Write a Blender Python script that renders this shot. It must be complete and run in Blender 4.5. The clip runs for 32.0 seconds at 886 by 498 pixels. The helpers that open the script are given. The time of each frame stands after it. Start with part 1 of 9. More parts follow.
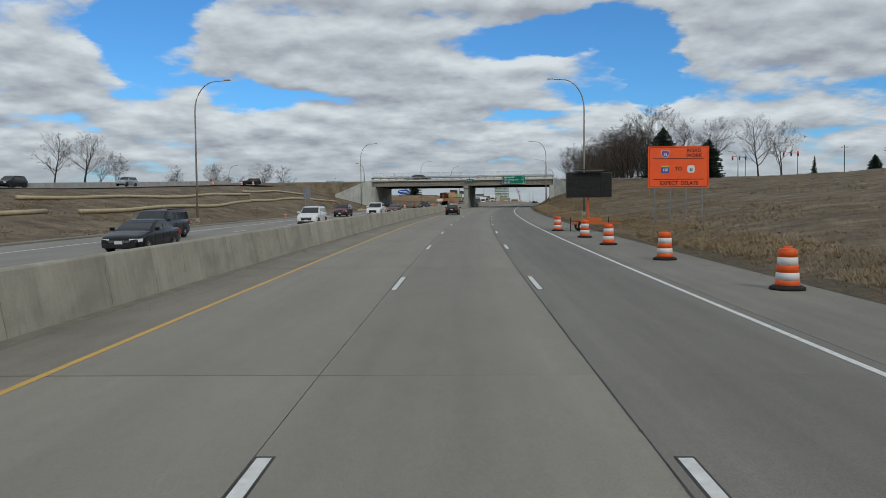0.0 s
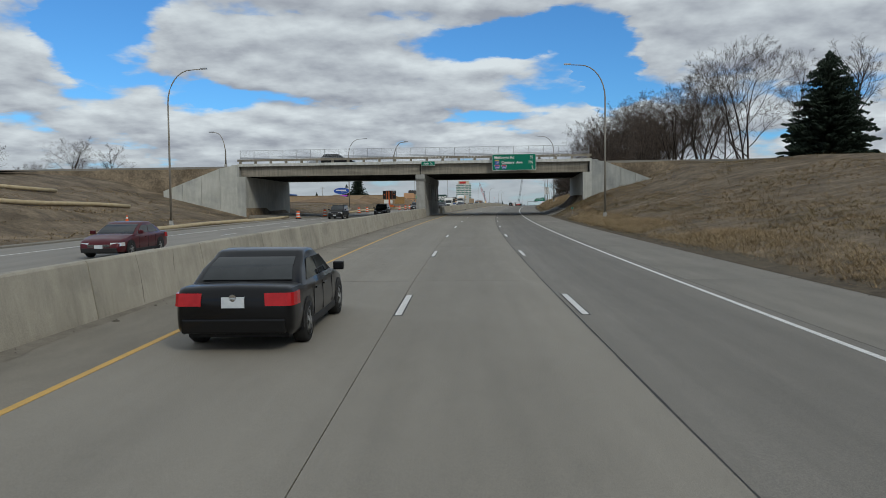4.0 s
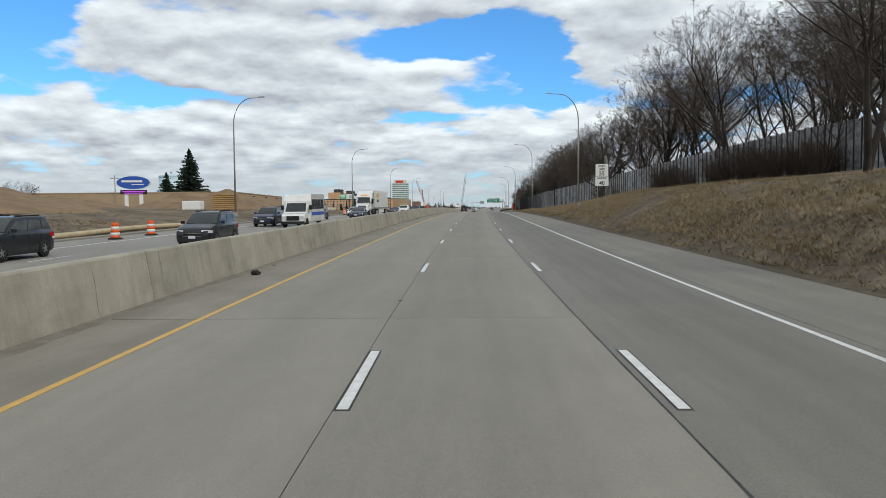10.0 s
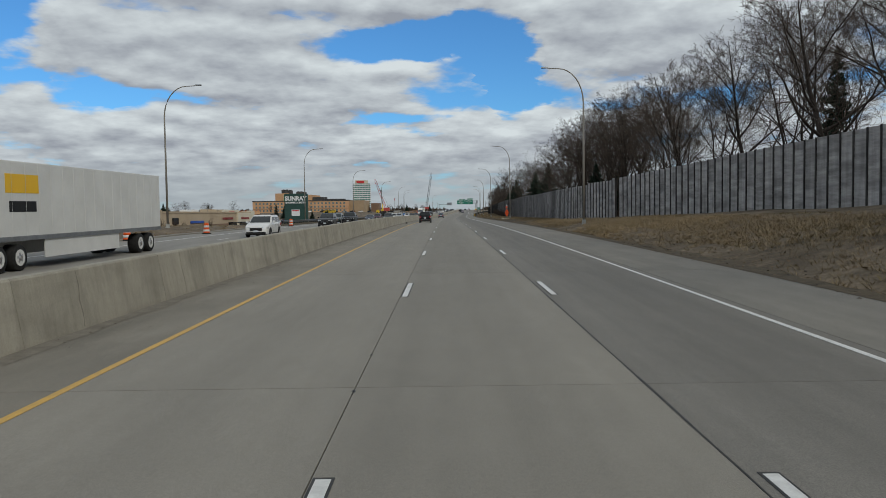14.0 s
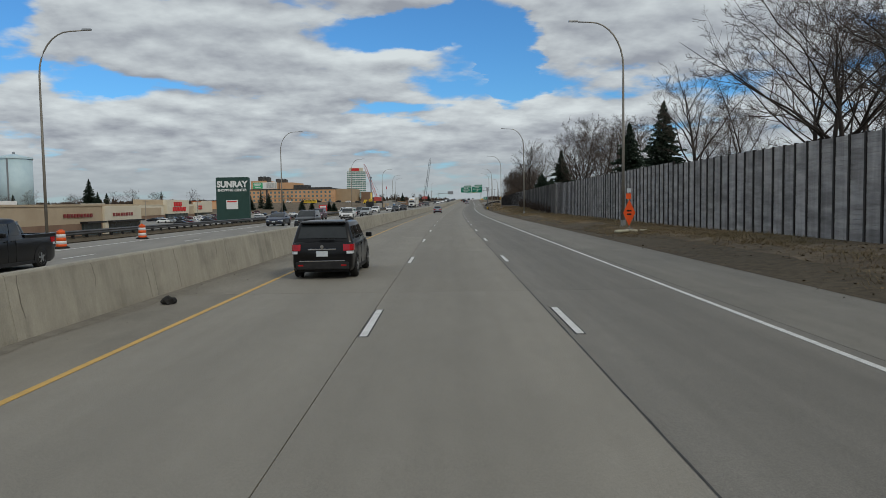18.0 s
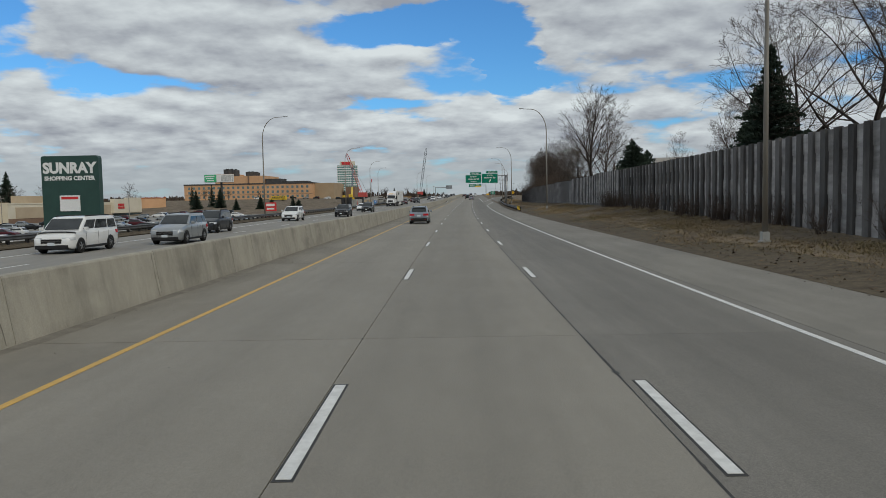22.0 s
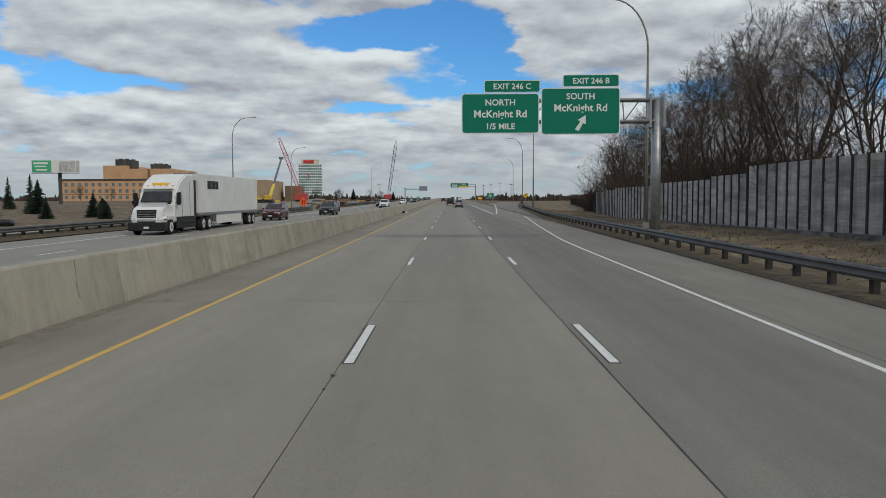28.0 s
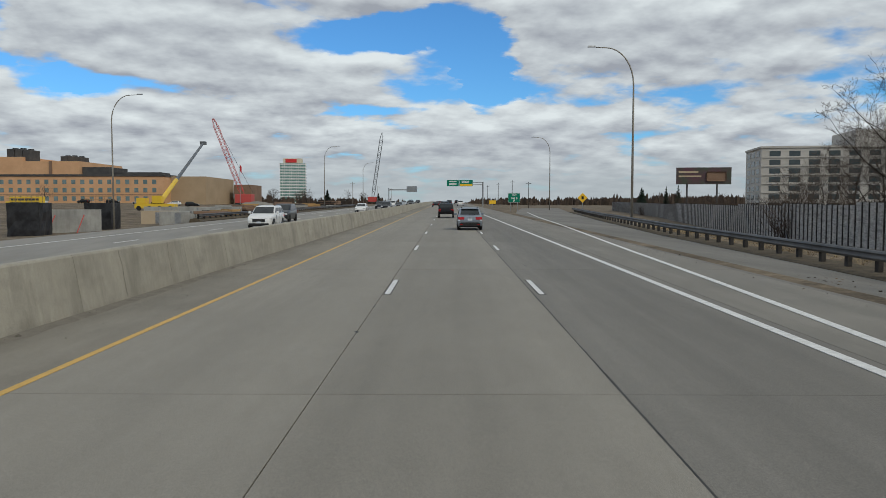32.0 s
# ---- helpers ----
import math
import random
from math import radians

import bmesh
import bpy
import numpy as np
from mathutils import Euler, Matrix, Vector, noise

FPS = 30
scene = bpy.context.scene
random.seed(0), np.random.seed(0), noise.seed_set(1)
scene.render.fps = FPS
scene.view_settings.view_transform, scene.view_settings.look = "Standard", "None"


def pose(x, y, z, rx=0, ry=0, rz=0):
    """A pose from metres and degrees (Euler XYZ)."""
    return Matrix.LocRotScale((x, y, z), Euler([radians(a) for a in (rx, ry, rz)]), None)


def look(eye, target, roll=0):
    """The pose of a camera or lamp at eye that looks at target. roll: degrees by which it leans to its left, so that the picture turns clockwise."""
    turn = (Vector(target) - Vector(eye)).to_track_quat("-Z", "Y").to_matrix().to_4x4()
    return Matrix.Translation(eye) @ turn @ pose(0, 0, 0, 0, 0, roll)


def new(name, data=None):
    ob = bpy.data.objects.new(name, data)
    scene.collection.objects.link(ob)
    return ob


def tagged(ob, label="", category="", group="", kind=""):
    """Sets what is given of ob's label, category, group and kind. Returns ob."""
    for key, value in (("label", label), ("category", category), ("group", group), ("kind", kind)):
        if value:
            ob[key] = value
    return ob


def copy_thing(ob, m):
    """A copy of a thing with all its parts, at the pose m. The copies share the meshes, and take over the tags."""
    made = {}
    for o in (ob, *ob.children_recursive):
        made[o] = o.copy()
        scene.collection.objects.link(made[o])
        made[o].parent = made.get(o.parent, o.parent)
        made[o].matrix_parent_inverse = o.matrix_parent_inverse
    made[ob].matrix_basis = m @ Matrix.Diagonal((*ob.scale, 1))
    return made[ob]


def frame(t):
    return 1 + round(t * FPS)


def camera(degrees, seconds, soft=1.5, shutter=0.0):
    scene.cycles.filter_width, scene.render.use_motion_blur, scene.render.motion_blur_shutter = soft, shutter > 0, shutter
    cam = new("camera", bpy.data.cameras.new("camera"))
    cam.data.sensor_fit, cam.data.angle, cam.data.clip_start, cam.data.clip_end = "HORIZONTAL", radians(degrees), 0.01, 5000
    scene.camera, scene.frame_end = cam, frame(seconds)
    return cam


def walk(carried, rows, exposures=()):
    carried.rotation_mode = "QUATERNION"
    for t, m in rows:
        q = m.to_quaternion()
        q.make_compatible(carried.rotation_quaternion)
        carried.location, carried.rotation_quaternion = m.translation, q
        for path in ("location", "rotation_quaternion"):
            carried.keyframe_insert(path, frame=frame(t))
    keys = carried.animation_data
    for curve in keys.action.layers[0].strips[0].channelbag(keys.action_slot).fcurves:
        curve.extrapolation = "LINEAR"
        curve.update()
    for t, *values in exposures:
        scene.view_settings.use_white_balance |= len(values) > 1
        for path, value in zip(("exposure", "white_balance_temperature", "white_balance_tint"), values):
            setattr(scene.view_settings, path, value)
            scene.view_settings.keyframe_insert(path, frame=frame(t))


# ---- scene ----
cam = camera(61.4, 32.0, soft=0.6)
PATH = [
    (0.0, pose(-0.094, 0.188, 2.253, 87.114, 0.467, 1.192)),
    (0.5, pose(-0.177, 12.11, 2.44, 87.122, 0.464, 1.008)),
    (1.0, pose(-0.168, 24.036, 2.629, 87.13, 0.468, 0.806)),
    (1.5, pose(-0.043, 35.966, 2.819, 87.138, 0.484, 0.565)),
    (2.0, pose(0.15, 47.898, 3.011, 87.145, 0.509, 0.224)),
    (2.5, pose(0.366, 59.835, 3.205, 87.153, 0.538, -0.277)),
    (3.0, pose(0.667, 71.775, 3.399, 87.161, 0.564, -0.835)),
    (3.5, pose(1.113, 83.714, 3.595, 87.169, 0.578, -1.349)),
    (4.0, pose(1.691, 95.652, 3.791, 87.177, 0.582, -1.824)),
    (4.5, pose(2.385, 107.587, 3.987, 87.185, 0.579, -2.269)),
    (5.0, pose(3.175, 119.521, 4.183, 87.193, 0.569, -2.69)),
    (5.5, pose(4.042, 131.453, 4.379, 87.201, 0.555, -3.095)),
    (6.0, pose(4.968, 143.385, 4.576, 87.209, 0.539, -3.49)),
    (6.5, pose(5.933, 155.318, 4.773, 87.217, 0.521, -3.882)),
    (7.0, pose(6.984, 167.25, 4.971, 87.227, 0.508, -4.267)),
    (7.5, pose(8.167, 179.175, 5.169, 87.239, 0.504, -4.64)),
    (8.0, pose(9.437, 191.097, 5.369, 87.238, 0.5, -5.006)),
    (8.5, pose(10.75, 203.021, 5.569, 87.208, 0.487, -5.374)),
    (9.0, pose(12.13, 214.943, 5.771, 87.178, 0.48, -5.742)),
    (9.5, pose(13.603, 226.862, 5.974, 87.176, 0.497, -6.109)),
    (10.0, pose(15.159, 238.778, 6.18, 87.188, 0.525, -6.485)),
    (10.5, pose(16.779, 250.692, 6.387, 87.195, 0.551, -6.877)),
    (11.0, pose(18.456, 262.607, 6.593, 87.209, 0.597, -7.258)),
    (11.5, pose(20.193, 274.523, 6.799, 87.238, 0.686, -7.597)),
    (12.0, pose(21.984, 286.44, 7.004, 87.261, 0.777, -7.926)),
    (12.5, pose(23.801, 298.361, 7.201, 87.255, 0.83, -8.278)),
    (13.0, pose(25.665, 310.286, 7.391, 87.244, 0.851, -8.611)),
    (13.5, pose(27.592, 322.211, 7.574, 87.253, 0.846, -8.883)),
    (14.0, pose(29.555, 334.14, 7.742, 87.253, 0.826, -9.083)),
    (14.5, pose(31.539, 346.077, 7.894, 87.214, 0.799, -9.199)),
    (15.0, pose(33.54, 358.024, 8.031, 87.142, 0.771, -9.247)),
    (15.5, pose(35.553, 369.98, 8.15, 87.045, 0.747, -9.243)),
    (16.0, pose(37.572, 381.949, 8.25, 86.931, 0.733, -9.205)),
    (16.5, pose(39.593, 393.93, 8.332, 86.805, 0.733, -9.15)),
    (17.0, pose(41.616, 405.924, 8.396, 86.674, 0.753, -9.093)),
    (17.5, pose(43.64, 417.931, 8.444, 86.547, 0.799, -9.052)),
    (18.0, pose(45.636, 429.956, 8.476, 86.447, 0.861, -9.009)),
    (18.5, pose(47.577, 442.004, 8.494, 86.4, 0.931, -8.946)),
    (19.0, pose(49.532, 454.062, 8.503, 86.368, 1.007, -8.901)),
    (19.5, pose(51.564, 466.122, 8.503, 86.313, 1.087, -8.912)),
    (20.0, pose(53.624, 478.189, 8.496, 86.277, 1.149, -8.944)),
    (20.5, pose(55.67, 490.272, 8.484, 86.302, 1.173, -8.966)),
    (21.0, pose(57.717, 502.367, 8.468, 86.314, 1.168, -8.995)),
    (21.5, pose(59.777, 514.471, 8.448, 86.238, 1.146, -9.052)),
    (22.0, pose(61.836, 526.587, 8.427, 86.139, 1.1, -9.119)),
    (22.5, pose(63.884, 538.715, 8.408, 86.081, 1.025, -9.181)),
    (23.0, pose(65.94, 550.853, 8.391, 86.074, 0.946, -9.234)),
    (23.5, pose(68.026, 562.996, 8.378, 86.13, 0.888, -9.278)),
    (24.0, pose(70.148, 575.142, 8.371, 86.208, 0.852, -9.372)),
    (24.5, pose(72.311, 587.289, 8.372, 86.268, 0.84, -9.577)),
    (25.0, pose(74.526, 599.435, 8.38, 86.314, 0.822, -9.823)),
    (25.5, pose(76.804, 611.577, 8.396, 86.354, 0.767, -10.042)),
    (26.0, pose(79.137, 623.716, 8.421, 86.388, 0.684, -10.236)),
    (26.5, pose(81.514, 635.854, 8.454, 86.417, 0.581, -10.409)),
    (27.0, pose(83.929, 647.991, 8.496, 86.444, 0.466, -10.561)),
    (27.5, pose(86.372, 660.129, 8.546, 86.469, 0.349, -10.698)),
    (28.0, pose(88.836, 672.268, 8.606, 86.494, 0.238, -10.82)),
    (28.5, pose(91.308, 684.412, 8.674, 86.522, 0.142, -10.932)),
    (29.0, pose(93.77, 696.563, 8.75, 86.557, 0.062, -11.021)),
    (29.5, pose(96.205, 708.726, 8.835, 86.606, -0.001, -11.077)),
    (30.0, pose(98.646, 720.893, 8.929, 86.656, -0.038, -11.098)),
    (30.5, pose(101.122, 733.058, 9.03, 86.693, -0.043, -11.082)),
    (31.0, pose(103.606, 745.227, 9.14, 86.718, -0.032, -11.063)),
    (31.5, pose(106.068, 757.406, 9.257, 86.731, -0.021, -11.075)),
    (32.0, pose(108.522, 769.593, 9.379, 86.738, -0.01, -11.102)),
]
walk(cam, PATH, exposures=[(0, -0.22, 6350, 10), (3, -0.20, 6350, 10), (6, -0.14, 6400, 10), (7, 0.18, 6400, 10), (7.5, 0.38, 6450, 10), (8, 1.02, 6400, 12), (8.25, 1.0, 6400, 12), (8.7, 0.35, 6450, 10), (9, 0.22, 6450, 10), (10, 0.24, 6450, 10), (11, 0.0, 6450, 10), (12.5, -0.22, 6450, 10),
                           (16, -0.26, 6450, 10), (20, -0.24, 6500, 10), (25, -0.18, 6500, 10), (29, -0.14, 6500, 10), (32, -0.10, 6500, 10)])

# ---- world and light ----
SUN_EL, SUN_AZ = radians(38), radians(148)      # azimuth clockwise from +y: behind the camera, to its right
world = bpy.data.worlds.new("sky")
scene.world = world
world.use_nodes = True
wt = world.node_tree
wt.nodes.clear()


def wlink(a, b):
    wt.links.new(a, b)


def wmath(op, a, b=None):
    n = wt.nodes.new("ShaderNodeMath")
    n.operation = op
    for i, x in enumerate((a, b)):
        if x is None:
            continue
        if isinstance(x, (int, float)):
            n.inputs[i].default_value = x
        else:
            wlink(x, n.inputs[i])
    return n.outputs[0]


sky = wt.nodes.new("ShaderNodeTexSky")
sky.sky_type = "NISHITA"
sky.sun_disc = False
sky.sun_elevation = SUN_EL
sky.sun_rotation = SUN_AZ
sky.air_density, sky.dust_density, sky.ozone_density = 1.0, 0.2, 3.0
coord = wt.nodes.new("ShaderNodeTexCoord")
sep = wt.nodes.new("ShaderNodeSeparateXYZ")
wlink(coord.outputs["Generated"], sep.inputs[0])
az = wmath("ARCTAN2", sep.outputs[0], sep.outputs[1])


def sky_vector(x, y):
    c = wt.nodes.new("ShaderNodeCombineXYZ")
    wlink(x, c.inputs[0])
    wlink(y, c.inputs[1])
    return c.outputs[0]


def sky_noise(vec, scale, detail, rough, offset, colour=False):
    m = wt.nodes.new("ShaderNodeMapping")
    m.inputs["Location"].default_value = offset
    wlink(vec, m.inputs[0])
    n = wt.nodes.new("ShaderNodeTexNoise")
    n.inputs["Scale"].default_value, n.inputs["Detail"].default_value = scale, detail
    n.inputs["Roughness"].default_value = rough
    wlink(m.outputs[0], n.inputs[0])
    return n.outputs["Color" if colour else 0]


# cloud masses and openings: azimuth, elevation, half width, half height, tilt (degrees), weight
MASSES = ((-5.5, 11.2, 19.0, 3.1, -3, 0.62), (-6.0, 15.6, 21.0, 2.6, 2, 0.60), (8.5, 16.3, 7.5, 1.5, 0, 0.35), (22.5, 13.4, 10.5, 5.0, -4, 0.55), (33.0, 12.0, 12.0, 5.0, 0, 0.50), (25.0, 17.0, 5.0, 1.6, 0, -0.35), (18.5, 17.0, 4.0, 1.2, 0, -0.40),
          (-31.0, 10.6, 7.0, 3.8, 0, 0.55), (-22.0, 13.0, 4.6, 5.0, 8, -0.55), (6.5, 12.9, 9.0, 1.5, 7, -0.45), (14.2, 10.8, 2.6, 4.4, 14, -0.60), (-15.0, 8.7, 5.0, 0.8, 0, -0.25), (6.0, 7.0, 4.5, 0.7, 4, -0.30),
          (-2.0, 8.4, 13.0, 1.5, 0, 0.25), (17.5, 6.6, 10.0, 1.7, 0, 0.30), (-14.0, 6.6, 13.0, 1.5, 0, 0.30), (3.0, 4.9, 16.0, 1.2, 0, 0.25), (30.0, 7.0, 10.0, 1.2, 0, 0.25), (-28.0, 4.6, 14.0, 1.2, 0, 0.25))


def cloud_density(lift):
    """Thickness of the cumulus layer in each direction, seen so much higher."""
    z = wmath("ADD", sep.outputs[2], lift)
    depth = wmath("ADD", wmath("MAXIMUM", z, 0.0), 0.20)
    flat = sky_vector(wmath("DIVIDE", sep.outputs[0], depth), wmath("DIVIDE", sep.outputs[1], depth))
    warp = wt.nodes.new("ShaderNodeVectorMath")
    warp.operation = "MULTIPLY_ADD"
    wlink(sky_noise(flat, 4.2, 5.0, 0.58, (3.0, 7.0, 0.0), True), warp.inputs[0])
    warp.inputs[1].default_value, warp.inputs[2].default_value = (6.4, 2.9, 0.0), (-3.2, -1.45, 0.0)
    at = wt.nodes.new("ShaderNodeVectorMath")
    at.operation = "MULTIPLY_ADD"
    wlink(sky_vector(az, wmath("ARCSINE", z)), at.inputs[0])
    at.inputs[1].default_value = (57.2958,) * 3
    wlink(warp.outputs[0], at.inputs[2])
    total = wmath("MULTIPLY", wmath("SUBTRACT", sky_noise(flat, 3.6, 5.0, 0.50, (5.0, 2.0, 0.0)), 0.5), 1.30)
    total = wmath("ADD", total, wmath("MULTIPLY", wmath("SUBTRACT", sky_noise(flat, 1.3, 2.0, 0.5, (8.1, 1.7, 0.0)), 0.5), 0.55))
    low = wt.nodes.new("ShaderNodeMapRange")
    low.interpolation_type = "SMOOTHSTEP"
    low.inputs["From Min"].default_value, low.inputs["From Max"].default_value = 0.16, 0.10
    wlink(z, low.inputs["Value"])
    total = wmath("ADD", total, wmath("MULTIPLY", low.outputs[0], 0.30))
    # the layer closes overhead and behind
    for value, lo, hi, gain in ((z, 0.29, 0.42, 0.26), (wmath("ABSOLUTE", az), 0.72, 1.0, 0.22)):
        shut = wt.nodes.new("ShaderNodeMapRange")
        shut.interpolation_type = "SMOOTHSTEP"
        shut.inputs["From Min"].default_value, shut.inputs["From Max"].default_value = lo, hi
        wlink(value, shut.inputs["Value"])
        total = wmath("ADD", total, wmath("MULTIPLY", shut.outputs[0], gain))
    for a0, e0, hw, hh, tilt, weight in MASSES:
        m = wt.nodes.new("ShaderNodeMapping")
        m.vector_type = "TEXTURE"
        m.inputs["Location"].default_value, m.inputs["Rotation"].default_value, m.inputs["Scale"].default_value = (a0, e0, 0.0), (0.0, 0.0, radians(tilt)), (hw, hh, 1.0)
        wlink(at.outputs[0], m.inputs[0])
        g = wt.nodes.new("ShaderNodeTexGradient")
        g.gradient_type = "SPHERICAL"
        wlink(m.outputs[0], g.inputs[0])
        total = wmath("ADD", total, wmath("MULTIPLY", wmath("POWER", g.outputs["Fac"], 0.7), weight))
    rolls = sky_noise(flat, 6.5, 4.0, 0.52, (2.0, 4.0, 0.0))
    return wmath("ADD", total, wmath("MULTIPLY", wmath("SUBTRACT", rolls, 0.5), 0.30)), rolls


(body, rolls), (above, rolls_above) = cloud_density(0.0), cloud_density(0.018)
cover = wt.nodes.new("ShaderNodeMapRange")
cover.interpolation_type = "SMOOTHSTEP"
cover.inputs["From Min"].default_value, cover.inputs["From Max"].default_value = -0.02, 0.24
wlink(body, cover.inputs["Value"])
# the upper sides stand in the light, the undersides are grey
tone = wmath("ADD", 0.96, wmath("MULTIPLY", wmath("SUBTRACT", body, above), 0.50))
tone = wmath("ADD", tone, wmath("MULTIPLY", wmath("SUBTRACT", rolls, rolls_above), 0.62))
tone = wmath("SUBTRACT", tone, wmath("MULTIPLY", wmath("MAXIMUM", wmath("SUBTRACT", above, 0.10), 0.0), 0.15))
tone = wmath("MINIMUM", wmath("MAXIMUM", tone, 0.60), 1.32)
grey = wt.nodes.new("ShaderNodeCombineColor")
wlink(wmath("MULTIPLY", tone, 0.91), grey.inputs[0])
wlink(wmath("MULTIPLY", tone, 0.99), grey.inputs[1])
wlink(wmath("ADD", wmath("MULTIPLY", tone, 0.92), 0.12), grey.inputs[2])
CLOUD_GAIN = 6.55
cl = wt.nodes.new("ShaderNodeVectorMath")
cl.operation = "SCALE"
cl.inputs["Scale"].default_value = CLOUD_GAIN
wlink(grey.outputs[0], cl.inputs[0])
mix = wt.nodes.new("ShaderNodeMix")
mix.data_type = "RGBA"
wlink(cover.outputs[0], mix.inputs["Factor"])
deep = wt.nodes.new("ShaderNodeMix")
deep.data_type, deep.blend_type = "RGBA", "MULTIPLY"
deep.inputs["Factor"].default_value = 1.0
deep.inputs["B"].default_value = (0.50, 0.98, 1.36, 1)
wlink(sky.outputs[0], deep.inputs["A"])
wlink(deep.outputs["Result"], mix.inputs["A"])
wlink(cl.outputs[0], mix.inputs["B"])
# haze low over the horizon
haze = wt.nodes.new("ShaderNodeMapRange")
haze.interpolation_type = "SMOOTHSTEP"
haze.inputs["From Min"].default_value, haze.inputs["From Max"].default_value = 0.09, 0.015
wlink(sep.outputs[2], haze.inputs["Value"])
mix2 = wt.nodes.new("ShaderNodeMix")
mix2.data_type = "RGBA"
mix2.inputs["B"].default_value = (4.25, 4.8, 5.1, 1)
wlink(wmath("MULTIPLY", haze.outputs[0], 0.8), mix2.inputs["Factor"])
wlink(mix.outputs["Result"], mix2.inputs["A"])
mix = mix2
bg = wt.nodes.new("ShaderNodeBackground")
bg.inputs["Strength"].default_value = 0.10
wlink(mix.outputs["Result"], bg.inputs["Color"])
wo = wt.nodes.new("ShaderNodeOutputWorld")
wlink(bg.outputs[0], wo.inputs[0])

sun = new("sun", bpy.data.lights.new("sun", "SUN"))
sun.data.energy = 1.3
sun.data.angle = radians(12)
sun.data.color = (1.0, 0.94, 0.79)
sun.matrix_world = look((0, 0, 0), (-math.sin(SUN_AZ) * math.cos(SUN_EL), -math.cos(SUN_AZ) * math.cos(SUN_EL), -math.sin(SUN_EL)))
scene.view_settings.exposure = 0.0

# ---- materials ----


def mat(name, col, col2=None, scale=4.0, rough=0.8, metal=0.0, bump=0.0, bscale=60.0, stretch=(1, 1, 1), per_object=0.0,
        grain=0.0, coat=0.0, stain=None, stain_scale=0.5, island=False):
    """A procedural surface: two colours by a coarse noise, fine grain, bump, and a shift of brightness from piece to piece."""
    m = bpy.data.materials.new(name)
    m.use_nodes = True
    nt = m.node_tree
    b = nt.nodes["Principled BSDF"]
    b.inputs["Roughness"].default_value = rough
    b.inputs["Metallic"].default_value = metal
    b.inputs["Coat Weight"].default_value = coat
    b.inputs["Coat Roughness"].default_value = 0.08
    col2 = col2 or col
    tc = nt.nodes.new("ShaderNodeTexCoord")
    mp = nt.nodes.new("ShaderNodeMapping")
    mp.inputs["Scale"].default_value = stretch
    nt.links.new(tc.outputs["Object"], mp.inputs[0])
    shift = nt.nodes.new("ShaderNodeObjectInfo")
    add = nt.nodes.new("ShaderNodeVectorMath")
    add.operation = "MULTIPLY_ADD"
    add.inputs[1].default_value = (1, 1, 1)
    sc = nt.nodes.new("ShaderNodeVectorMath")
    sc.operation = "SCALE"
    sc.inputs[0].default_value = (37.0, 19.0, 53.0)
    nt.links.new(shift.outputs["Random"], sc.inputs["Scale"])
    nt.links.new(mp.outputs[0], add.inputs[0])
    nt.links.new(sc.outputs[0], add.inputs[2])

    def noise_of(s, d=6.0, r=0.6):
        n = nt.nodes.new("ShaderNodeTexNoise")
        n.inputs["Scale"].default_value, n.inputs["Detail"].default_value, n.inputs["Roughness"].default_value = s, d, r
        nt.links.new(add.outputs[0], n.inputs[0])
        return n.outputs[0]

    ramp = nt.nodes.new("ShaderNodeMapRange")
    ramp.inputs["From Min"].default_value, ramp.inputs["From Max"].default_value = 0.36, 0.64
    nt.links.new(noise_of(scale), ramp.inputs["Value"])
    mixer = nt.nodes.new("ShaderNodeMix")
    mixer.data_type = "RGBA"
    mixer.inputs["A"].default_value, mixer.inputs["B"].default_value = (*col, 1), (*col2, 1)
    nt.links.new(ramp.outputs[0], mixer.inputs["Factor"])
    out = mixer.outputs["Result"]
    if stain:
        r2 = nt.nodes.new("ShaderNodeMapRange")
        r2.inputs["From Min"].default_value, r2.inputs["From Max"].default_value = 0.5, 0.72
        nt.links.new(noise_of(stain_scale, 4.0), r2.inputs["Value"])
        m2 = nt.nodes.new("ShaderNodeMix")
        m2.data_type = "RGBA"
        m2.inputs["B"].default_value = (*stain, 1)
        nt.links.new(r2.outputs[0], m2.inputs["Factor"])
        nt.links.new(out, m2.inputs["A"])
        out = m2.outputs["Result"]
    if grain or per_object or island:
        val = nt.nodes.new("ShaderNodeHueSaturation")
        nt.links.new(out, val.inputs["Color"])
        base = 1.0
        fac = nt.nodes.new("ShaderNodeMath")
        fac.operation = "MULTIPLY_ADD"
        fac.inputs[1].default_value, fac.inputs[2].default_value = 2 * grain, base - grain
        nt.links.new(noise_of(bscale * 0.7, 3.0), fac.inputs[0])
        f2 = nt.nodes.new("ShaderNodeMath")
        f2.operation = "MULTIPLY_ADD"
        f2.inputs[1].default_value, f2.inputs[2].default_value = 2 * per_object, -per_object
        if island:
            geo = nt.nodes.new("ShaderNodeNewGeometry")
            nt.links.new(geo.outputs["Random Per Island"], f2.inputs[0])
        else:
            nt.links.new(shift.outputs["Random"], f2.inputs[0])
        f3 = nt.nodes.new("ShaderNodeMath")
        f3.operation = "ADD"
        nt.links.new(fac.outputs[0], f3.inputs[0])
        nt.links.new(f2.outputs[0], f3.inputs[1])
        nt.links.new(f3.outputs[0], val.inputs["Value"])
        out = val.outputs["Color"]
    nt.links.new(out, b.inputs["Base Color"])
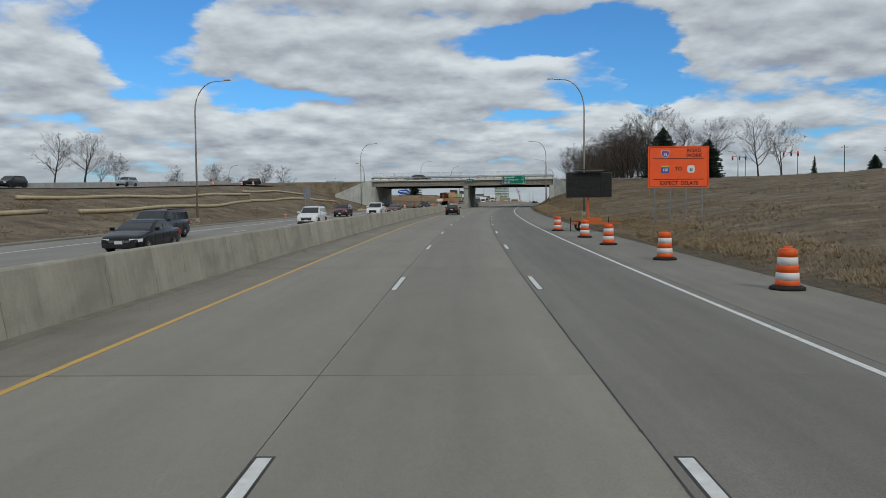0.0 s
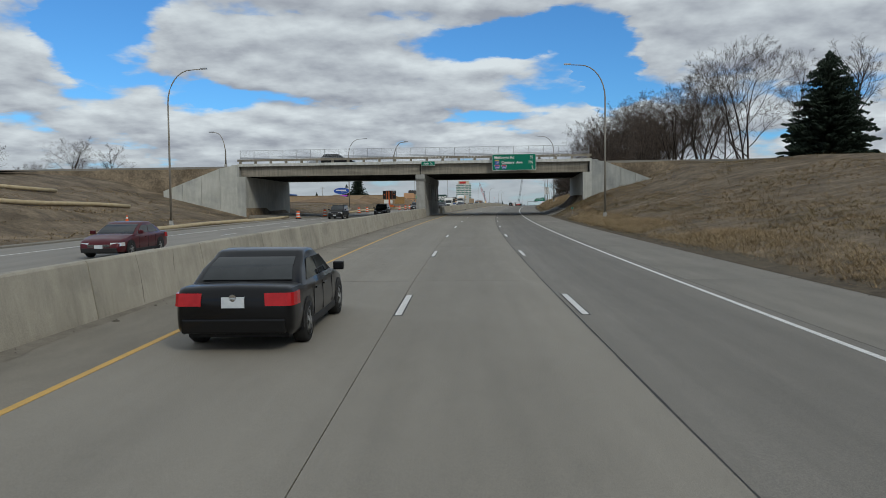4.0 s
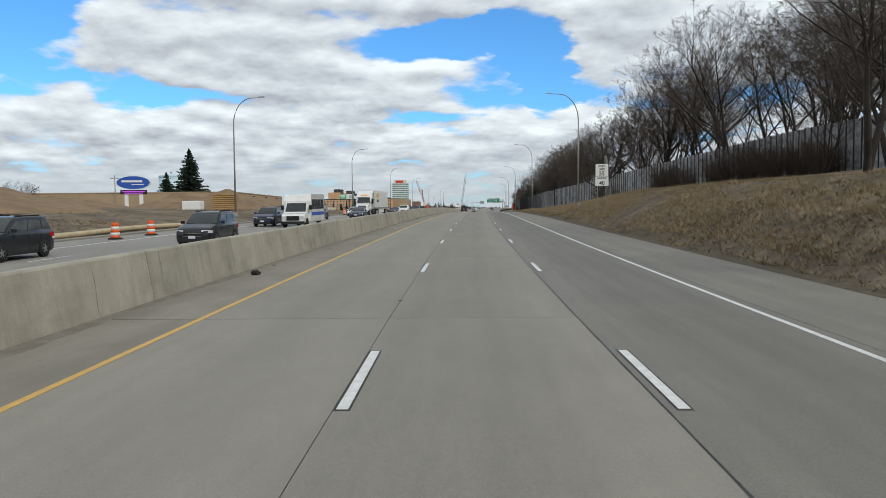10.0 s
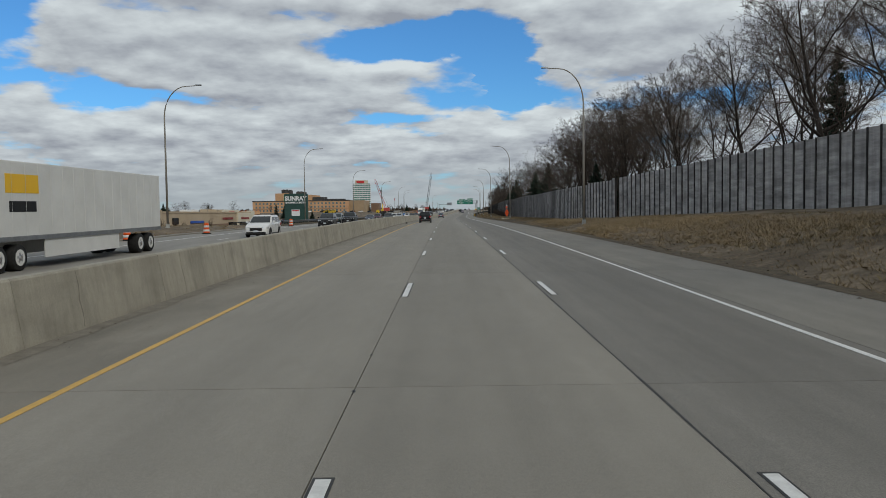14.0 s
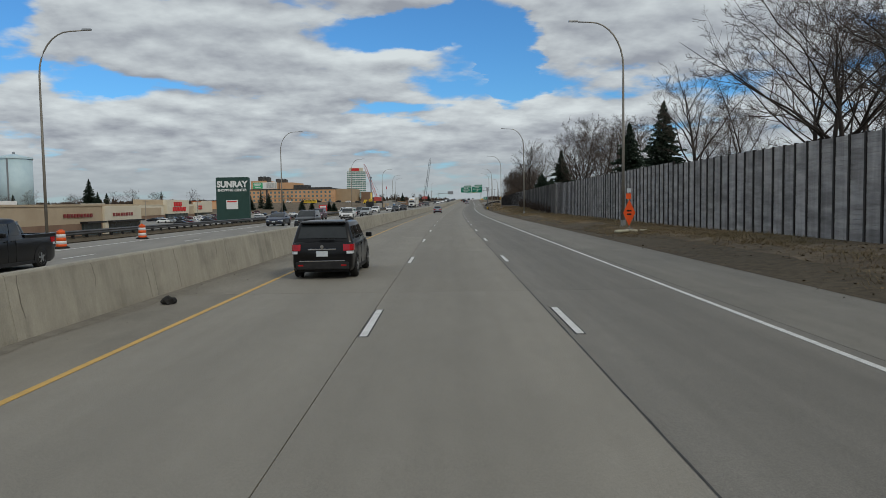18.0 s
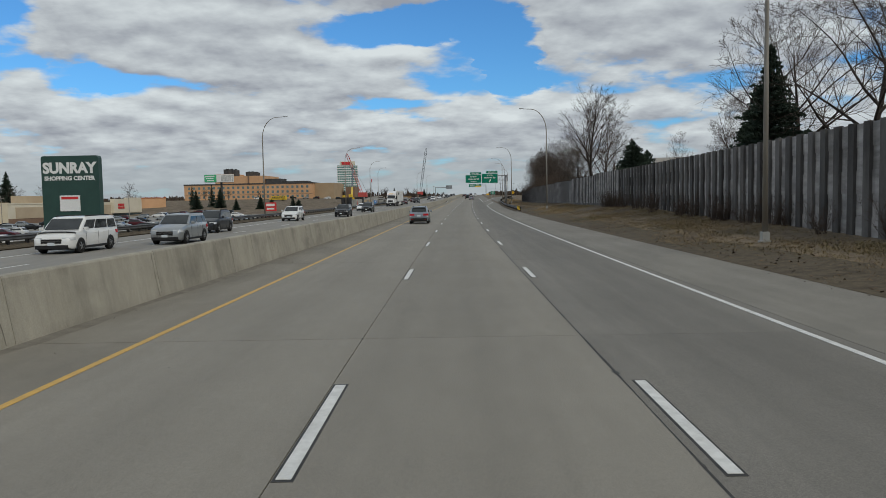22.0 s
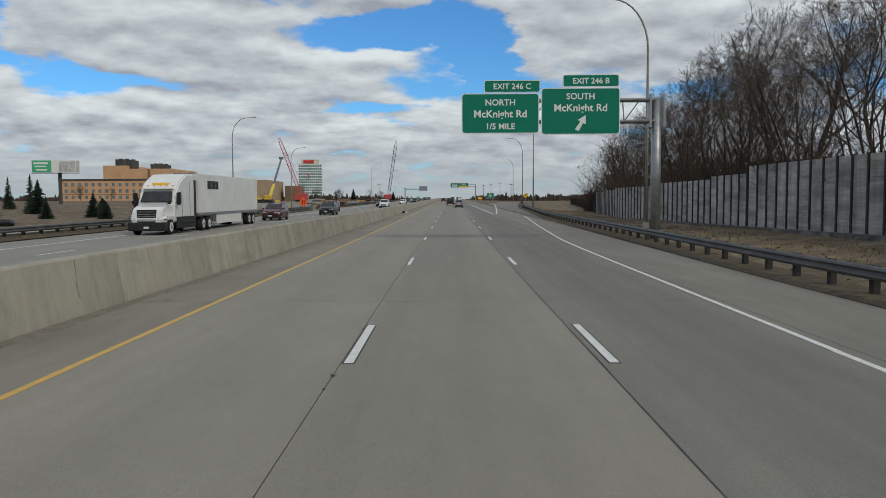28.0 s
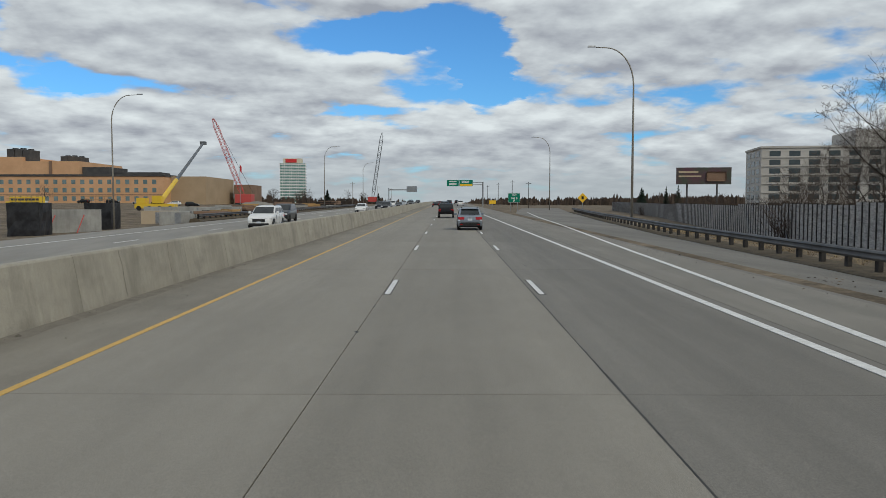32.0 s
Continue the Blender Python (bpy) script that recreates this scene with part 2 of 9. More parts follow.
    if bump:
        bp = nt.nodes.new("ShaderNodeBump")
        bp.inputs["Strength"].default_value = bump
        bp.inputs["Distance"].default_value = 0.02
        nt.links.new(noise_of(bscale, 4.0), bp.inputs["Height"])
        nt.links.new(bp.outputs[0], b.inputs["Normal"])
    return m


def glow(name, col, strength):
    m = mat(name, col, rough=0.3)
    b = m.node_tree.nodes["Principled BSDF"]
    b.inputs["Emission Color"].default_value = (*col, 1)
    b.inputs["Emission Strength"].default_value = strength
    return m


def weather(m, stretch, scale, detail, lo, hi, shift=0.0, a=0.35, b=0.65, per_piece=False):
    """Lightens and darkens a surface by one more noise in its own coordinates, from lo to hi."""
    nt = m.node_tree
    shader = nt.nodes["Principled BSDF"]
    src = shader.inputs["Base Color"].links[0].from_socket
    tc = nt.nodes.new("ShaderNodeTexCoord")
    mp = nt.nodes.new("ShaderNodeMapping")
    mp.inputs["Scale"].default_value, mp.inputs["Location"].default_value = stretch, (shift, shift * 0.37, shift * 0.11)
    nt.links.new(tc.outputs["Object"], mp.inputs[0])
    vec = mp.outputs[0]
    if per_piece:
        info = nt.nodes.new("ShaderNodeObjectInfo")
        far = nt.nodes.new("ShaderNodeVectorMath")
        far.operation = "SCALE"
        far.inputs[0].default_value = (41.0, 23.0, 7.0)
        nt.links.new(info.outputs["Random"], far.inputs["Scale"])
        add = nt.nodes.new("ShaderNodeVectorMath")
        nt.links.new(vec, add.inputs[0])
        nt.links.new(far.outputs[0], add.inputs[1])
        vec = add.outputs[0]
    n = nt.nodes.new("ShaderNodeTexNoise")
    n.inputs["Scale"].default_value, n.inputs["Detail"].default_value = scale, detail
    nt.links.new(vec, n.inputs[0])
    r = nt.nodes.new("ShaderNodeMapRange")
    r.inputs["From Min"].default_value, r.inputs["From Max"].default_value = a, b
    r.inputs["To Min"].default_value, r.inputs["To Max"].default_value = lo, hi
    nt.links.new(n.outputs[0], r.inputs["Value"])
    hs = nt.nodes.new("ShaderNodeHueSaturation")
    nt.links.new(r.outputs[0], hs.inputs["Value"])
    nt.links.new(src, hs.inputs["Color"])
    nt.links.new(hs.outputs["Color"], shader.inputs["Base Color"])
    return m


def pavement(name, col, bands, seed, rough=0.85, blotch=0.045):
    """Worn concrete: sandy grain, soft blotches, and bands worn along the wheel paths; bands: strength of the lengthwise wear."""
    m = mat(name, tuple(c * (1 - blotch) for c in col), tuple(c * (1 + blotch) for c in col), 0.55, rough, bump=0.25, bscale=70, stretch=(1, 0.45, 1), per_object=0.03, grain=0.20)
    weather(m, (1, 0.0, 0), 0.62, 1.0, 1 - bands, 1 + bands, seed)
    weather(m, (1, 0.03, 0), 2.6, 3.0, 1 - bands * 0.4, 1 + bands * 0.4, seed + 4)
    weather(m, (1, 1, 0), 110.0, 2.0, 0.78, 1.22, seed)
    return weather(m, (1, 0.35, 0), 4.0, 5.0, 0.975, 1.02, seed + 2, per_piece=True)


M_SLAB = pavement("lane_concrete", (0.238, 0.221, 0.188), 0.09, 1.3)
M_SLABR = pavement("outer_lane_concrete", (0.170, 0.160, 0.141), 0.15, 3.1)
M_SHOULDER = pavement("shoulder_concrete", (0.228, 0.212, 0.180), 0.07, 5.2, 0.9, 0.09)
M_OUTER = pavement("outer_shoulder_concrete", (0.196, 0.184, 0.160), 0.10, 9.4, 0.9, 0.09)
M_INNER = pavement("inner_shoulder_concrete", (0.215, 0.197, 0.163), 0.09, 7.7, 0.9, 0.13)
M_EDGE = mat("dark_edge_soil", (0.075, 0.062, 0.045), (0.13, 0.105, 0.072), 3.0, 0.95, bump=1.0, bscale=22, grain=0.4, stain=(0.12, 0.098, 0.07), stain_scale=0.9)
M_GRIT = mat("loose_grit", (0.10, 0.088, 0.07), (0.20, 0.18, 0.15), 5.0, 0.95, island=True, per_object=0.5)
M_SILT = mat("dark_road_silt", (0.165, 0.148, 0.12), (0.22, 0.20, 0.165), 2.5, 0.95, bump=0.5, bscale=30, grain=0.3)
M_LITTER = mat("fallen_leaves", (0.16, 0.105, 0.055), (0.075, 0.055, 0.036), 2.0, 0.9, island=True, per_object=0.6)
M_JOINT = mat("joint_sealant", (0.02, 0.02, 0.02), (0.05, 0.048, 0.044), 3.0, 0.7)
M_ASPH = mat("opposite_pavement", (0.215, 0.203, 0.18), (0.265, 0.25, 0.222), 0.4, 0.85, bump=0.2, bscale=20, stretch=(2, 0.3, 1), grain=0.1)
M_WHITE = mat("white_road_paint", (0.74, 0.74, 0.72), (0.58, 0.58, 0.56), 6.0, 0.6, grain=0.1)
M_YELLOW = mat("yellow_road_paint", (0.64, 0.385, 0.075), (0.52, 0.325, 0.085), 5.0, 0.6, grain=0.12)
M_BARRIER = mat("barrier_concrete", (0.33, 0.306, 0.250), (0.39, 0.363, 0.300), 0.8, 0.9, bump=0.35, bscale=14, stretch=(1, 1, 0.28), per_object=0.07, grain=0.12, stain=(0.262, 0.245, 0.20), stain_scale=0.9)
M_PIER = mat("bridge_concrete", (0.32, 0.32, 0.30), (0.40, 0.40, 0.38), 0.7, 0.85, bump=0.2, bscale=12, grain=0.06, stain=(0.32, 0.31, 0.29), stain_scale=0.5)
M_ABUT = mat("pale_painted_concrete", (0.40, 0.41, 0.38), (0.48, 0.49, 0.46), 0.5, 0.85, bump=0.2, bscale=12, grain=0.06, stain=(0.33, 0.34, 0.33), stain_scale=0.35)
M_FASCIA = mat("white_painted_fascia", (0.56, 0.57, 0.54), (0.64, 0.65, 0.62), 0.8, 0.7, bump=0.1, bscale=12, grain=0.06)
M_BEAM = mat("weathered_beam_concrete", (0.25, 0.228, 0.185), (0.33, 0.305, 0.255), 0.6, 0.9, bump=0.25, bscale=12, stretch=(0.3, 1, 2), grain=0.1, stain=(0.17, 0.155, 0.125), stain_scale=0.8)
# near-black colour paints in the shade under the bridge deck
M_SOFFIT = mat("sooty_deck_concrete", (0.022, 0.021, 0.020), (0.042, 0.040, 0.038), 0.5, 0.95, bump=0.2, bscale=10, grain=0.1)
M_GRASS = mat("dormant_turf", (0.210, 0.165, 0.115), (0.128, 0.103, 0.074), 0.8, 0.95, bump=1.0, bscale=14, grain=0.5, stain=(0.105, 0.082, 0.055), stain_scale=0.13)
M_DRY = mat("dry_grass_blades", (0.34, 0.255, 0.145), (0.21, 0.155, 0.088), 0.9, 0.9, per_object=0.25, island=True, stain=(0.135, 0.115, 0.05), stain_scale=0.12)
M_DIRT = mat("bare_earth", (0.24, 0.16, 0.09), (0.17, 0.115, 0.065), 0.4, 0.95, bump=0.8, bscale=8, grain=0.2)
M_GALV = mat("galvanised_steel", (0.36, 0.37, 0.38), (0.27, 0.28, 0.29), 3.0, 0.45, 0.75, bump=0.05, bscale=30, grain=0.06)
M_POLE = mat("weathered_pole_steel", (0.33, 0.31, 0.27), (0.24, 0.22, 0.19), 2.0, 0.6, 0.35, bump=0.1, bscale=20, grain=0.08, stretch=(1, 1, 0.2))
M_RAIL = mat("dull_guardrail_steel", (0.13, 0.13, 0.132), (0.08, 0.08, 0.08), 1.0, 0.6, 0.45, bump=0.1, bscale=20, grain=0.1)
M_TIMBER = mat("grey_weathered_timber", (0.265, 0.256, 0.25), (0.45, 0.438, 0.43), 2.2, 0.9, bump=0.5, bscale=25, stretch=(0.22, 1, 6.0), per_object=0.10, grain=0.15, stain=(0.165, 0.16, 0.156), stain_scale=0.7)
M_TIMBERD = mat("dark_stained_timber", (0.06, 0.056, 0.054), (0.12, 0.114, 0.11), 1.6, 0.9, bump=0.5, bscale=25, stretch=(0.6, 1, 2.5), per_object=0.03, grain=0.15, stain=(0.22, 0.215, 0.21), stain_scale=0.8)
M_POST = mat("dark_timber_post", (0.03, 0.028, 0.027), (0.06, 0.056, 0.054), 3.0, 0.9, bump=0.4, bscale=25, grain=0.15)
M_GREEN = mat("green_sign_sheeting", (0.004, 0.195, 0.125), (0.004, 0.175, 0.112), 2.0, 0.6)
M_SIGNW = mat("white_sign_sheeting", (0.80, 0.80, 0.79), (0.74, 0.74, 0.73), 3.0, 0.5)
M_SIGNY = mat("yellow_sign_sheeting", (0.85, 0.50, 0.02), rough=0.5)
M_BLACK = mat("black_paint", (0.015, 0.015, 0.016), (0.025, 0.025, 0.026), 3.0, 0.5)
M_BLUE = mat("blue_shield_sheeting", (0.02, 0.09, 0.42), rough=0.5)
M_DRED = mat("dark_red_letters", (0.20, 0.022, 0.02), (0.25, 0.03, 0.028), 2.0, 0.5)
M_RED = mat("red_sheeting", (0.6, 0.03, 0.03), rough=0.5)
M_ORANGE = mat("orange_sign_sheeting", (0.95, 0.115, 0.015), (0.90, 0.10, 0.012), 1.5, 0.45)
M_DRUM = mat("orange_plastic", (0.85, 0.115, 0.012), (0.75, 0.10, 0.012), 3.0, 0.5, grain=0.06)
M_RUBBER = mat("black_rubber", (0.02, 0.02, 0.02), (0.032, 0.031, 0.03), 6.0, 0.85, grain=0.1)
M_ORPAINT = mat("orange_machine_paint", (0.60, 0.13, 0.02), (0.48, 0.105, 0.02), 2.0, 0.55, grain=0.1)
M_VMS = mat("dark_display_louvre", (0.03, 0.028, 0.026), (0.05, 0.046, 0.042), 3.0, 0.5)
M_BARK = mat("grey_brown_bark", (0.030, 0.025, 0.022), (0.066, 0.055, 0.048), 2.5, 0.95, bump=0.6, bscale=14, stretch=(1, 1, 0.3), per_object=0.02)
M_TWIG = mat("bare_twigs", (0.066, 0.053, 0.045), (0.118, 0.095, 0.081), 1.2, 0.95, per_object=0.03)
M_BRUSH = mat("bare_brush", (0.062, 0.046, 0.037), (0.095, 0.070, 0.054), 1.2, 0.95, per_object=0.03)
M_NEEDLE = mat("dark_conifer_needles", (0.022, 0.036, 0.026), (0.040, 0.058, 0.040), 1.3, 0.85, island=True, per_object=0.25)
M_BRICK = mat("orange_brick", (0.56, 0.325, 0.175), (0.64, 0.38, 0.215), 0.15, 0.9, grain=0.08, bscale=3)
M_TAN = mat("tan_stucco", (0.36, 0.265, 0.165), (0.42, 0.31, 0.20), 0.15, 0.9, grain=0.06, bscale=3)
M_MALLB = mat("brown_brick", (0.20, 0.125, 0.085), (0.24, 0.155, 0.105), 0.3, 0.9, grain=0.08, bscale=4)
M_MALLT = mat("beige_render", (0.42, 0.33, 0.23), (0.48, 0.385, 0.27), 0.2, 0.9, grain=0.05)
M_CREAM = mat("cream_render", (0.62, 0.56, 0.44), (0.68, 0.62, 0.50), 0.2, 0.85, grain=0.05)
M_ROOF = mat("dark_roof", (0.05, 0.05, 0.052), (0.08, 0.078, 0.075), 0.4, 0.9)
M_GLASS = mat("dark_window_glass", (0.035, 0.05, 0.055), (0.05, 0.07, 0.075), 0.5, 0.12)
M_GLASSG = mat("green_curtain_glass", (0.10, 0.22, 0.20), (0.16, 0.30, 0.27), 0.2, 0.15)
M_CYAN = mat("pale_blue_tank_paint", (0.45, 0.60, 0.66), (0.52, 0.66, 0.71), 0.2, 0.5)
M_BLUEROOF = mat("blue_metal_roof", (0.03, 0.11, 0.33), (0.035, 0.125, 0.37), 0.8, 0.45)
M_SUNRAY = mat("dark_green_panel", (0.018, 0.055, 0.045), (0.022, 0.066, 0.054), 0.5, 0.5)
M_TYRE = mat("tyre_rubber", (0.018, 0.018, 0.018), (0.03, 0.03, 0.03), 8.0, 0.85)
M_RIM = mat("alloy_rim", (0.42, 0.43, 0.44), (0.34, 0.35, 0.36), 5.0, 0.3, 0.8)
M_CGLASS = mat("tinted_car_glass", (0.020, 0.024, 0.026), (0.035, 0.040, 0.043), 1.2, 0.03)
M_LENS = mat("clear_headlight", (0.78, 0.79, 0.80), (0.66, 0.67, 0.68), 8.0, 0.06, 0.3)
M_TAIL = mat("red_tail_lens", (0.48, 0.010, 0.014), (0.36, 0.006, 0.010), 4.0, 0.12)
M_TRIM = mat("black_trim_plastic", (0.02, 0.02, 0.021), (0.03, 0.03, 0.031), 4.0, 0.6)
M_CHROME = mat("chrome", (0.6, 0.6, 0.61), (0.52, 0.52, 0.53), 4.0, 0.15, 1.0)
M_PLATE = mat("pale_number_plate", (0.62, 0.66, 0.70), (0.55, 0.6, 0.65), 9.0, 0.5)
M_TRAILER = mat("white_trailer_skin", (0.72, 0.72, 0.70), (0.64, 0.64, 0.62), 0.7, 0.4, grain=0.05)
M_CRANEY = mat("yellow_crane_paint", (0.72, 0.48, 0.03), rough=0.5)
M_CRANER = mat("red_crane_paint", (0.50, 0.07, 0.06), rough=0.5)
M_CRANEG = mat("grey_crane_steel", (0.10, 0.11, 0.12), rough=0.5)
M_TARP = mat("black_tarpaulin", (0.018, 0.018, 0.02), (0.04, 0.04, 0.043), 1.0, 0.4, bump=0.8, bscale=2)

# drips and soot down the barrier, boards and bridge; clumps on the banks
weather(M_BARRIER, (1, 1, 0.10), 5.0, 4.0, 0.94, 1.04, 2.0, per_piece=True)
weather(M_BARRIER, (1, 0.35, 0.9), 1.6, 5.0, 0.80, 1.0, 6.0, 0.30, 0.50, True)
weather(M_BARRIER, (1, 1, 1), 45.0, 3.0, 0.90, 1.10, 1.0)
weather(M_PIER, (1, 1, 0.15), 3.0, 4.0, 0.90, 1.05, 3.0, per_piece=True)
weather(M_PIER, (0.5, 0.5, 0.5), 0.8, 4.0, 0.82, 1.05, 9.0)
weather(M_ABUT, (1, 1, 0.15), 3.0, 4.0, 0.90, 1.05, 3.0, per_piece=True)
weather(M_FASCIA, (1, 1, 0.3), 2.5, 4.0, 0.82, 1.04, 3.0)
weather(M_BEAM, (1, 1, 0.1), 4.0, 4.0, 0.78, 1.06, 4.0)
weather(M_GRASS, (1, 1, 1), 0.35, 6.0, 0.70, 1.25, 5.0)
weather(M_GRASS, (1, 1, 1), 4.0, 5.0, 0.80, 1.18, 8.0)
weather(M_TIMBER, (0.9, 1, 0.5), 3.0, 5.0, 0.80, 1.12, 3.0, per_piece=True)

for m_ in (M_GREEN, M_TRIM, M_TYRE, M_BLACK, M_RUBBER, M_TARP, M_POST, M_BARK, M_TWIG, M_BRUSH, M_NEEDLE, M_EDGE, M_GRASS, M_DRY, M_SOFFIT):
    m_.node_tree.nodes["Principled BSDF"].inputs["Specular IOR Level"].default_value = 0.2

# ---- the road's line: heading in degrees and slope, every 40 m ----
KS = np.arange(0, 801, 40.0)
KH = [0.0, -1.11, -2.31, -3.68, -5.09, -6.51, -7.8, -8.78, -9.24, -9.31, -9.27, -9.29, -9.47, -9.79, -10.13, -10.47, -10.82, -11.17, -11.46, -11.47, -11.47]
KZ = [0.0156, 0.0161, 0.0164, 0.0164, 0.0165, 0.0167, 0.0172, 0.0171, 0.015, 0.0106, 0.0055, 0.0013, -0.0008, -0.0018, -0.0012, 0.0007, 0.0029, 0.0052, 0.0074, 0.0095, 0.0104]
LS = np.arange(-150, 4200, 2.0)
LH = np.where(LS < 0, np.radians(-0.02 * LS), np.radians(np.interp(LS, KS, KH)))
LZ = np.interp(LS, KS, KZ) * np.interp(LS, [0, 1000, 1500], [1, 1, 0])
RX = np.concatenate([[0], np.cumsum(-np.sin((LH[1:] + LH[:-1]) / 2) * 2)])
RY = np.concatenate([[0], np.cumsum(np.cos((LH[1:] + LH[:-1]) / 2) * 2)])
RZ = np.concatenate([[0], np.cumsum(LZ[1:] + LZ[:-1])])
ORIGIN = int(np.argmin(abs(LS)))
RX, RY, RZ = RX - RX[ORIGIN], RY - RY[ORIGIN], RZ - RZ[ORIGIN]


def heading(s):
    return float(np.interp(s, LS, LH))


def spot(s, l=0.0, z=0.0):
    """The place s metres along the road, l to its right, z above its surface."""
    h = heading(s)
    return Vector((float(np.interp(s, LS, RX)) + l * math.cos(h), float(np.interp(s, LS, RY)) + l * math.sin(h), float(np.interp(s, LS, RZ)) + z))


def place(s, l=0.0, z=0.0, turn=0.0, size=1.0):
    """A pose on the road: x to the right, y ahead, turned left by so many degrees."""
    return Matrix.Translation(spot(s, l, z)) @ Matrix.Rotation(heading(s) + radians(turn), 4, "Z") @ Matrix.Scale(size, 4)


def slope_place(s, l=0.0, z=0.0):
    """As place, but leaning with the road's slope."""
    return place(s, l, z) @ Matrix.Rotation(math.atan(float(np.interp(s, LS, LZ))), 4, "X")


# height of the ground over the road's surface, at lines beside it
GS_R = [-150, 60, 120, 150, 180, 192, 196.9, 197, 217, 222, 232, 250, 320, 356, 380, 404, 437, 500, 560, 600, 650, 720, 760, 820, 900, 1500]
GR = {8.7: [-0.02, -0.02, -0.02, -0.02, -0.02, -0.02, -0.02, -0.02, -0.02, -0.02, -0.02, -0.02, -0.02, -0.02, -0.02, -0.02, -0.02, -0.02, -0.02, -0.02, -0.02, -0.02, -0.02, -0.02, -0.02, -0.02],
      9.4: [0, 0, 0, 0, 0, 0, 0, 0, 0, 0, 0, 0, 0, 0, 0, 0, 0, 0, 0, 0, 0, 0, 0, 0, 0, 0],
      12.2: [0.45, 0.5, 0.5, 0.5, 0.6, 1.3, 1.6, 1.5, 1.5, 0.9, 1.2, 1.7, 1.6, 0.75, 0.6, 0.45, 0.35, 0.4, 0.3, 0.4, 0.5, 0.35, -0.15, -0.15, -0.15, 0],
      17.0: [1, 1.1, 1.3, 1.4, 2, 3.2, 3.7, 7, 7, 2.9, 2.6, 3.2, 3, 1.9, 1.4, 1, 0.35, 0.3, 0.35, 1.3, 1.2, 0.5, 0.2, -0.2, -0.4, -0.2],
      26.0: [2.2, 2.3, 2.6, 3.2, 4.7, 6.2, 6.6, 7, 7, 5.2, 4.2, 4, 3.8, 2.6, 2, 1.6, 0.8, 0.6, 0.6, 1.5, 1.4, 0.7, 0.3, -1.2, -1.5, -0.5],
      36.0: [3.3, 3.4, 3.8, 5, 6.8, 7, 7, 7, 7, 6.8, 5.4, 4.6, 4.3, 3.2, 2.6, 2, 1.2, 0.8, 0.8, 1.6, 1.5, 0.8, 0.2, -1.8, -2, -0.5],
      60.0: [5.6, 5.8, 6.2, 6.4, 6.6, 6.9, 7, 7, 7, 7, 6, 5, 4.5, 3.5, 3, 2.4, 1.5, 1, 1, 1.5, 1.5, 1, 0, -2, -2, -1],
      110.0: [6.6, 6.8, 7, 7, 7, 7, 7, 7, 7, 7, 6, 5, 4.5, 3.5, 3, 2.4, 1.5, 1, 1, 1, 1, 0, -1, -2, -2, -1],
      420.0: [6, 6, 6, 6, 6, 6, 6, 6, 6, 6, 6, 4, 4, 3, 3, 2, 1, 0, 0, 0, 0, -1, -2, -2, -2, -1]}
GS_L = [-150, 40, 100, 150, 185, 196.9, 197, 217, 226, 240, 300, 400, 440, 480, 520, 600, 680, 720, 780, 830, 1000, 1500]
GL = {-24.4: [-0.02, -0.02, -0.02, -0.02, -0.02, -0.02, -0.02, -0.02, -0.02, -0.02, -0.02, -0.02, -0.02, -0.02, -0.02, -0.02, -0.02, -0.02, -0.02, -0.02, -0.02, -0.02],
      -26.0: [-0.05, -0.05, -0.05, 0, 0, 0, 0, 0, 0, 0.1, 0.1, 0.15, -0.1, -0.2, -0.2, -0.2, -0.2, -0.2, -0.2, -0.1, -0.1, -0.1],
      -29.5: [0.1, 0.1, 0.2, 0.2, 0.1, 0.1, 0.1, 0.1, 0.3, 0.5, 0.6, 0.7, 0.2, -0.2, -0.3, -0.3, -0.3, -0.4, -0.4, -0.8, -0.3, -0.2],
      -33.2: [0.7, 0.8, 0.9, 1.4, 0.2, 0.2, 0.1, 0.1, 0.5, 0.7, 0.9, 0.95, 0.3, -1, -1.5, -1.5, -1.5, -1.3, -1, -2, -0.5, -0.3],
      -34.0: [0.9, 1, 1.1, 1.8, 0.6, 0.5, 7, 1.5, 1, 0.9, 1, 1, 0.3, -1.2, -1.8, -1.8, -1.8, -1.6, -1.2, -2.3, -0.5, -0.3],
      -50.0: [3, 3.2, 3.9, 5.3, 4.8, 5.2, 7, 5.5, 2.5, 1.8, 1.8, 1.2, -0.3, -2.8, -3, -3, -3, -3, -2.6, -3.2, -1, -0.5],
      -56.0: [3.3, 3.5, 4.1, 5.5, 6, 6.2, 7, 7, 3, 2, 1.9, 1.2, -0.3, -2.9, -3.2, -3.5, -3.6, -3.8, -3.9, -3.4, -1, -0.5],
      -74.0: [3.3, 3.5, 4.1, 5.5, 6.8, 7, 7, 7, 4.5, 2.5, 2.3, 1.3, -0.4, -3, -3.4, -3.8, -3.9, -4.3, -4.8, -4.2, -1, -0.5],
      -130.0: [3, 3.2, 4, 5.4, 6.6, 7, 7, 7, 6.5, 3.2, 2.5, 1.2, -0.5, -3, -3.6, -3.9, -4.1, -4.6, -5, -4.9, 0.6, 0],
      -430.0: [3, 3, 3, 4, 5, 5, 5, 5, 5, 3, 2, 1, 0, -2, -3, -3, -3, -2, 0, 0, 0, 0]}


def ground_z(s, l):
    """Height of the ground over the road's surface."""
    table, xs = (GR, GS_R) if l > -8 else (GL, GS_L)
    ls = sorted(table)
    hs = [float(np.interp(s, xs, table[k])) for k in ls]
    if l > -8 and l < 8.7 or l <= -8 and l > -24.4:
        return -0.14
    return float(np.interp(l, ls, hs))


def on_ground(s, l, dz=0.0, turn=0.0, size=1.0):
    return place(s, l, ground_z(s, l) + dz, turn, size)


# ---- mesh helpers ----


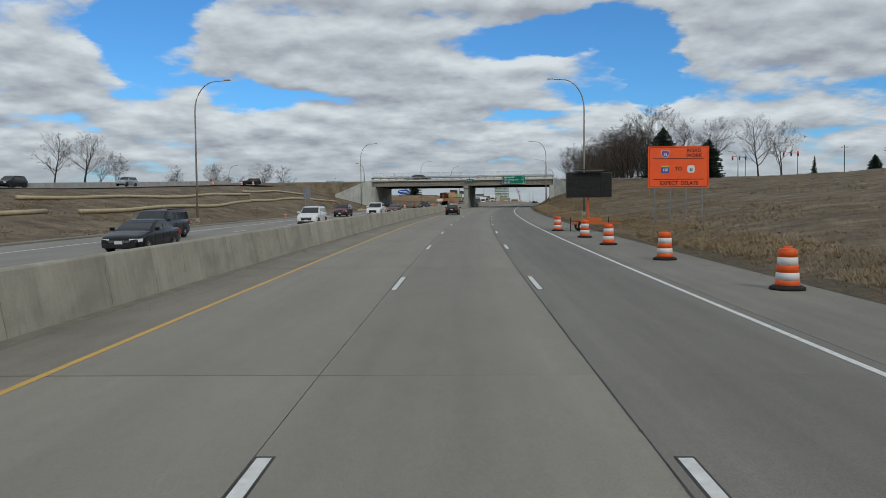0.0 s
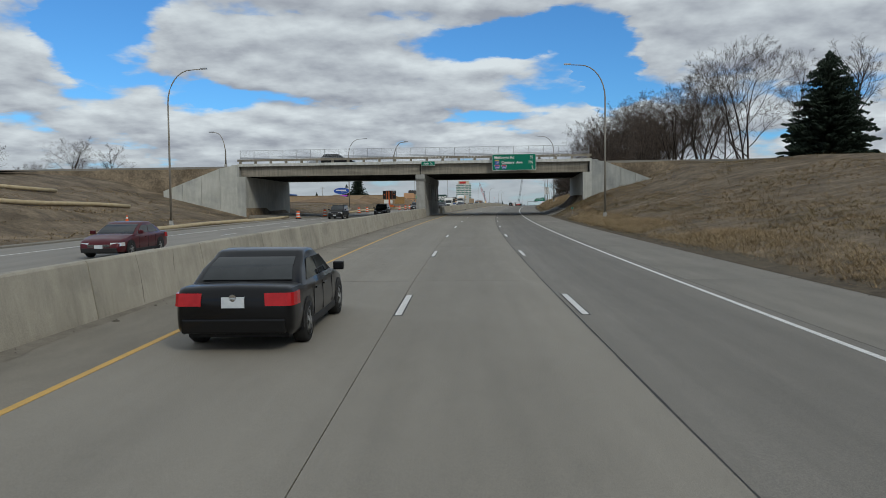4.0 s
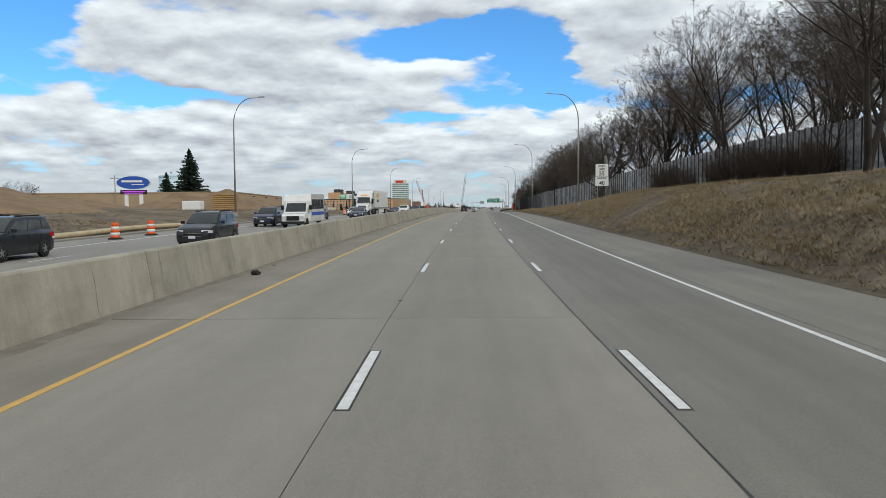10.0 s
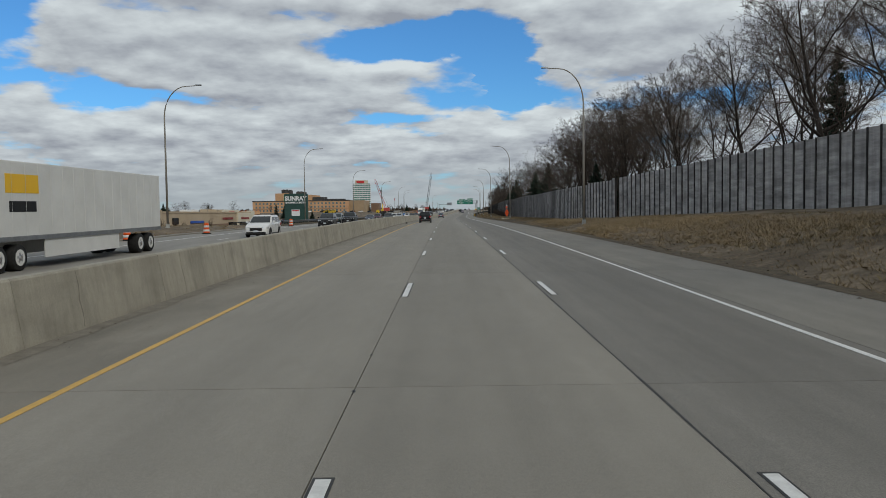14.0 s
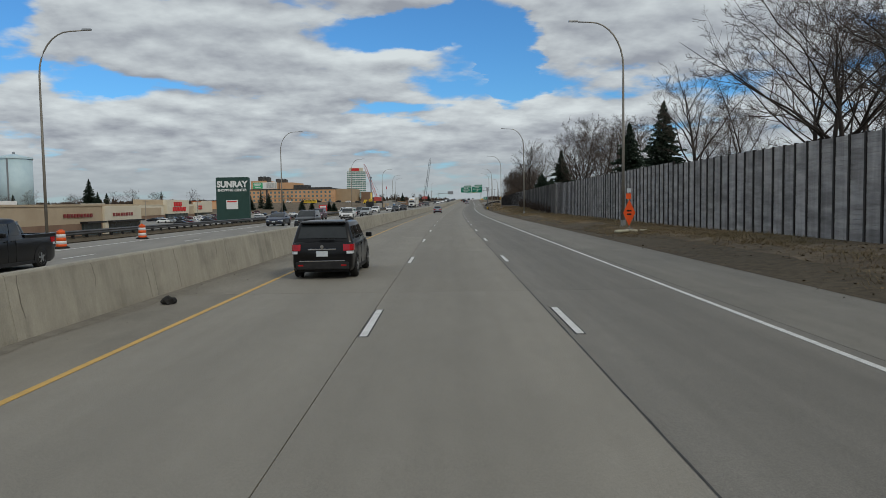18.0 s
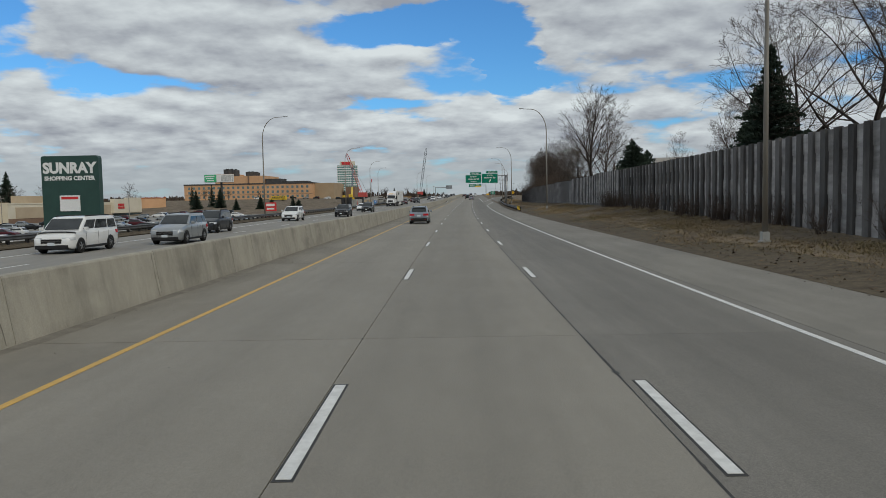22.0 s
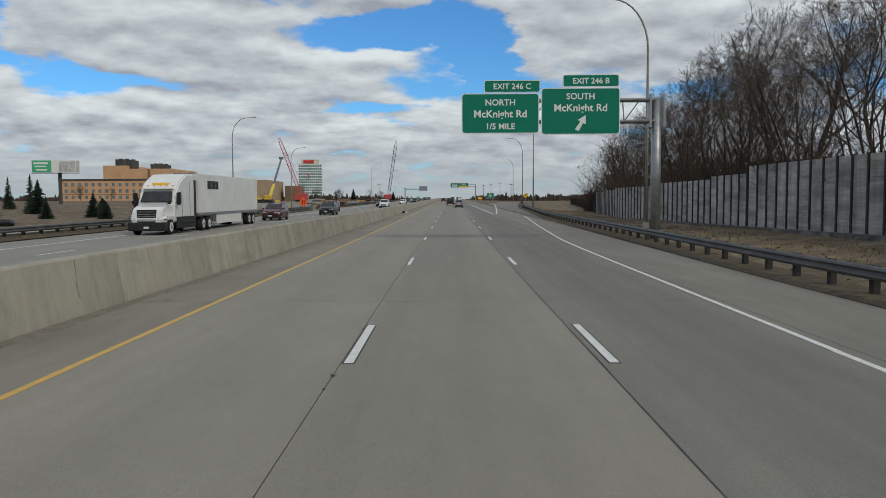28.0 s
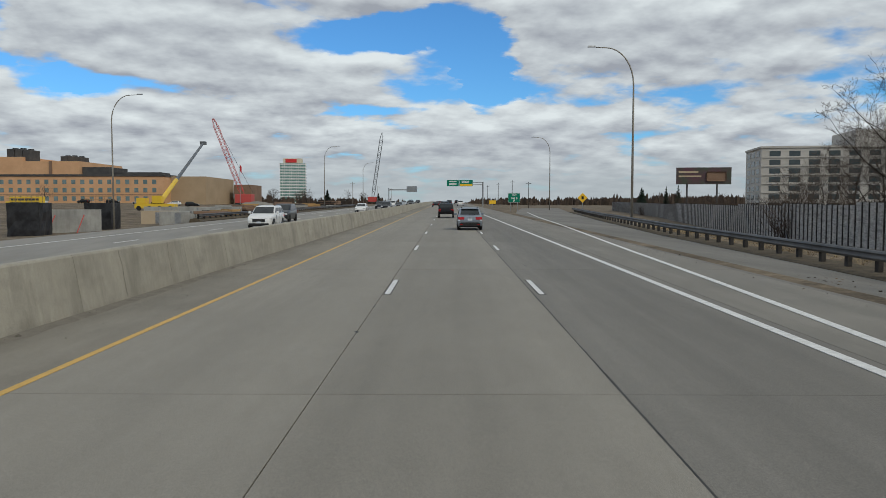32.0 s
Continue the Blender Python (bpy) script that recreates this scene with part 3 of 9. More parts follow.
def mesh_object(name, verts, faces, material, smooth=False):
    me = bpy.data.meshes.new(name)
    me.from_pydata([tuple(v) for v in verts], [], faces)
    me.update()
    for m in (material if isinstance(material, (list, tuple)) else [material]):
        me.materials.append(m)
    if smooth:
        me.polygons.foreach_set("use_smooth", [True] * len(me.polygons))
    return new(name, me)


def bm_object(name, bm, material, smooth=False):
    me = bpy.data.meshes.new(name)
    bmesh.ops.recalc_face_normals(bm, faces=bm.faces)
    bm.to_mesh(me)
    bm.free()
    me.materials.append(material)
    if smooth:
        me.polygons.foreach_set("use_smooth", [True] * len(me.polygons))
    return new(name, me)


def under(ob, parent, m=None):
    ob.parent = parent
    if m is not None:
        ob.matrix_basis = m
    return ob


def part(name, bm, material, parent, label="", m=None, smooth=False):
    ob = under(bm_object(name, bm, material, smooth), parent, m)
    return tagged(ob, label)


def shared(name, ob, parent, m):
    """Another piece with the same mesh as ob."""
    return under(new(name, ob.data), parent, m)


def empty(name, m, label, category, group="", kind=""):
    ob = new(name)
    ob.matrix_basis = m
    return tagged(ob, label, category, group, kind)


def box(bm, x0, x1, y0, y1, z0, z1):
    vs = [bm.verts.new(p) for p in ((x0, y0, z0), (x1, y0, z0), (x1, y1, z0), (x0, y1, z0), (x0, y0, z1), (x1, y0, z1), (x1, y1, z1), (x0, y1, z1))]
    for f in ((0, 3, 2, 1), (4, 5, 6, 7), (0, 1, 5, 4), (1, 2, 6, 5), (2, 3, 7, 6), (3, 0, 4, 7)):
        bm.faces.new([vs[i] for i in f])
    return bm


def boxes(*dims, bevel=0.0):
    bm = bmesh.new()
    for d in dims:
        box(bm, *d)
    if bevel:
        bmesh.ops.bevel(bm, geom=bm.edges[:], offset=bevel, segments=2, affect="EDGES", profile=0.6)
    return bm


def tube(bm, pts, radii, sides=8, caps=True):
    """A tube through points, with a radius at each."""
    rings = []
    for i, p in enumerate(pts):
        p = Vector(p)
        a = Vector(pts[max(i - 1, 0)])
        b = Vector(pts[min(i + 1, len(pts) - 1)])
        d = (b - a).normalized()
        u = d.cross(Vector((0, 0, 1)) if abs(d.z) < 0.9 else Vector((1, 0, 0))).normalized()
        w = d.cross(u)
        r = radii[i] if isinstance(radii, (list, tuple)) else radii
        rings.append([bm.verts.new(p + (u * math.cos(2 * math.pi * k / sides) + w * math.sin(2 * math.pi * k / sides)) * r) for k in range(sides)])
    for a, b in zip(rings, rings[1:]):
        for k in range(sides):
            bm.faces.new((a[k], a[(k + 1) % sides], b[(k + 1) % sides], b[k]))
    if caps:
        bm.faces.new(rings[0])
        bm.faces.new(rings[-1][::-1])
    return bm


def prism(bm, outline, x0, x1):
    """The (y, z) outline drawn from x0 to x1."""
    a = [bm.verts.new((x0, y, z)) for y, z in outline]
    b = [bm.verts.new((x1, y, z)) for y, z in outline]
    n = len(a)
    bm.faces.new(a)
    bm.faces.new(b[::-1])
    for i in range(n):
        bm.faces.new((a[i], b[i], b[(i + 1) % n], a[(i + 1) % n]))
    return bm


def plate(bm, outline, y0, y1):
    """The (x, z) outline drawn from y0 to y1."""
    a = [bm.verts.new((x, y0, z)) for x, z in outline]
    b = [bm.verts.new((x, y1, z)) for x, z in outline]
    n = len(a)
    bm.faces.new(a)
    bm.faces.new(b[::-1])
    for i in range(n):
        bm.faces.new((a[i], b[i], b[(i + 1) % n], a[(i + 1) % n]))
    return bm


def round_rect(w, h, r, cx=0.0, cz=0.0, n=4):
    pts = []
    for ox, oz, a0 in ((w / 2 - r, h / 2 - r, 0), (-w / 2 + r, h / 2 - r, 90), (-w / 2 + r, -h / 2 + r, 180), (w / 2 - r, -h / 2 + r, 270)):
        for k in range(n + 1):
            a = radians(a0 + 90 * k / n)
            pts.append((cx + ox + r * math.cos(a), cz + oz + r * math.sin(a)))
    return pts


def sweep(name, outline, s0, s1, step, material, lat=0.0, lift=0.0, closed=True):
    """An (l, z) outline drawn along the road; lat and lift may be functions of s."""
    n = max(1, int(round((s1 - s0) / step)))
    verts, faces, k = [], [], len(outline)
    for i in range(n + 1):
        s = s0 + (s1 - s0) * i / n
        dl = lat(s) if callable(lat) else lat
        dzz = lift(s) if callable(lift) else lift
        verts += [spot(s, l + dl, z + dzz) for l, z in outline]
    for i in range(n):
        for j in range(k if closed else k - 1):
            a, b = i * k + j, i * k + (j + 1) % k
            faces.append((a, b, b + k, a + k))
    if closed:
        faces += [tuple(range(k))[::-1], tuple(n * k + j for j in range(k))]
    return mesh_object(name, verts, faces, material)


def lettering(text, size, material, parent, x, z, y=-0.01, wide=1.0, align="LEFT", name="lettering", bold=0.018):
    """Flat letters that face -y, their base line at z."""
    cu = bpy.data.curves.new("letters", "FONT")
    cu.body, cu.size, cu.align_x, cu.extrude, cu.resolution_u = text, size, align, 0.004, 3
    cu.offset = size * bold
    tmp = bpy.data.objects.new("letters", cu)
    me = bpy.data.meshes.new_from_object(tmp)
    bpy.data.objects.remove(tmp)
    bpy.data.curves.remove(cu)
    me.materials.clear()
    me.materials.append(material)
    ob = new(name, me)
    return under(ob, parent, pose(x, y, z, 90, 0, 0) @ Matrix.Diagonal((wide, 1, 1, 1)))


# ---- ground ----
sv = list(np.arange(-150, 190, 10)) + [186, 190, 193, 196.8, 197.2, 207, 216.8, 217.2, 219.5, 222, 226] + list(np.arange(230, 1000, 10)) + list(np.arange(1000, 1500, 50)) + [1600, 1800, 2200, 2700, 3400, 4150]
sv = sorted(set(float(v) for v in sv))
lv = [-2600, -1500, -900, -600, -430, -300, -200, -160, -130, -110, -95, -84, -74, -66, -60, -56, -53, -50, -46, -42, -38, -34, -32.6, -31.6, -29.5, -27.5, -26, -25, -24.4, -23.9, -18, -12, -8.2, -7.4, -3, 3, 8.2, 8.7, 9.4, 10.4, 11.3, 12.2, 13.3, 14.4, 15.6, 17, 19, 22, 26, 31, 36, 44, 52, 60, 80, 110, 180, 280, 420, 700, 1200]
gv, gf = [], []
rng = random.Random(5)
for s in sv:
    for l in lv:
        z = ground_z(s, l)
        if (l > 10 or l < -27) and abs(l) < 130:
            z += 0.22 * noise.noise(Vector((s * 0.11, l * 0.17, 0.0))) * min(1.0, (abs(l + 8) - 18) / 8)
        gv.append(spot(s, l, z))
nl = len(lv)
for i in range(len(sv) - 1):
    for j in range(nl - 1):
        gf.append((i * nl + j, i * nl + j + 1, (i + 1) * nl + j + 1, (i + 1) * nl + j))
ground = tagged(mesh_object("ground", gv, gf, M_GRASS, smooth=True), "dormant brown turf on verges and embankments", "ground", kind="structure")

# ---- our carriageway: a dark bed with concrete slabs on it ----
END = 1400.0
road = tagged(sweep("road", [(-8.4, -0.25), (8.75, -0.25), (8.75, -0.02), (-8.4, -0.02)], -150, END, 10, M_JOINT), "grey concrete freeway carriageway with dark joints", "road", kind="structure")
DASH0 = 18.72
PITCH = 15.24


def slab_mesh(x0, x1, length, material):
    bm = boxes((x0 + 0.007, x1 - 0.007, 0.007, length - 0.007, -0.12, 0.0))
    return bm_object("slab", bm, material)


STRIPS = ((-8.3, -5.62, M_INNER), (-5.62, -1.93, M_SLAB), (-1.93, 1.64, M_SLAB), (1.64, 5.55, M_SLABR), (5.55, 8.7, M_OUTER))
for x0, x1, material in STRIPS:
    first = slab_mesh(x0, x1, PITCH, material)
    me = first.data
    bpy.data.objects.remove(first)
    for i in range(-1, 57):
        s = DASH0 + 6.2 + (i - 1) * PITCH
        a, b = spot(s), spot(s + PITCH)
        ob = under(new("slab", me), road)
        d = b - a
        ob.matrix_basis = Matrix.Translation(a) @ Matrix.Rotation(math.atan2(-d.x, d.y), 4, "Z") @ Matrix.Rotation(math.asin(d.z / d.length), 4, "X")
    for nm, s0, s1 in (("far_pavement", DASH0 + 6.2 + 56 * PITCH, END), ("far_pavement", -150, DASH0 + 6.2 - 2 * PITCH)):
        under(sweep(nm, [(x0 + 0.014, -0.15), (x1 - 0.014, -0.15), (x1 - 0.014, 0.0), (x0 + 0.014, 0.0)], s0, s1, 10, material), road)

# painted lines
under(sweep("edge_line", [(-5.62, 0.001), (-5.5, 0.001), (-5.5, 0.006), (-5.62, 0.006)], -150, END, 7.62, M_YELLOW), road)


def white_edge(s):
    """The line beside the outer lane; it swings out where the exit lane opens."""
    return 5.24 + float(np.interp(s, [0, 690, 718, 741, 760, 773, 800, 850, 900], [0, 0.0, 0.3, 1.5, 2.7, 3.3, 4.9, 8.4, 13]))


under(sweep("edge_line", [(-0.06, 0.001), (0.06, 0.001), (0.06, 0.006), (-0.06, 0.006)], -150, 690, 7.62, M_WHITE, lat=5.24), road)
ramp = tagged(sweep("exit_ramp", [(-9.0, -0.3), (0.0, -0.3), (0.0, 0.0), (-9.0, 0.0)], 690, 960, 6, M_SLABR, lat=lambda s: float(np.interp(s, [690, 700, 745, 765, 805, 825, 860, 910, 960], [8.5, 8.5, 9.45, 9.85, 12.05, 12.95, 15.85, 20.7, 26.5])), lift=lambda s: -0.012 - 0.05 * max(0, (s - 830) / 130)), "worn grey concrete exit ramp with white lines", "exit ramp", kind="structure")
for lat, s0, s1, hw in (((lambda s: white_edge(s)), 690, 768, 0.06), ((lambda s: 5.3 - 0.006 * (s - 776)), 779.6, 900, 0.1), ((lambda s: float(np.interp(s, [776, 790, 800, 812, 841, 869, 900], [5.42, 6.4, 7.0, 7.6, 9.3, 10.6, 12.6]))), 780.2, 900, 0.1)):
    under(sweep("edge_line", [(-hw, 0.001), (hw, 0.001), (hw, 0.009), (-hw, 0.009)], s0, s1, 6, M_WHITE, lat=lat, lift=0.004), road)
dash = bm_object("lane_marking", boxes((-0.055, 0.075, 0, 3.1, 0.004, 0.008)), M_WHITE)
groove = bm_object("marking_groove", boxes((-0.082, 0.10, -0.05, 3.15, 0.001, 0.004)), M_JOINT)
first = True
for i in range(-2, 66):
    for l in (-1.83, 1.83):
        m = slope_place(DASH0 + i * PITCH + 1.55, l) @ Matrix.Translation((0, -1.55, 0))
        for src in (dash, groove):
            if first:
                under(src, road, m)
            else:
                shared(src.name.split(".")[0], src, road, m)
        first = False

# the open joint beside the outer lane, filled with tar, wavering in width
sv_, sf_ = [], []
for i in range(2000):
    s_ = -40 + i * 0.5
    w_ = 0.012 + 0.010 * noise.noise(Vector((s_ * 0.35, 2.0, 0))) + 0.010 * max(0.0, noise.noise(Vector((s_ * 1.7, 5.0, 0))))
    o_ = 0.006 * noise.noise(Vector((s_ * 0.8, 9.0, 0)))
    sv_ += [spot(s_, 1.642 + o_ - w_, 0.0028), spot(s_, 1.642 + o_ + w_, 0.0028)]
    if i:
        sf_.append((2 * i - 2, 2 * i - 1, 2 * i + 1, 2 * i))
under(mesh_object("tar_seam", sv_, sf_, M_JOINT), road)

# ---- the opposite carriageway ----
road2 = tagged(sweep("road_opposite", [(-24.35, -0.25), (-8.1, -0.25), (-8.1, 0.0), (-24.35, 0.0)], -150, END, 10, M_ASPH), "grey pavement of the oncoming carriageway", "road", kind="structure")
under(sweep("edge_line", [(-21.1, 0.001), (-20.96, 0.001), (-20.96, 0.006), (-21.1, 0.006)], -150, END, 10, M_WHITE), road2)
under(sweep("edge_line", [(-10.1, 0.001), (-9.98, 0.001), (-9.98, 0.006), (-10.1, 0.006)], -150, END, 10, M_YELLOW), road2)
for i in range(-2, 62):
    for l in (-17.4, -13.7):
        shared("lane_marking", dash, road2, slope_place(DASH0 + i * PITCH + 5, l))
kerb = tagged(sweep("kerb", [(-24.75, -0.2), (-24.35, -0.2), (-24.35, 0.09), (-24.43, 0.13), (-24.75, 0.13)], -150, 440, 10, M_SHOULDER), "low pale concrete kerb of the oncoming carriageway", "kerb", kind="structure")

# ---- median barrier in lengths ----
BAR = [(-0.31, 0), (-0.30, 0.09), (-0.13, 1.11), (-0.10, 1.15), (0.10, 1.15), (0.13, 1.11), (0.30, 0.09), (0.31, 0)]
barrier = empty("median_barrier", Matrix.Identity(4), "grey concrete median barrier with stained faces", "barrier", kind="structure")
BLEN = 6.1
bm = bmesh.new()
a = [bm.verts.new((x, 0.008, z)) for x, z in BAR]
b = [bm.verts.new((x, BLEN - 0.008, z)) for x, z in BAR]
bm.faces.new(a[::-1])
bm.faces.new(b)
for i in range(len(BAR)):
    bm.faces.new((a[i], a[(i + 1) % len(BAR)], b[(i + 1) % len(BAR)], b[i]))
seg = bm_object("barrier_length", bm, M_BARRIER)
seg_mesh = seg.data
bpy.data.objects.remove(seg)
BARL = -7.88
for i in range(-4, 165):
    s = i * BLEN
    if 196 < s + 3 < 218:
        continue
    a, b = spot(s, BARL), spot(s + BLEN, BARL)
    d = b - a
    under(new("barrier_length", seg_mesh), barrier, Matrix.Translation(a) @ Matrix.Rotation(math.atan2(-d.x, d.y), 4, "Z") @ Matrix.Rotation(math.asin(d.z / d.length), 4, "X"))
under(sweep("far_barrier", BAR[::-1], 165 * BLEN, END, 10, M_BARRIER, lat=BARL), barrier)

# irregular cracks down the face of the barrier
ck = random.Random(17)
cv, cf = [], []
s = 2.0
while s < 860:
    s += ck.choice((ck.uniform(1.2, 3.0), ck.uniform(3.0, 7.5)))
    if 195 < s < 219:
        continue
    z, ds, n_ = 1.10, 0.0, 9
    foot = ck.choice((0.06, 0.06, 0.35, 0.6))
    rows_ = []
    for k in range(n_):
        zz = z + (foot - z) * k / (n_ - 1)
        ds += ck.gauss(0, 0.022)
        w_ = ck.uniform(0.006, 0.016) * ck.choice((1, 1, 1.6))
        l_ = BARL + 0.13 + (0.30 - 0.13) * (1.11 - zz) / 1.02 + 0.004
        rows_.append((spot(s + ds - w_, l_, zz), spot(s + ds + w_, l_, zz)))
    for (p0, p1), (q0, q1) in zip(rows_, rows_[1:]):
        k0 = len(cv)
        cv += [p0, p1, q1, q0]
        cf.append((k0, k0 + 1, k0 + 2, k0 + 3))
tagged(under(mesh_object("cracks", cv, cf, M_SILT), barrier), "dark irregular cracks", kind="stuff")

# grit that gathers along the barrier and the pavement's edge
gg_ = random.Random(8)
gv2, gf2 = [], []
for n_, l0, l1, big in ((2600, -7.56, -7.25, 0.018), (900, -7.3, -6.4, 0.014), (2600, 8.3, 8.75, 0.018), (40, -7.5, -7.1, 0.06), (30, 8.2, 9.0, 0.06)):
    for _ in range(n_):
        s_, l_ = gg_.uniform(4, 860), gg_.uniform(l0, l1)
        r_ = big * gg_.uniform(0.4, 1.6)
        p_ = spot(s_, l_, 0.0)
        k0 = len(gv2)
        a_ = gg_.uniform(0, 6.28)
        for k in range(4):
            gv2.append(p_ + Vector((math.cos(a_ + k * 1.57) * r_ * gg_.uniform(0.6, 1.5), math.sin(a_ + k * 1.57) * r_ * gg_.uniform(0.6, 1.5), 0.001)))
        gv2.append(p_ + Vector((0, 0, r_ * gg_.uniform(0.5, 1.1))))
        gf2 += [(k0 + k, k0 + (k + 1) % 4, k0 + 4) for k in range(4)]
tagged(mesh_object("grit", gv2, gf2, M_GRIT), "loose grit and litter along the pavement edges", "grit", kind="stuff")
# dark strip of soil along the outer shoulder, with a ragged edge
for s0, s1 in ((-20, 690),):
    ev, ef = [], []
    n_ = int((s1 - s0) / 1.0)
    for i in range(n_ + 1):
        s_ = s0 + i * 1.0
        w_ = float(np.interp(s_, [0, 430, 460, 690], [0.8, 0.8, 2.4, 2.4])) + 0.6 * noise.noise(Vector((s_ * 0.13, 1.3, 0))) + 0.35 * noise.noise(Vector((s_ * 0.7, 4.3, 0)))
        for l_, z_ in ((8.66, 0.0), (8.8, 0.03), (8.8 + max(w_, 0.15) * 0.5, 0.045), (8.8 + max(w_, 0.15), 0.02), (8.95 + max(w_, 0.15), -0.03)):
            ev.append(spot(s_, l_, ground_z(s_, max(l_, 8.71)) + z_ + 0.025 * noise.noise(Vector((s_ * 1.3, l_ * 3, 0))) if l_ > 8.7 else z_ + 0.006))
    for i in range(n_):
        for k in range(4):
            a_ = i * 5 + k
            ef.append((a_, a_ + 1, a_ + 6, a_ + 5))
    tagged(mesh_object("soil_strip", ev, ef, M_EDGE, smooth=True), "dark bare soil strip along the outer shoulder", "soil", kind="structure")

# fallen leaves and straw bits lying on the verges
lg_ = random.Random(12)
lv2, lf2 = [], []
for s0, s1, l0, l1, n_ in ((440, 690, 8.9, 16.2, 11000), (4, 190, 8.9, 15, 4500), (218, 440, 8.9, 15, 5500), (690, 800, 9.5, 16, 2500)):
    for _ in range(n_):
        s_, l_ = lg_.uniform(s0, s1), l0 + (l1 - l0) * lg_.random() ** 1.3
        p_ = spot(s_, l_, ground_z(s_, l_) + 0.06 + 0.1 * noise.noise(Vector((s_ * 0.11, l_ * 0.17, 0.0))))
        r_, a_ = lg_.uniform(0.025, 0.085), lg_.uniform(0, 6.28)
        u_ = Vector((math.cos(a_), math.sin(a_), lg_.uniform(-0.5, 0.5))) * r_
        w_ = Vector((-math.sin(a_), math.cos(a_), lg_.uniform(-0.5, 0.5))) * r_ * lg_.uniform(0.3, 0.8)
        k0 = len(lv2)
        lv2 += [p_ - u_, p_ + w_, p_ + u_, p_ - w_]
        lf2 += [(k0, k0 + 1, k0 + 2), (k0, k0 + 2, k0 + 3)]
tagged(mesh_object("leaf_litter", lv2, lf2, M_LITTER), "brown fallen leaves and straw bits on the verge", "leaf litter", kind="stuff")

# spalled patches along the joints
sp_ = random.Random(3)
pv, pf = [], []
for _ in range(420):
    s_ = sp_.uniform(5, 850)
    l_ = sp_.choice((1.645, 1.645, 1.645, -1.93, sp_.uniform(-5, 5)))
    p_ = spot(s_, l_, 0.0045)
    n_, r_ = 9, sp_.uniform(0.008, 0.03) * sp_.choice((1, 1, 1, 2.2))
    k0 = len(pv)
    pv += [p_ + Vector((math.cos(k * 0.698) * r_ * sp_.uniform(0.5, 1.2), math.sin(k * 0.698) * r_ * sp_.uniform(0.8, 3.0), 0)) for k in range(n_)]
    pf.append(tuple(range(k0, k0 + n_)))
tagged(mesh_object("joint_spalls", pv, pf, M_JOINT), "small dark spalls along the pavement joints", "spalls", kind="stuff")

# silt that has gathered in the angle between barrier and shoulder
ev, ef = [], []
for i in range(1760):
    s_ = -20 + i * 0.5
    w_ = 0.24 + 0.22 * noise.noise(Vector((s_ * 0.21, 7.3, 0))) + 0.12 * noise.noise(Vector((s_ * 1.1, 2.3, 0)))
    ev += [spot(s_, -7.60, 0.02), spot(s_, -7.5, 0.012), spot(s_, -7.5 + max(0.03, w_), 0.0035)]
    if i:
        k0 = (i - 1) * 3
        ef += [(k0, k0 + 1, k0 + 4, k0 + 3), (k0 + 1, k0 + 2, k0 + 5, k0 + 4)]
tagged(mesh_object("silt_strip", ev, ef, M_SILT), "dark silt along the foot of the median barrier", "silt", kind="structure")

# ---- bridge over the freeway ----
BS0, BS1 = 197.0, 217.0                      # the two edges of the deck along the road
bm_ = place((BS0 + BS1) / 2, 0.0, 0.0)       # bridge axis is square to the road
HALF = (BS1 - BS0) / 2
bridge = empty("bridge", bm_, "concrete girder road bridge over the freeway", "bridge")
XL, XR, XP = -33.6, 14.0, -8.55
# deck, inner girders and diaphragms take the painted shade; only edge girders are lighter
part("deck", boxes((XL - 0.4, XR + 0.4, -HALF - 0.45, HALF + 0.45, 7.0, 7.22)), M_SOFFIT, bridge, "concrete deck with its underside shade painted dark")
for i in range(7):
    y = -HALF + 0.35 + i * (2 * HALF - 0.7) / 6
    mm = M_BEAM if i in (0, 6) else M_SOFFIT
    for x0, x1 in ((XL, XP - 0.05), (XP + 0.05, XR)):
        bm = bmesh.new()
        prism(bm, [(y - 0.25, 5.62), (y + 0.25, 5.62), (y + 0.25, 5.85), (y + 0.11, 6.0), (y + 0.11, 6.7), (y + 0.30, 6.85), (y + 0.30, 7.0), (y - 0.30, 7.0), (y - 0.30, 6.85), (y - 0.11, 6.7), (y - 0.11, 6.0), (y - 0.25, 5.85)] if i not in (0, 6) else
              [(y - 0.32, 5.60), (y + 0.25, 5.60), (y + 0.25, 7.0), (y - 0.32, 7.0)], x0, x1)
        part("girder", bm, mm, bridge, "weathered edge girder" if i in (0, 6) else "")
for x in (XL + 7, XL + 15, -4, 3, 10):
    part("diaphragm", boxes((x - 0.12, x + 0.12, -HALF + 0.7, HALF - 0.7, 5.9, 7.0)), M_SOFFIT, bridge)
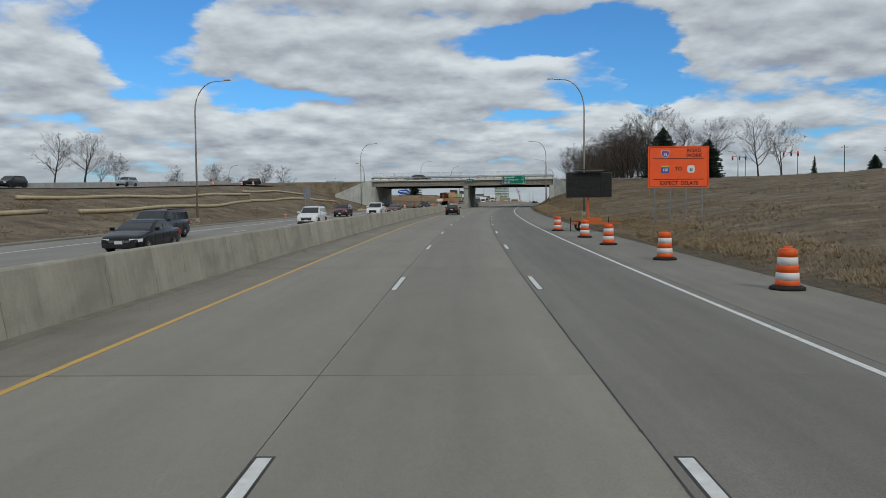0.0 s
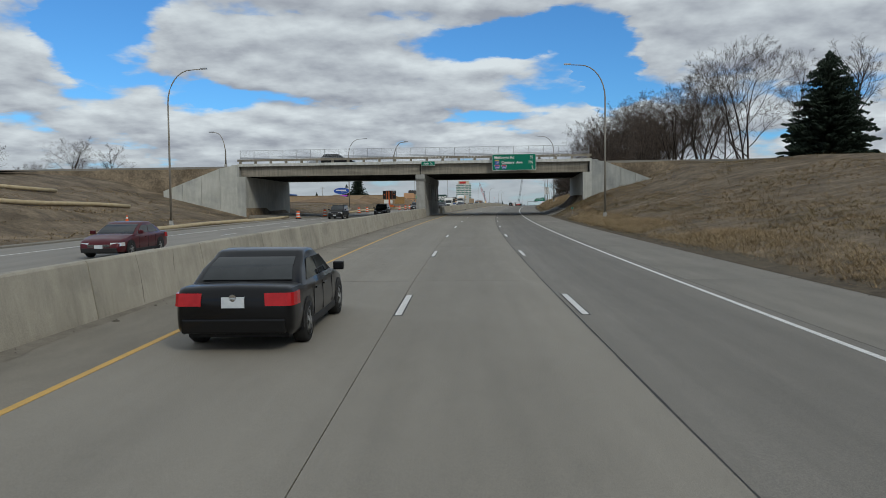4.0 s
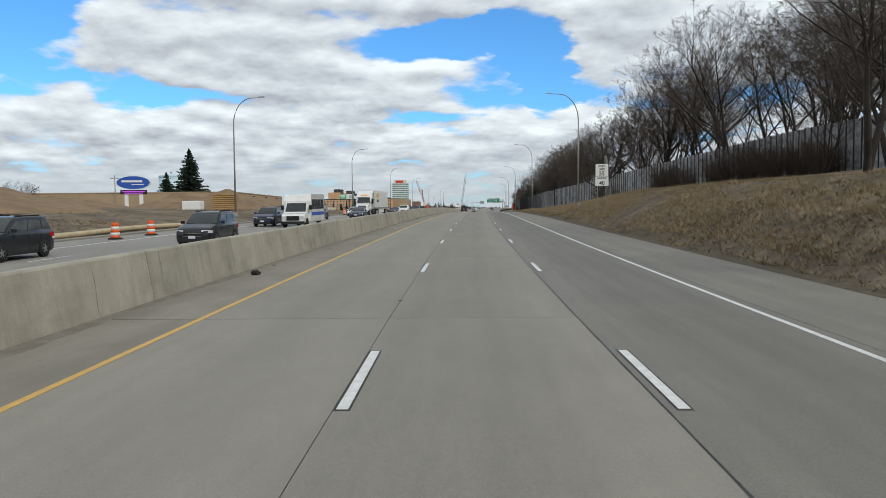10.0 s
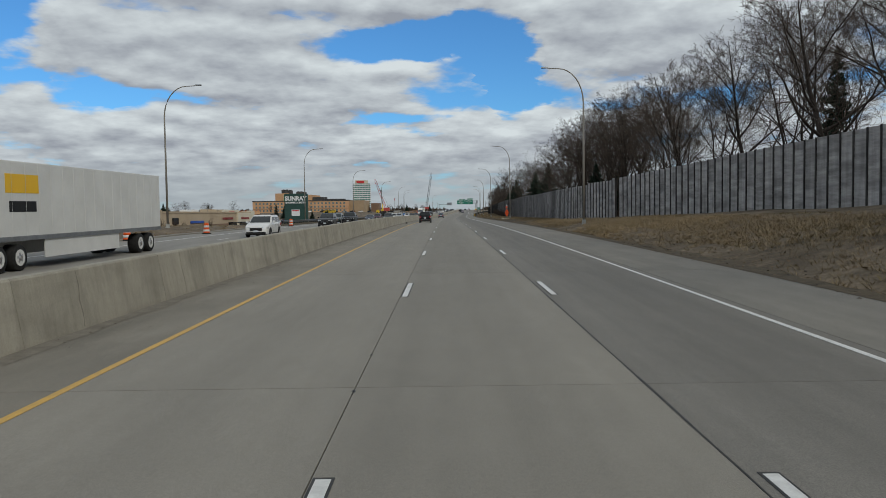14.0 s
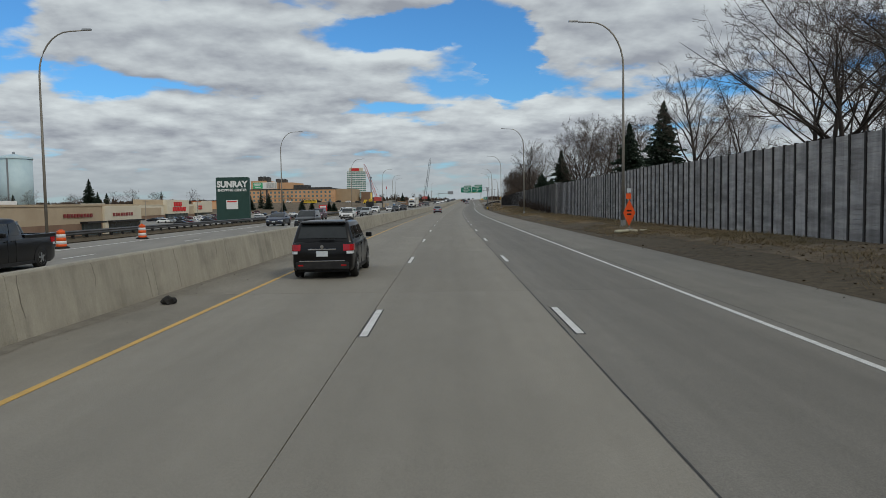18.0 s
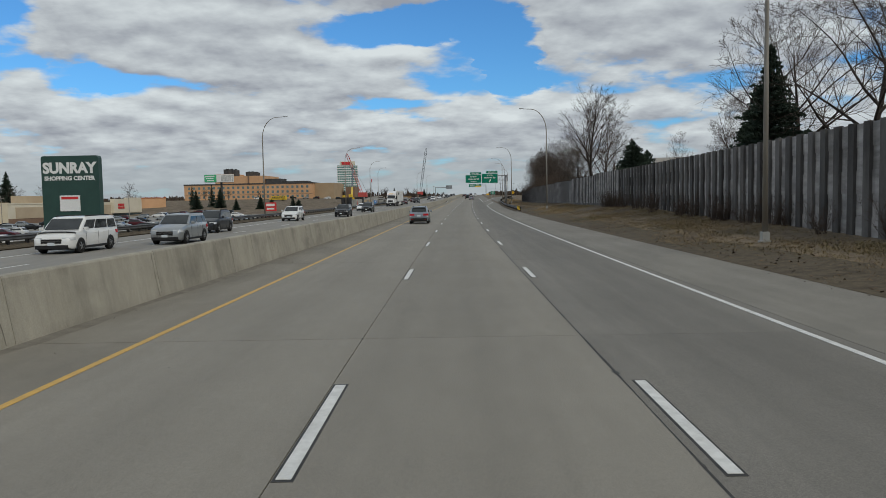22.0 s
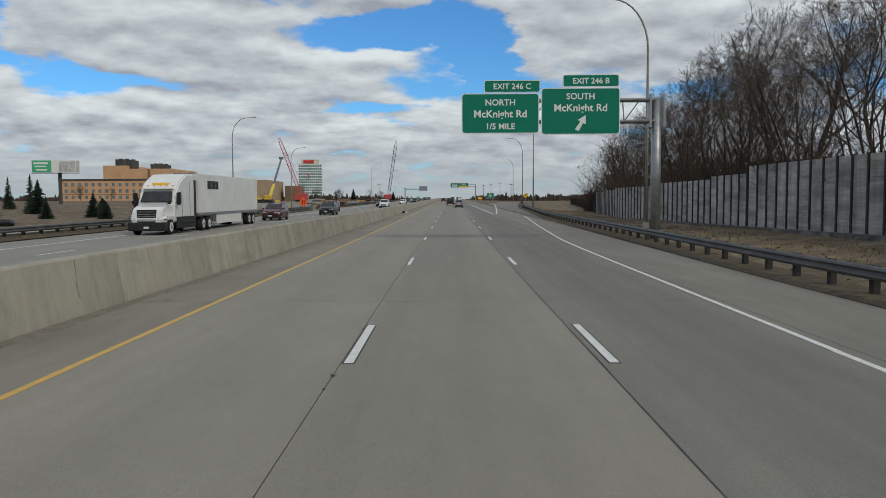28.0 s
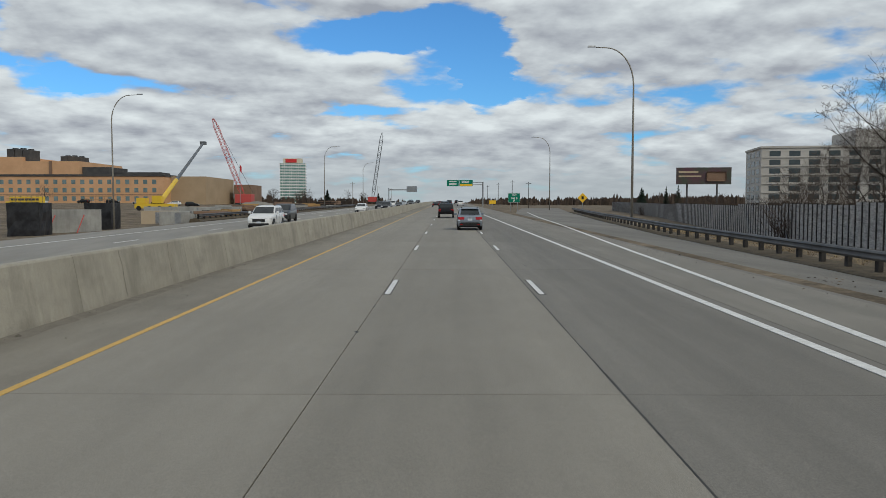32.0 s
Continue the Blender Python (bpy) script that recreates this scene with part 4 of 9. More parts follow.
for y, sgn in ((-HALF - 0.45, -1), (HALF + 0.45, 1)):
    part("deck_fascia", boxes((XL - 0.4, XR + 0.4, y - 0.03 if sgn < 0 else y, y if sgn < 0 else y + 0.03, 6.98, 7.30), bevel=0.008), M_FASCIA, bridge, "pale painted fascia")
    yk = y + (0.02 if sgn < 0 else -0.42)
    part("parapet_kerb", boxes((XL - 0.4, XR + 0.4, yk, yk + 0.4, 7.22, 7.36)), M_FASCIA, bridge)
    part("parapet_rail", boxes((XL - 0.4, XR + 0.4, yk + 0.05, yk + 0.33, 7.68, 7.98), bevel=0.02), M_BEAM, bridge, "weathered concrete rail beam")
    n = 22
    pm = None
    for i in range(n + 1):
        x = XL + (XR - XL) * i / n
        bmx = boxes((-0.16, 0.16, -0.13, 0.13, 7.36, 7.7), bevel=0.015)
        m = Matrix.Translation((x, yk + 0.19, 0))
        if pm is None:
            pm = part("parapet_post", bmx, M_BEAM, bridge, "", m)
        else:
            bmx.free()
            shared("parapet_post", pm, bridge, m)
    # steel rail and mesh fence over the parapet
    fence = part("fence_rail", boxes((XL, XR, yk + 0.17, yk + 0.21, 8.25, 8.29), (XL, XR, yk + 0.17, yk + 0.21, 9.16, 9.19), (XL, XR, yk + 0.15, yk + 0.23, 8.06, 8.14)), M_GALV, bridge)
    pf = None
    for i in range(25):
        x = XL + (XR - XL) * i / 24
        bmx = tube(bmesh.new(), [(0, 0, 7.95), (0, 0, 9.2)], 0.028, 6)
        m = Matrix.Translation((x, yk + 0.19, 0))
        if pf is None:
            pf = part("fence_post", bmx, M_GALV, bridge, "", m)
        else:
            bmx.free()
            shared("fence_post", pf, bridge, m)
    verts, faces = [], []
    for i in range(0, int((XR - XL) / 0.16)):
        x = XL + i * 0.16
        for dx in (0.92, -0.92):
            b0 = len(verts)
            x2 = min(max(x + dx, XL), XR)
            verts += [(x, yk + 0.19, 8.27), (x + 0.008, yk + 0.19, 8.27), (x2 + 0.008, yk + 0.19, 9.17), (x2, yk + 0.19, 9.17)]
            faces.append((b0, b0 + 1, b0 + 2, b0 + 3))
    tagged(under(mesh_object("wire_mesh", verts, faces, M_GALV), bridge), "thin wire mesh", kind="stuff")
# graffiti strokes on the near rail, as unreadable marks
g = random.Random(3)
for x0, n in ((-7.4, 7), (-2.6, 6), (1.2, 3), (9.6, 2)):
    bm = bmesh.new()
    for i in range(n):
        x = x0 + i * 0.42
        for k in range(3):
            tube(bm, [(x + g.uniform(0, .3), -HALF - 0.385, 7.72 + g.uniform(0, .2)), (x + g.uniform(0, .3), -HALF - 0.385, 7.72 + g.uniform(0, .24))], 0.022, 4)
    tagged(part("graffiti", bm, M_SIGNW, bridge, "faded pale graffiti strokes"), kind="stuff")
# centre pier: wall on a plinth, hammer cap
pier = part("pier", boxes((XP - 0.48, XP + 0.48, -HALF + 0.1, HALF - 0.1, 0, 4.7), bevel=0.02), M_PIER, bridge, "grey painted concrete pier")
bm = bmesh.new()
prism(bm, [(-HALF - 0.55, 5.56), (HALF + 0.55, 5.56), (HALF + 0.55, 5.0), (HALF + 0.2, 4.6), (-HALF - 0.2, 4.6), (-HALF - 0.55, 5.0)], XP - 0.62, XP + 0.62)
bmesh.ops.bevel(bm, geom=bm.edges[:], offset=0.03, segments=2, affect="EDGES")
part("pier_cap", bm, M_PIER, bridge)
part("pier_plinth", boxes((XP - 0.62, XP + 0.62, -HALF - 0.3, HALF + 0.3, -0.1, 2.15), bevel=0.03), M_PIER, bridge)
for y in (-HALF + 0.2, -HALF + 3.6, 0, HALF - 3.6, HALF - 0.2):
    part("pier_rib", boxes((XP - 0.56, XP + 0.56, y - 0.45, y + 0.45, 2.15, 4.62), bevel=0.02), M_PIER, bridge)
for x0, x1, lab in ((XR - 0.75, XR + 1.2, "grey painted concrete abutment"), (XL - 1.2, XL + 0.75, "grey painted concrete abutment")):
    part("abutment", boxes((x0, x1, -HALF - 0.5, HALF + 0.5, -0.3, 5.58), bevel=0.02), M_ABUT, bridge, lab)
    part("backwall", boxes((x0 + (0.9 if x0 > 0 else 0), x1 - (0 if x0 > 0 else 0.9), -HALF - 0.5, HALF + 0.5, 5.58, 7.2)), M_ABUT, bridge)
# wing walls, flared, with falling tops, in cast panels
for sx, x0, x1, ztop in ((1, XR + 0.3, 21.5, 4.4), (-1, XL - 0.3, -43.0, 3.6)):
    for sy in (-1, 1):
        n = 4
        for i in range(n):
            f0, f1 = i / n, (i + 1) / n - 0.004
            xa, xb = x0 + (x1 - x0) * f0, x0 + (x1 - x0) * f1
            ya, yb = sy * (HALF + 0.45 + 3.6 * f0), sy * (HALF + 0.45 + 3.6 * f1)
            za, zb = 7.25 + (ztop - 7.25) * max(0, f0 - 0.12) / 0.88, 7.25 + (ztop - 7.25) * max(0, f1 - 0.12) / 0.88
            bm = bmesh.new()
            lo = [bm.verts.new(p) for p in ((xa, ya, -0.5), (xb, yb, -0.5), (xb, yb - sy * 0.5, -0.5), (xa, ya - sy * 0.5, -0.5))]
            hi = [bm.verts.new(p) for p in ((xa, ya, za), (xb, yb, zb), (xb, yb - sy * 0.5, zb), (xa, ya - sy * 0.5, za))]
            bm.faces.new(lo)
            bm.faces.new(hi)
            for k in range(4):
                bm.faces.new((lo[k], lo[(k + 1) % 4], hi[(k + 1) % 4], hi[k]))
            part("wing_wall_panel", bm, M_ABUT, bridge)
# paved slope in front of the right abutment
slope_pave = tagged(sweep("slope_paving", [(8.75, -0.2), (13.3, -0.2), (13.3, 1.75), (8.75, 0.02)], 195.5, 218.5, 4, M_SHOULDER), "dirty concrete slope paving under the bridge", "slope paving", kind="structure")
slope_pave2 = tagged(sweep("slope_paving", [(-33.0, -0.2), (-24.8, -0.2), (-24.8, 0.05), (-33.0, 0.4)], 197, 217, 4, M_SHOULDER), "dirty concrete slope paving under the bridge", "slope paving", kind="structure")
# the street that the bridge carries, on both banks
street = empty("street", Matrix.Identity(4), "grey asphalt street crossing on the bridge", "street", kind="structure")
for l0, l1 in ((14.4, 180.0), (-180.0, -32.6)):
    verts = [spot(s, l, 7.24) for s, l in ((BS0 + 0.5, l0), (BS0 + 0.5, l1), (BS1 - 0.5, l1), (BS1 - 0.5, l0))] + [spot(s, l, 6.6) for s, l in ((BS0 + 0.5, l0), (BS0 + 0.5, l1), (BS1 - 0.5, l1), (BS1 - 0.5, l0))]
    under(mesh_object("pavement", verts, [(0, 1, 2, 3), (4, 5, 1, 0), (5, 6, 2, 1), (6, 7, 3, 2), (7, 4, 0, 3)], M_ASPH), street)

# ---- noise walls: posts with plank panels between ----
WALL = [(284, 34.0, 4.3, 9.0), (320, 31.5, 4.1, 8.7), (356, 26.6, 2.7, 7.2), (380, 24.0, 1.9, 6.4), (404, 20.6, 1.1, 5.6), (437, 16.7, .25, 4.78), (487, 16.5, .2, 4.89), (553, 16.5, .3, 5.12)]
bay = 1.22
pw = bm_object("panel", boxes((0, bay, -0.03, 0.005, 0, 1), *[(0, bay, 0.005, 0.045 + 0.005 * (i % 2), i / 24 + 0.0008, (i + 1) / 24 - 0.0008) for i in range(24)]), M_TIMBER)
pwd = bm_object("panel", boxes(*[(0, bay, -0.03, 0.04 + (0.03 if i % 2 else 0), i / 6 + 0.0005, (i + 1) / 6) for i in range(6)]), M_TIMBER)
postm = bm_object("post", boxes((-0.06, 0.06, -0.07, 0.11, 0, 1)), M_POST)
M_BATTEN = mat("sooty_timber_batten", (0.045, 0.042, 0.040), (0.13, 0.125, 0.12), 0.7, 0.9, bump=0.4, bscale=25, per_object=0.35, grain=0.15, stretch=(1, 1, 2.0))
postw = bm_object("post", boxes((-0.24, 0.24, 0.0, 0.2, 0, 1)), M_BATTEN)
panel_mesh, panel_dark, post_mesh, post_wide = pw.data, pwd.data, postm.data, postw.data
for o in (pw, pwd, postm, postw):
    bpy.data.objects.remove(o)


def joined(name, mesh, poses, parent, label):
    """Many copies of one mesh as one object, for what stays far off."""
    n = len(mesh.vertices)
    co = np.empty(n * 3)
    mesh.vertices.foreach_get("co", co)
    co = np.hstack([co.reshape(n, 3), np.ones((n, 1))])
    polys = [tuple(p.vertices) for p in mesh.polygons]
    verts, faces = [], []
    for i, m in enumerate(poses):
        verts += [tuple(v) for v in (co @ np.array(m).T)[:, :3]]
        faces += [tuple(k + i * n for k in f) for f in polys]
    ob = mesh_object(name, verts, faces, mesh.materials[0])
    if parent:
        under(ob, parent)
    return tagged(ob, label, kind="stuff")


def noise_wall(line, step_top, pm, qm, label, wide=False):
    """Panels from post to post along a line of (s, l, foot, head)."""
    wall = empty("noise_wall", Matrix.Identity(4), label, "noise wall", "roadside noise walls", "structure")
    ss = [p[0] for p in line]
    s, prev = ss[0], None
    far_panels, far_posts = [], []
    while s <= ss[-1]:
        l, z0, z1 = (float(np.interp(s, ss, [p[k] for p in line])) for k in (1, 2, 3))
        if step_top:
            z1 = round(z1 / step_top) * step_top
        p = spot(s, l, z0 - 0.4)
        if prev is not None:
            a, h = prev
            d = p - a
            h2 = z1 - z0 + 0.4
            ang = math.atan2(d.y, d.x)
            m = Matrix.Translation(a) @ Matrix.Rotation(ang, 4, "Z") @ Matrix.Diagonal((d.length / bay, 1, h2, 1))
            q = Matrix.Translation(a) @ Matrix.Rotation(ang, 4, "Z") @ Matrix.Diagonal((1, 1, h2 + 0.05, 1))
            if s > 824:
                far_panels.append(m)
                far_posts.append(q)
            else:
                under(new("panel", pm), wall, m)
                under(new("post", qm), wall, q)
        prev = (p, z1 - z0 + 0.4)
        s += bay if s > 437 else bay * 0.97
    if far_panels:
        joined("far_panels", pm, far_panels, wall, "grey plank panels far along the wall")
        joined("far_posts", qm, far_posts, wall, "dark posts far along the wall")
    return wall


noise_wall(WALL[:5] + [(420, 18.4, .6, 5.15)], 0, panel_mesh, post_mesh, "weathered grey timber plank noise wall on the slope")
noise_wall([(420, 18.4, .6, 5.15)] + WALL[5:], 0.2, panel_mesh, post_mesh, "weathered grey timber plank noise wall")
noise_wall([(553.2, 16.5, -.4, 5.1), (583, 16.6, -.2, 5.0), (612, 16.9, 0.3, 4.95)], 0, panel_dark, post_wide, "dark stained timber noise wall with broad battens", True)
noise_wall([(612, 17.0, 1.3, 5.06), (640, 16.8, 1.2, 4.75), (700, 16.6, .7, 4.2), (722, 16.6, .5, 3.95)], 0.2, panel_mesh, post_mesh, "weathered grey timber plank noise wall above a ledge")
noise_wall([(722, 16.6, .3, 3.6), (758, 16.8, 0.0, 3.1), (775, 18.2, -.4, 2.75), (800, 22.2, -1.0, 2.35), (830, 27.5, -1.6, 1.9), (880, 37, -2.0, 1.4), (960, 48, -2.0, 1.2), (1040, 57, -2.0, 1.2)], 0.2, panel_mesh, post_mesh, "weathered grey timber plank noise wall beside the ramp")
ledge = tagged(sweep("retaining_ledge", [(-0.5, -0.6), (-0.1, -0.6), (-0.1, 0.0), (-0.5, 0.0)], 606, 745, 6, M_TIMBERD, lat=16.55, lift=lambda s: float(np.interp(s, [606, 640, 700, 745], [1.45, 1.3, 0.85, 0.35]))), "dark mossy timber ledge below the noise wall", "ledge", kind="structure")

# ---- guardrails ----
WB = [(0.0, 0.42), (0.05, 0.45), (0.08, 0.50), (0.02, 0.56), (0.02, 0.60), (0.08, 0.66), (0.05, 0.71), (0.0, 0.74), (-0.012, 0.74), (0.035, 0.70), (0.06, 0.66), (0.0, 0.605), (0.0, 0.555), (0.06, 0.50), (0.035, 0.46), (-0.012, 0.42)]


def guardrail(lat, s0, s1, side, label):
    """A W-beam on wooden posts; side: which way its face looks."""
    gr = empty("guardrail", Matrix.Identity(4), label, "guardrail", kind="structure")
    under(sweep("rail", [(side * x, z) for x, z in WB], s0, s1, 3.8, M_RAIL, lat=lat), gr)
    pm = None
    for i in range(int((s1 - s0) / 1.905)):
        s = s0 + 0.4 + i * 1.905
        m = place(s, lat(s) if callable(lat) else lat, 0)
        if pm is None:
            pm = under(bm_object("post", boxes((-side * 0.22 - 0.075, -side * 0.22 + 0.075, -0.1, 0.1, -0.4, 0.72), (-side * 0.085 - 0.06, -side * 0.085 + 0.06, -0.08, 0.08, 0.42, 0.74)), M_POST), gr, m)
        else:
            shared("post", pm, gr, m)
    return gr


def right_rail(s):
    return float(np.interp(s, [646, 700, 745, 765, 805, 825, 860, 910, 960], [8.75, 8.95, 9.9, 10.3, 12.5, 13.4, 16.3, 21.2, 27]))


guardrail(right_rail, 646, 906, -1, "dull steel guardrail on wooden posts beside the exit lane")
for s0, s1 in ((448, 812), (853, 1000)):
    guardrail(-25.3, s0, s1, 1, "dull steel guardrail on wooden posts beside the oncoming lanes")
tagged(sweep("soil_strip", [(-0.55, -0.1), (1.1, -0.1), (1.1, 0.03), (0.3, 0.07), (-0.3, 0.05), (-0.55, 0.006)], 648, 905, 3, M_EDGE, lat=right_rail, lift=lambda s: max(0.0, ground_z(s, right_rail(s) + 0.6))), "dark soil below the guardrail", "soil", kind="structure")
for s0, s1 in ((446, 812), (853, 1000)):
    tagged(sweep("soil_strip", [(-1.1, -0.4), (-0.05, -0.4), (0.35, 0.006), (0.0, 0.10), (-0.35, 0.32), (-0.9, 0.22)], s0, s1, 4, M_EDGE, lat=-25.3), "dark weedy soil below the guardrail of the oncoming lanes", "soil", kind="structure")
marker = empty("object_marker", place(645.3, 8.62, 0), "yellow and black striped marker at the guardrail end", "road marker")
part("panel", boxes((-0.23, 0.23, -0.05, -0.02, 0.28, 0.88), bevel=0.008), M_CRANEY, marker)
for k in range(3):
    bm = bmesh.new()
    plate(bm, [(-0.23, 0.3 + k * 0.2), (-0.23, 0.39 + k * 0.2), (0.23, 0.52 + k * 0.16), (0.23, 0.45 + k * 0.16)], -0.056, -0.05)
    part("stripe", bm, M_BLACK, marker)

# ---- street lamps ----


def street_lamp(s, l, arm, z=None, label="tall weathered steel davit street lamp", head=14.8):
    """A tapered pole whose top bends over the road; arm: signed reach along x."""
    z = ground_z(s, l) if z is None else z
    lamp = empty("street_lamp", place(s, l, z), label, "street lamp", "freeway lamps")
    part("base", boxes((-0.2, 0.2, -0.2, 0.2, -0.1, 0.06), (-0.15, 0.15, -0.15, 0.15, 0.06, 0.42), bevel=0.015), M_PIER, lamp, "pale cast base")
    top = head - z
    pts = [(0, 0, 0.4), (0, 0, top * 0.5), (0, 0, top - 3.2)]
    rad = [0.115, 0.09, 0.068]
    for k in range(1, 9):
        a = radians(90 * k / 8)
        pts.append((arm * 0.62 * (1 - math.cos(a)), 0, top - 3.2 + 3.1 * math.sin(a)))
        rad.append(0.068 - 0.003 * k)
    pts.append((arm * 0.86, 0, top - 0.06))
    rad.append(0.04)
    part("pole", tube(bmesh.new(), pts, rad, 9), M_POLE, lamp, smooth=True)
    x = arm
    sg = 1 if arm > 0 else -1
    bm = bmesh.new()
    prism(bm, [(-0.14, -0.05), (0.14, -0.05), (0.11, 0.06), (-0.11, 0.06)], x - sg * 0.5, x + sg * 0.12)
    for v in bm.verts:
        v.co.z += top
    part("lamp_head", bm, M_GALV, lamp)
    return lamp


for s, l in ((80, 11.6), (166.9, 11.9), (247.5, 12.1), (329.5, 12.2), (405, 12.0), (486.3, 12.1), (561.3, 12.1), (638.5, 12.2), (727, 12.1), (794.8, 12.3), (841, 15.0), (932, 20.5)):
    street_lamp(s, l, -3.7)
for s, l in ((77, -29.0), (165, -29.2), (245, -29.2), (328.5, -29.1), (411.5, -29.0), (486.3, -29.2), (560.3, -29.3), (641.6, -29.4), (716, -29.6), (796, -34.5), (869, -41), (958, -30), (1040, -30)):
    street_lamp(s, l, 3.7)
for s, l, arm in ((212, -14.5, 2.2), (199, -36.5, -2.2), (199, -75, 2.6), (205, 62, -2.6), (203, 100, -2.6)):
    street_lamp(s, l, arm, 7.25, "slim street lamp on the crossing street", 12.2 if l < -30 else (11.4 if l < 30 else 14.0))

# ---- signs ----


def shield(parent, x, z, w, num, kind="interstate"):
    h = w * 1.0
    if kind == "interstate":
        o = [(-.5, .32), (-.34, .5), (0, .42), (.34, .5), (.5, .32), (.5, .05), (.36, -.28), (0, -.5), (-.36, -.28), (-.5, .05)]
        bm = bmesh.new()
        plate(bm, [(x + a * w * 1.06, z + b * h * 1.06) for a, b in o], -0.016, -0.008)
        part("shield_border", bm, M_SIGNW, parent)
        bm = bmesh.new()
        plate(bm, [(x + a * w * 0.97, z + b * h * 0.97) for a, b in o], -0.022, -0.016)
        part("shield", bm, M_BLUE, parent)
        bm = bmesh.new()
        plate(bm, [(x - .42 * w, z + .2 * h), (x + .42 * w, z + .2 * h), (x + .44 * w, z + .33 * h), (x + .32 * w, z + .44 * h), (x, z + .37 * h), (x - .32 * w, z + .44 * h), (x - .44 * w, z + .33 * h)], -0.027, -0.022)
        part("shield_band", bm, M_RED, parent)
    elif kind == "square":
        bm = bmesh.new()
        plate(bm, round_rect(w, h, w * 0.05, x, z), -0.016, -0.008)
        part("shield", bm, M_BLUE, parent)
        bm = bmesh.new()
        plate(bm, round_rect(w * 0.94, h * 0.2, w * 0.04, x, z + h * 0.36), -0.022, -0.016)
        part("shield_band", bm, M_SIGNY, parent)
    else:
        bm = bmesh.new()
        plate(bm, round_rect(w, h, w * 0.28, x, z), -0.016, -0.008)
        part("shield", bm, M_SIGNW, parent)
    lettering(num, h * 0.5, M_BLACK if kind == "round" else M_SIGNW, parent, x, z - h * 0.27, -0.030, 0.9, "CENTER", "number")


def panel_sign(name, m, w, h, material, border, label, category="road sign", radius=0.12, edge=0.035):
    """A flat panel in the xz plane, its lower left corner at the origin, facing -y."""
    sg = empty(name, m, label, category)
    bm = bmesh.new()
    plate(bm, round_rect(w, h, radius, w / 2, h / 2), 0.0, 0.04)
    part("panel_back", bm, M_GALV, sg)
    bm = bmesh.new()
    plate(bm, round_rect(w, h, radius, w / 2, h / 2), -0.004, 0.0)
    part("border", bm, border, sg)
    bm = bmesh.new()
    plate(bm, round_rect(w - 2 * edge, h - 2 * edge, radius * 0.8, w / 2, h / 2), -0.008, -0.004)
    part("panel", bm, material, sg)
    return sg


def sign_post(parent, x, z0, z1, r=0.04, y=0.09, material=None):
    part("post", tube(bmesh.new(), [(x, y, z0), (x, y, z1)], r, 6), material or M_GALV, parent)


# orange work-zone sign
os_ = panel_sign("road_work_sign", place(52.3, 12.35, 2.97), 4.0, 2.72, M_ORANGE, M_BLACK, "orange work-zone sign with black letters on four steel posts", radius=0.16, edge=0.03)
bm = bmesh.new()
plate(bm, round_rect(4.12, 2.84, 0.06, 2.0, 1.36), 0.0, 0.02)
part("backing", bm, M_ORANGE, os_)
for z in (1.92, 0.50):
    part("rule", boxes((0.3, 3.7, -0.012, -0.008, z, z + 0.04)), M_BLACK, os_)
lettering("ROAD", 0.36, M_BLACK, os_, 3.05, 2.36, -0.01, 0.95, "CENTER")
lettering("WORK", 0.36, M_BLACK, os_, 3.05, 2.02, -0.01, 0.95, "CENTER")
lettering("TO", 0.36, M_BLACK, os_, 2.0, 1.12, -0.01, 0.95, "CENTER")
lettering("EXPECT  DELAYS", 0.36, M_BLACK, os_, 2.05, 0.14, -0.01, 0.95, "CENTER")
shield(os_, 1.1, 2.26, 0.52, "94")
shield(os_, 1.1, 1.22, 0.54, "120", "square")
shield(os_, 2.85, 1.22, 0.5, "35", "round")
for x in (0.42, 1.5, 2.55, 3.65):
    sign_post(os_, x, -2.6, 2.4)

# bus shoulder sign
sh = panel_sign("shoulder_sign", place(98, 11.85, 2.80), 1.05, 1.18, M_SIGNW, M_BLACK, "white sign allowing authorized buses on the shoulder", radius=0.05, edge=0.02)
part("rule", boxes((0.02, 1.03, -0.012, -0.008, 0.80, 0.83)), M_BLACK, sh)
for txt, z, sz in (("SHOULDER", 0.90, 0.20), ("AUTHORIZED", 0.60, 0.165), ("BUSES", 0.34, 0.23), ("ONLY", 0.08, 0.23)):
    lettering(txt, sz, M_BLACK, sh, 0.525, z, -0.01, 0.86, "CENTER")
sign_post(sh, 0.52, -2.9, 1.1)

# speed limit sign
sp = panel_sign("speed_limit_sign", place(310, 11.2, 4.3), 1.22, 1.15, M_SIGNW, M_BLACK, "white speed limit sign with black figures", radius=0.05, edge=0.022)
for txt, z, sz in (("SPEED", 0.84, 0.26), ("LIMIT", 0.56, 0.26), ("55", 0.07, 0.56)):
    lettering(txt, sz, M_BLACK, sp, 0.61, z, -0.01, 0.95, "CENTER")
for x in (0.22, 1.0):
    sign_post(sp, x, -3.2, 1.1)
bm = bmesh.new()
plate(bm, round_rect(1.22, 0.88, 0.05, 0.61, -0.46), -0.008, 0.04)
part("lower_panel", bm, M_SIGNW, sp, "white lower panel")
lettering("MINIMUM", 0.2, M_BLACK, sp, 0.61, -0.24, -0.012, 0.95, "CENTER")
lettering("40", 0.52, M_BLACK, sp, 0.61, -0.80, -0.012, 0.95, "CENTER")

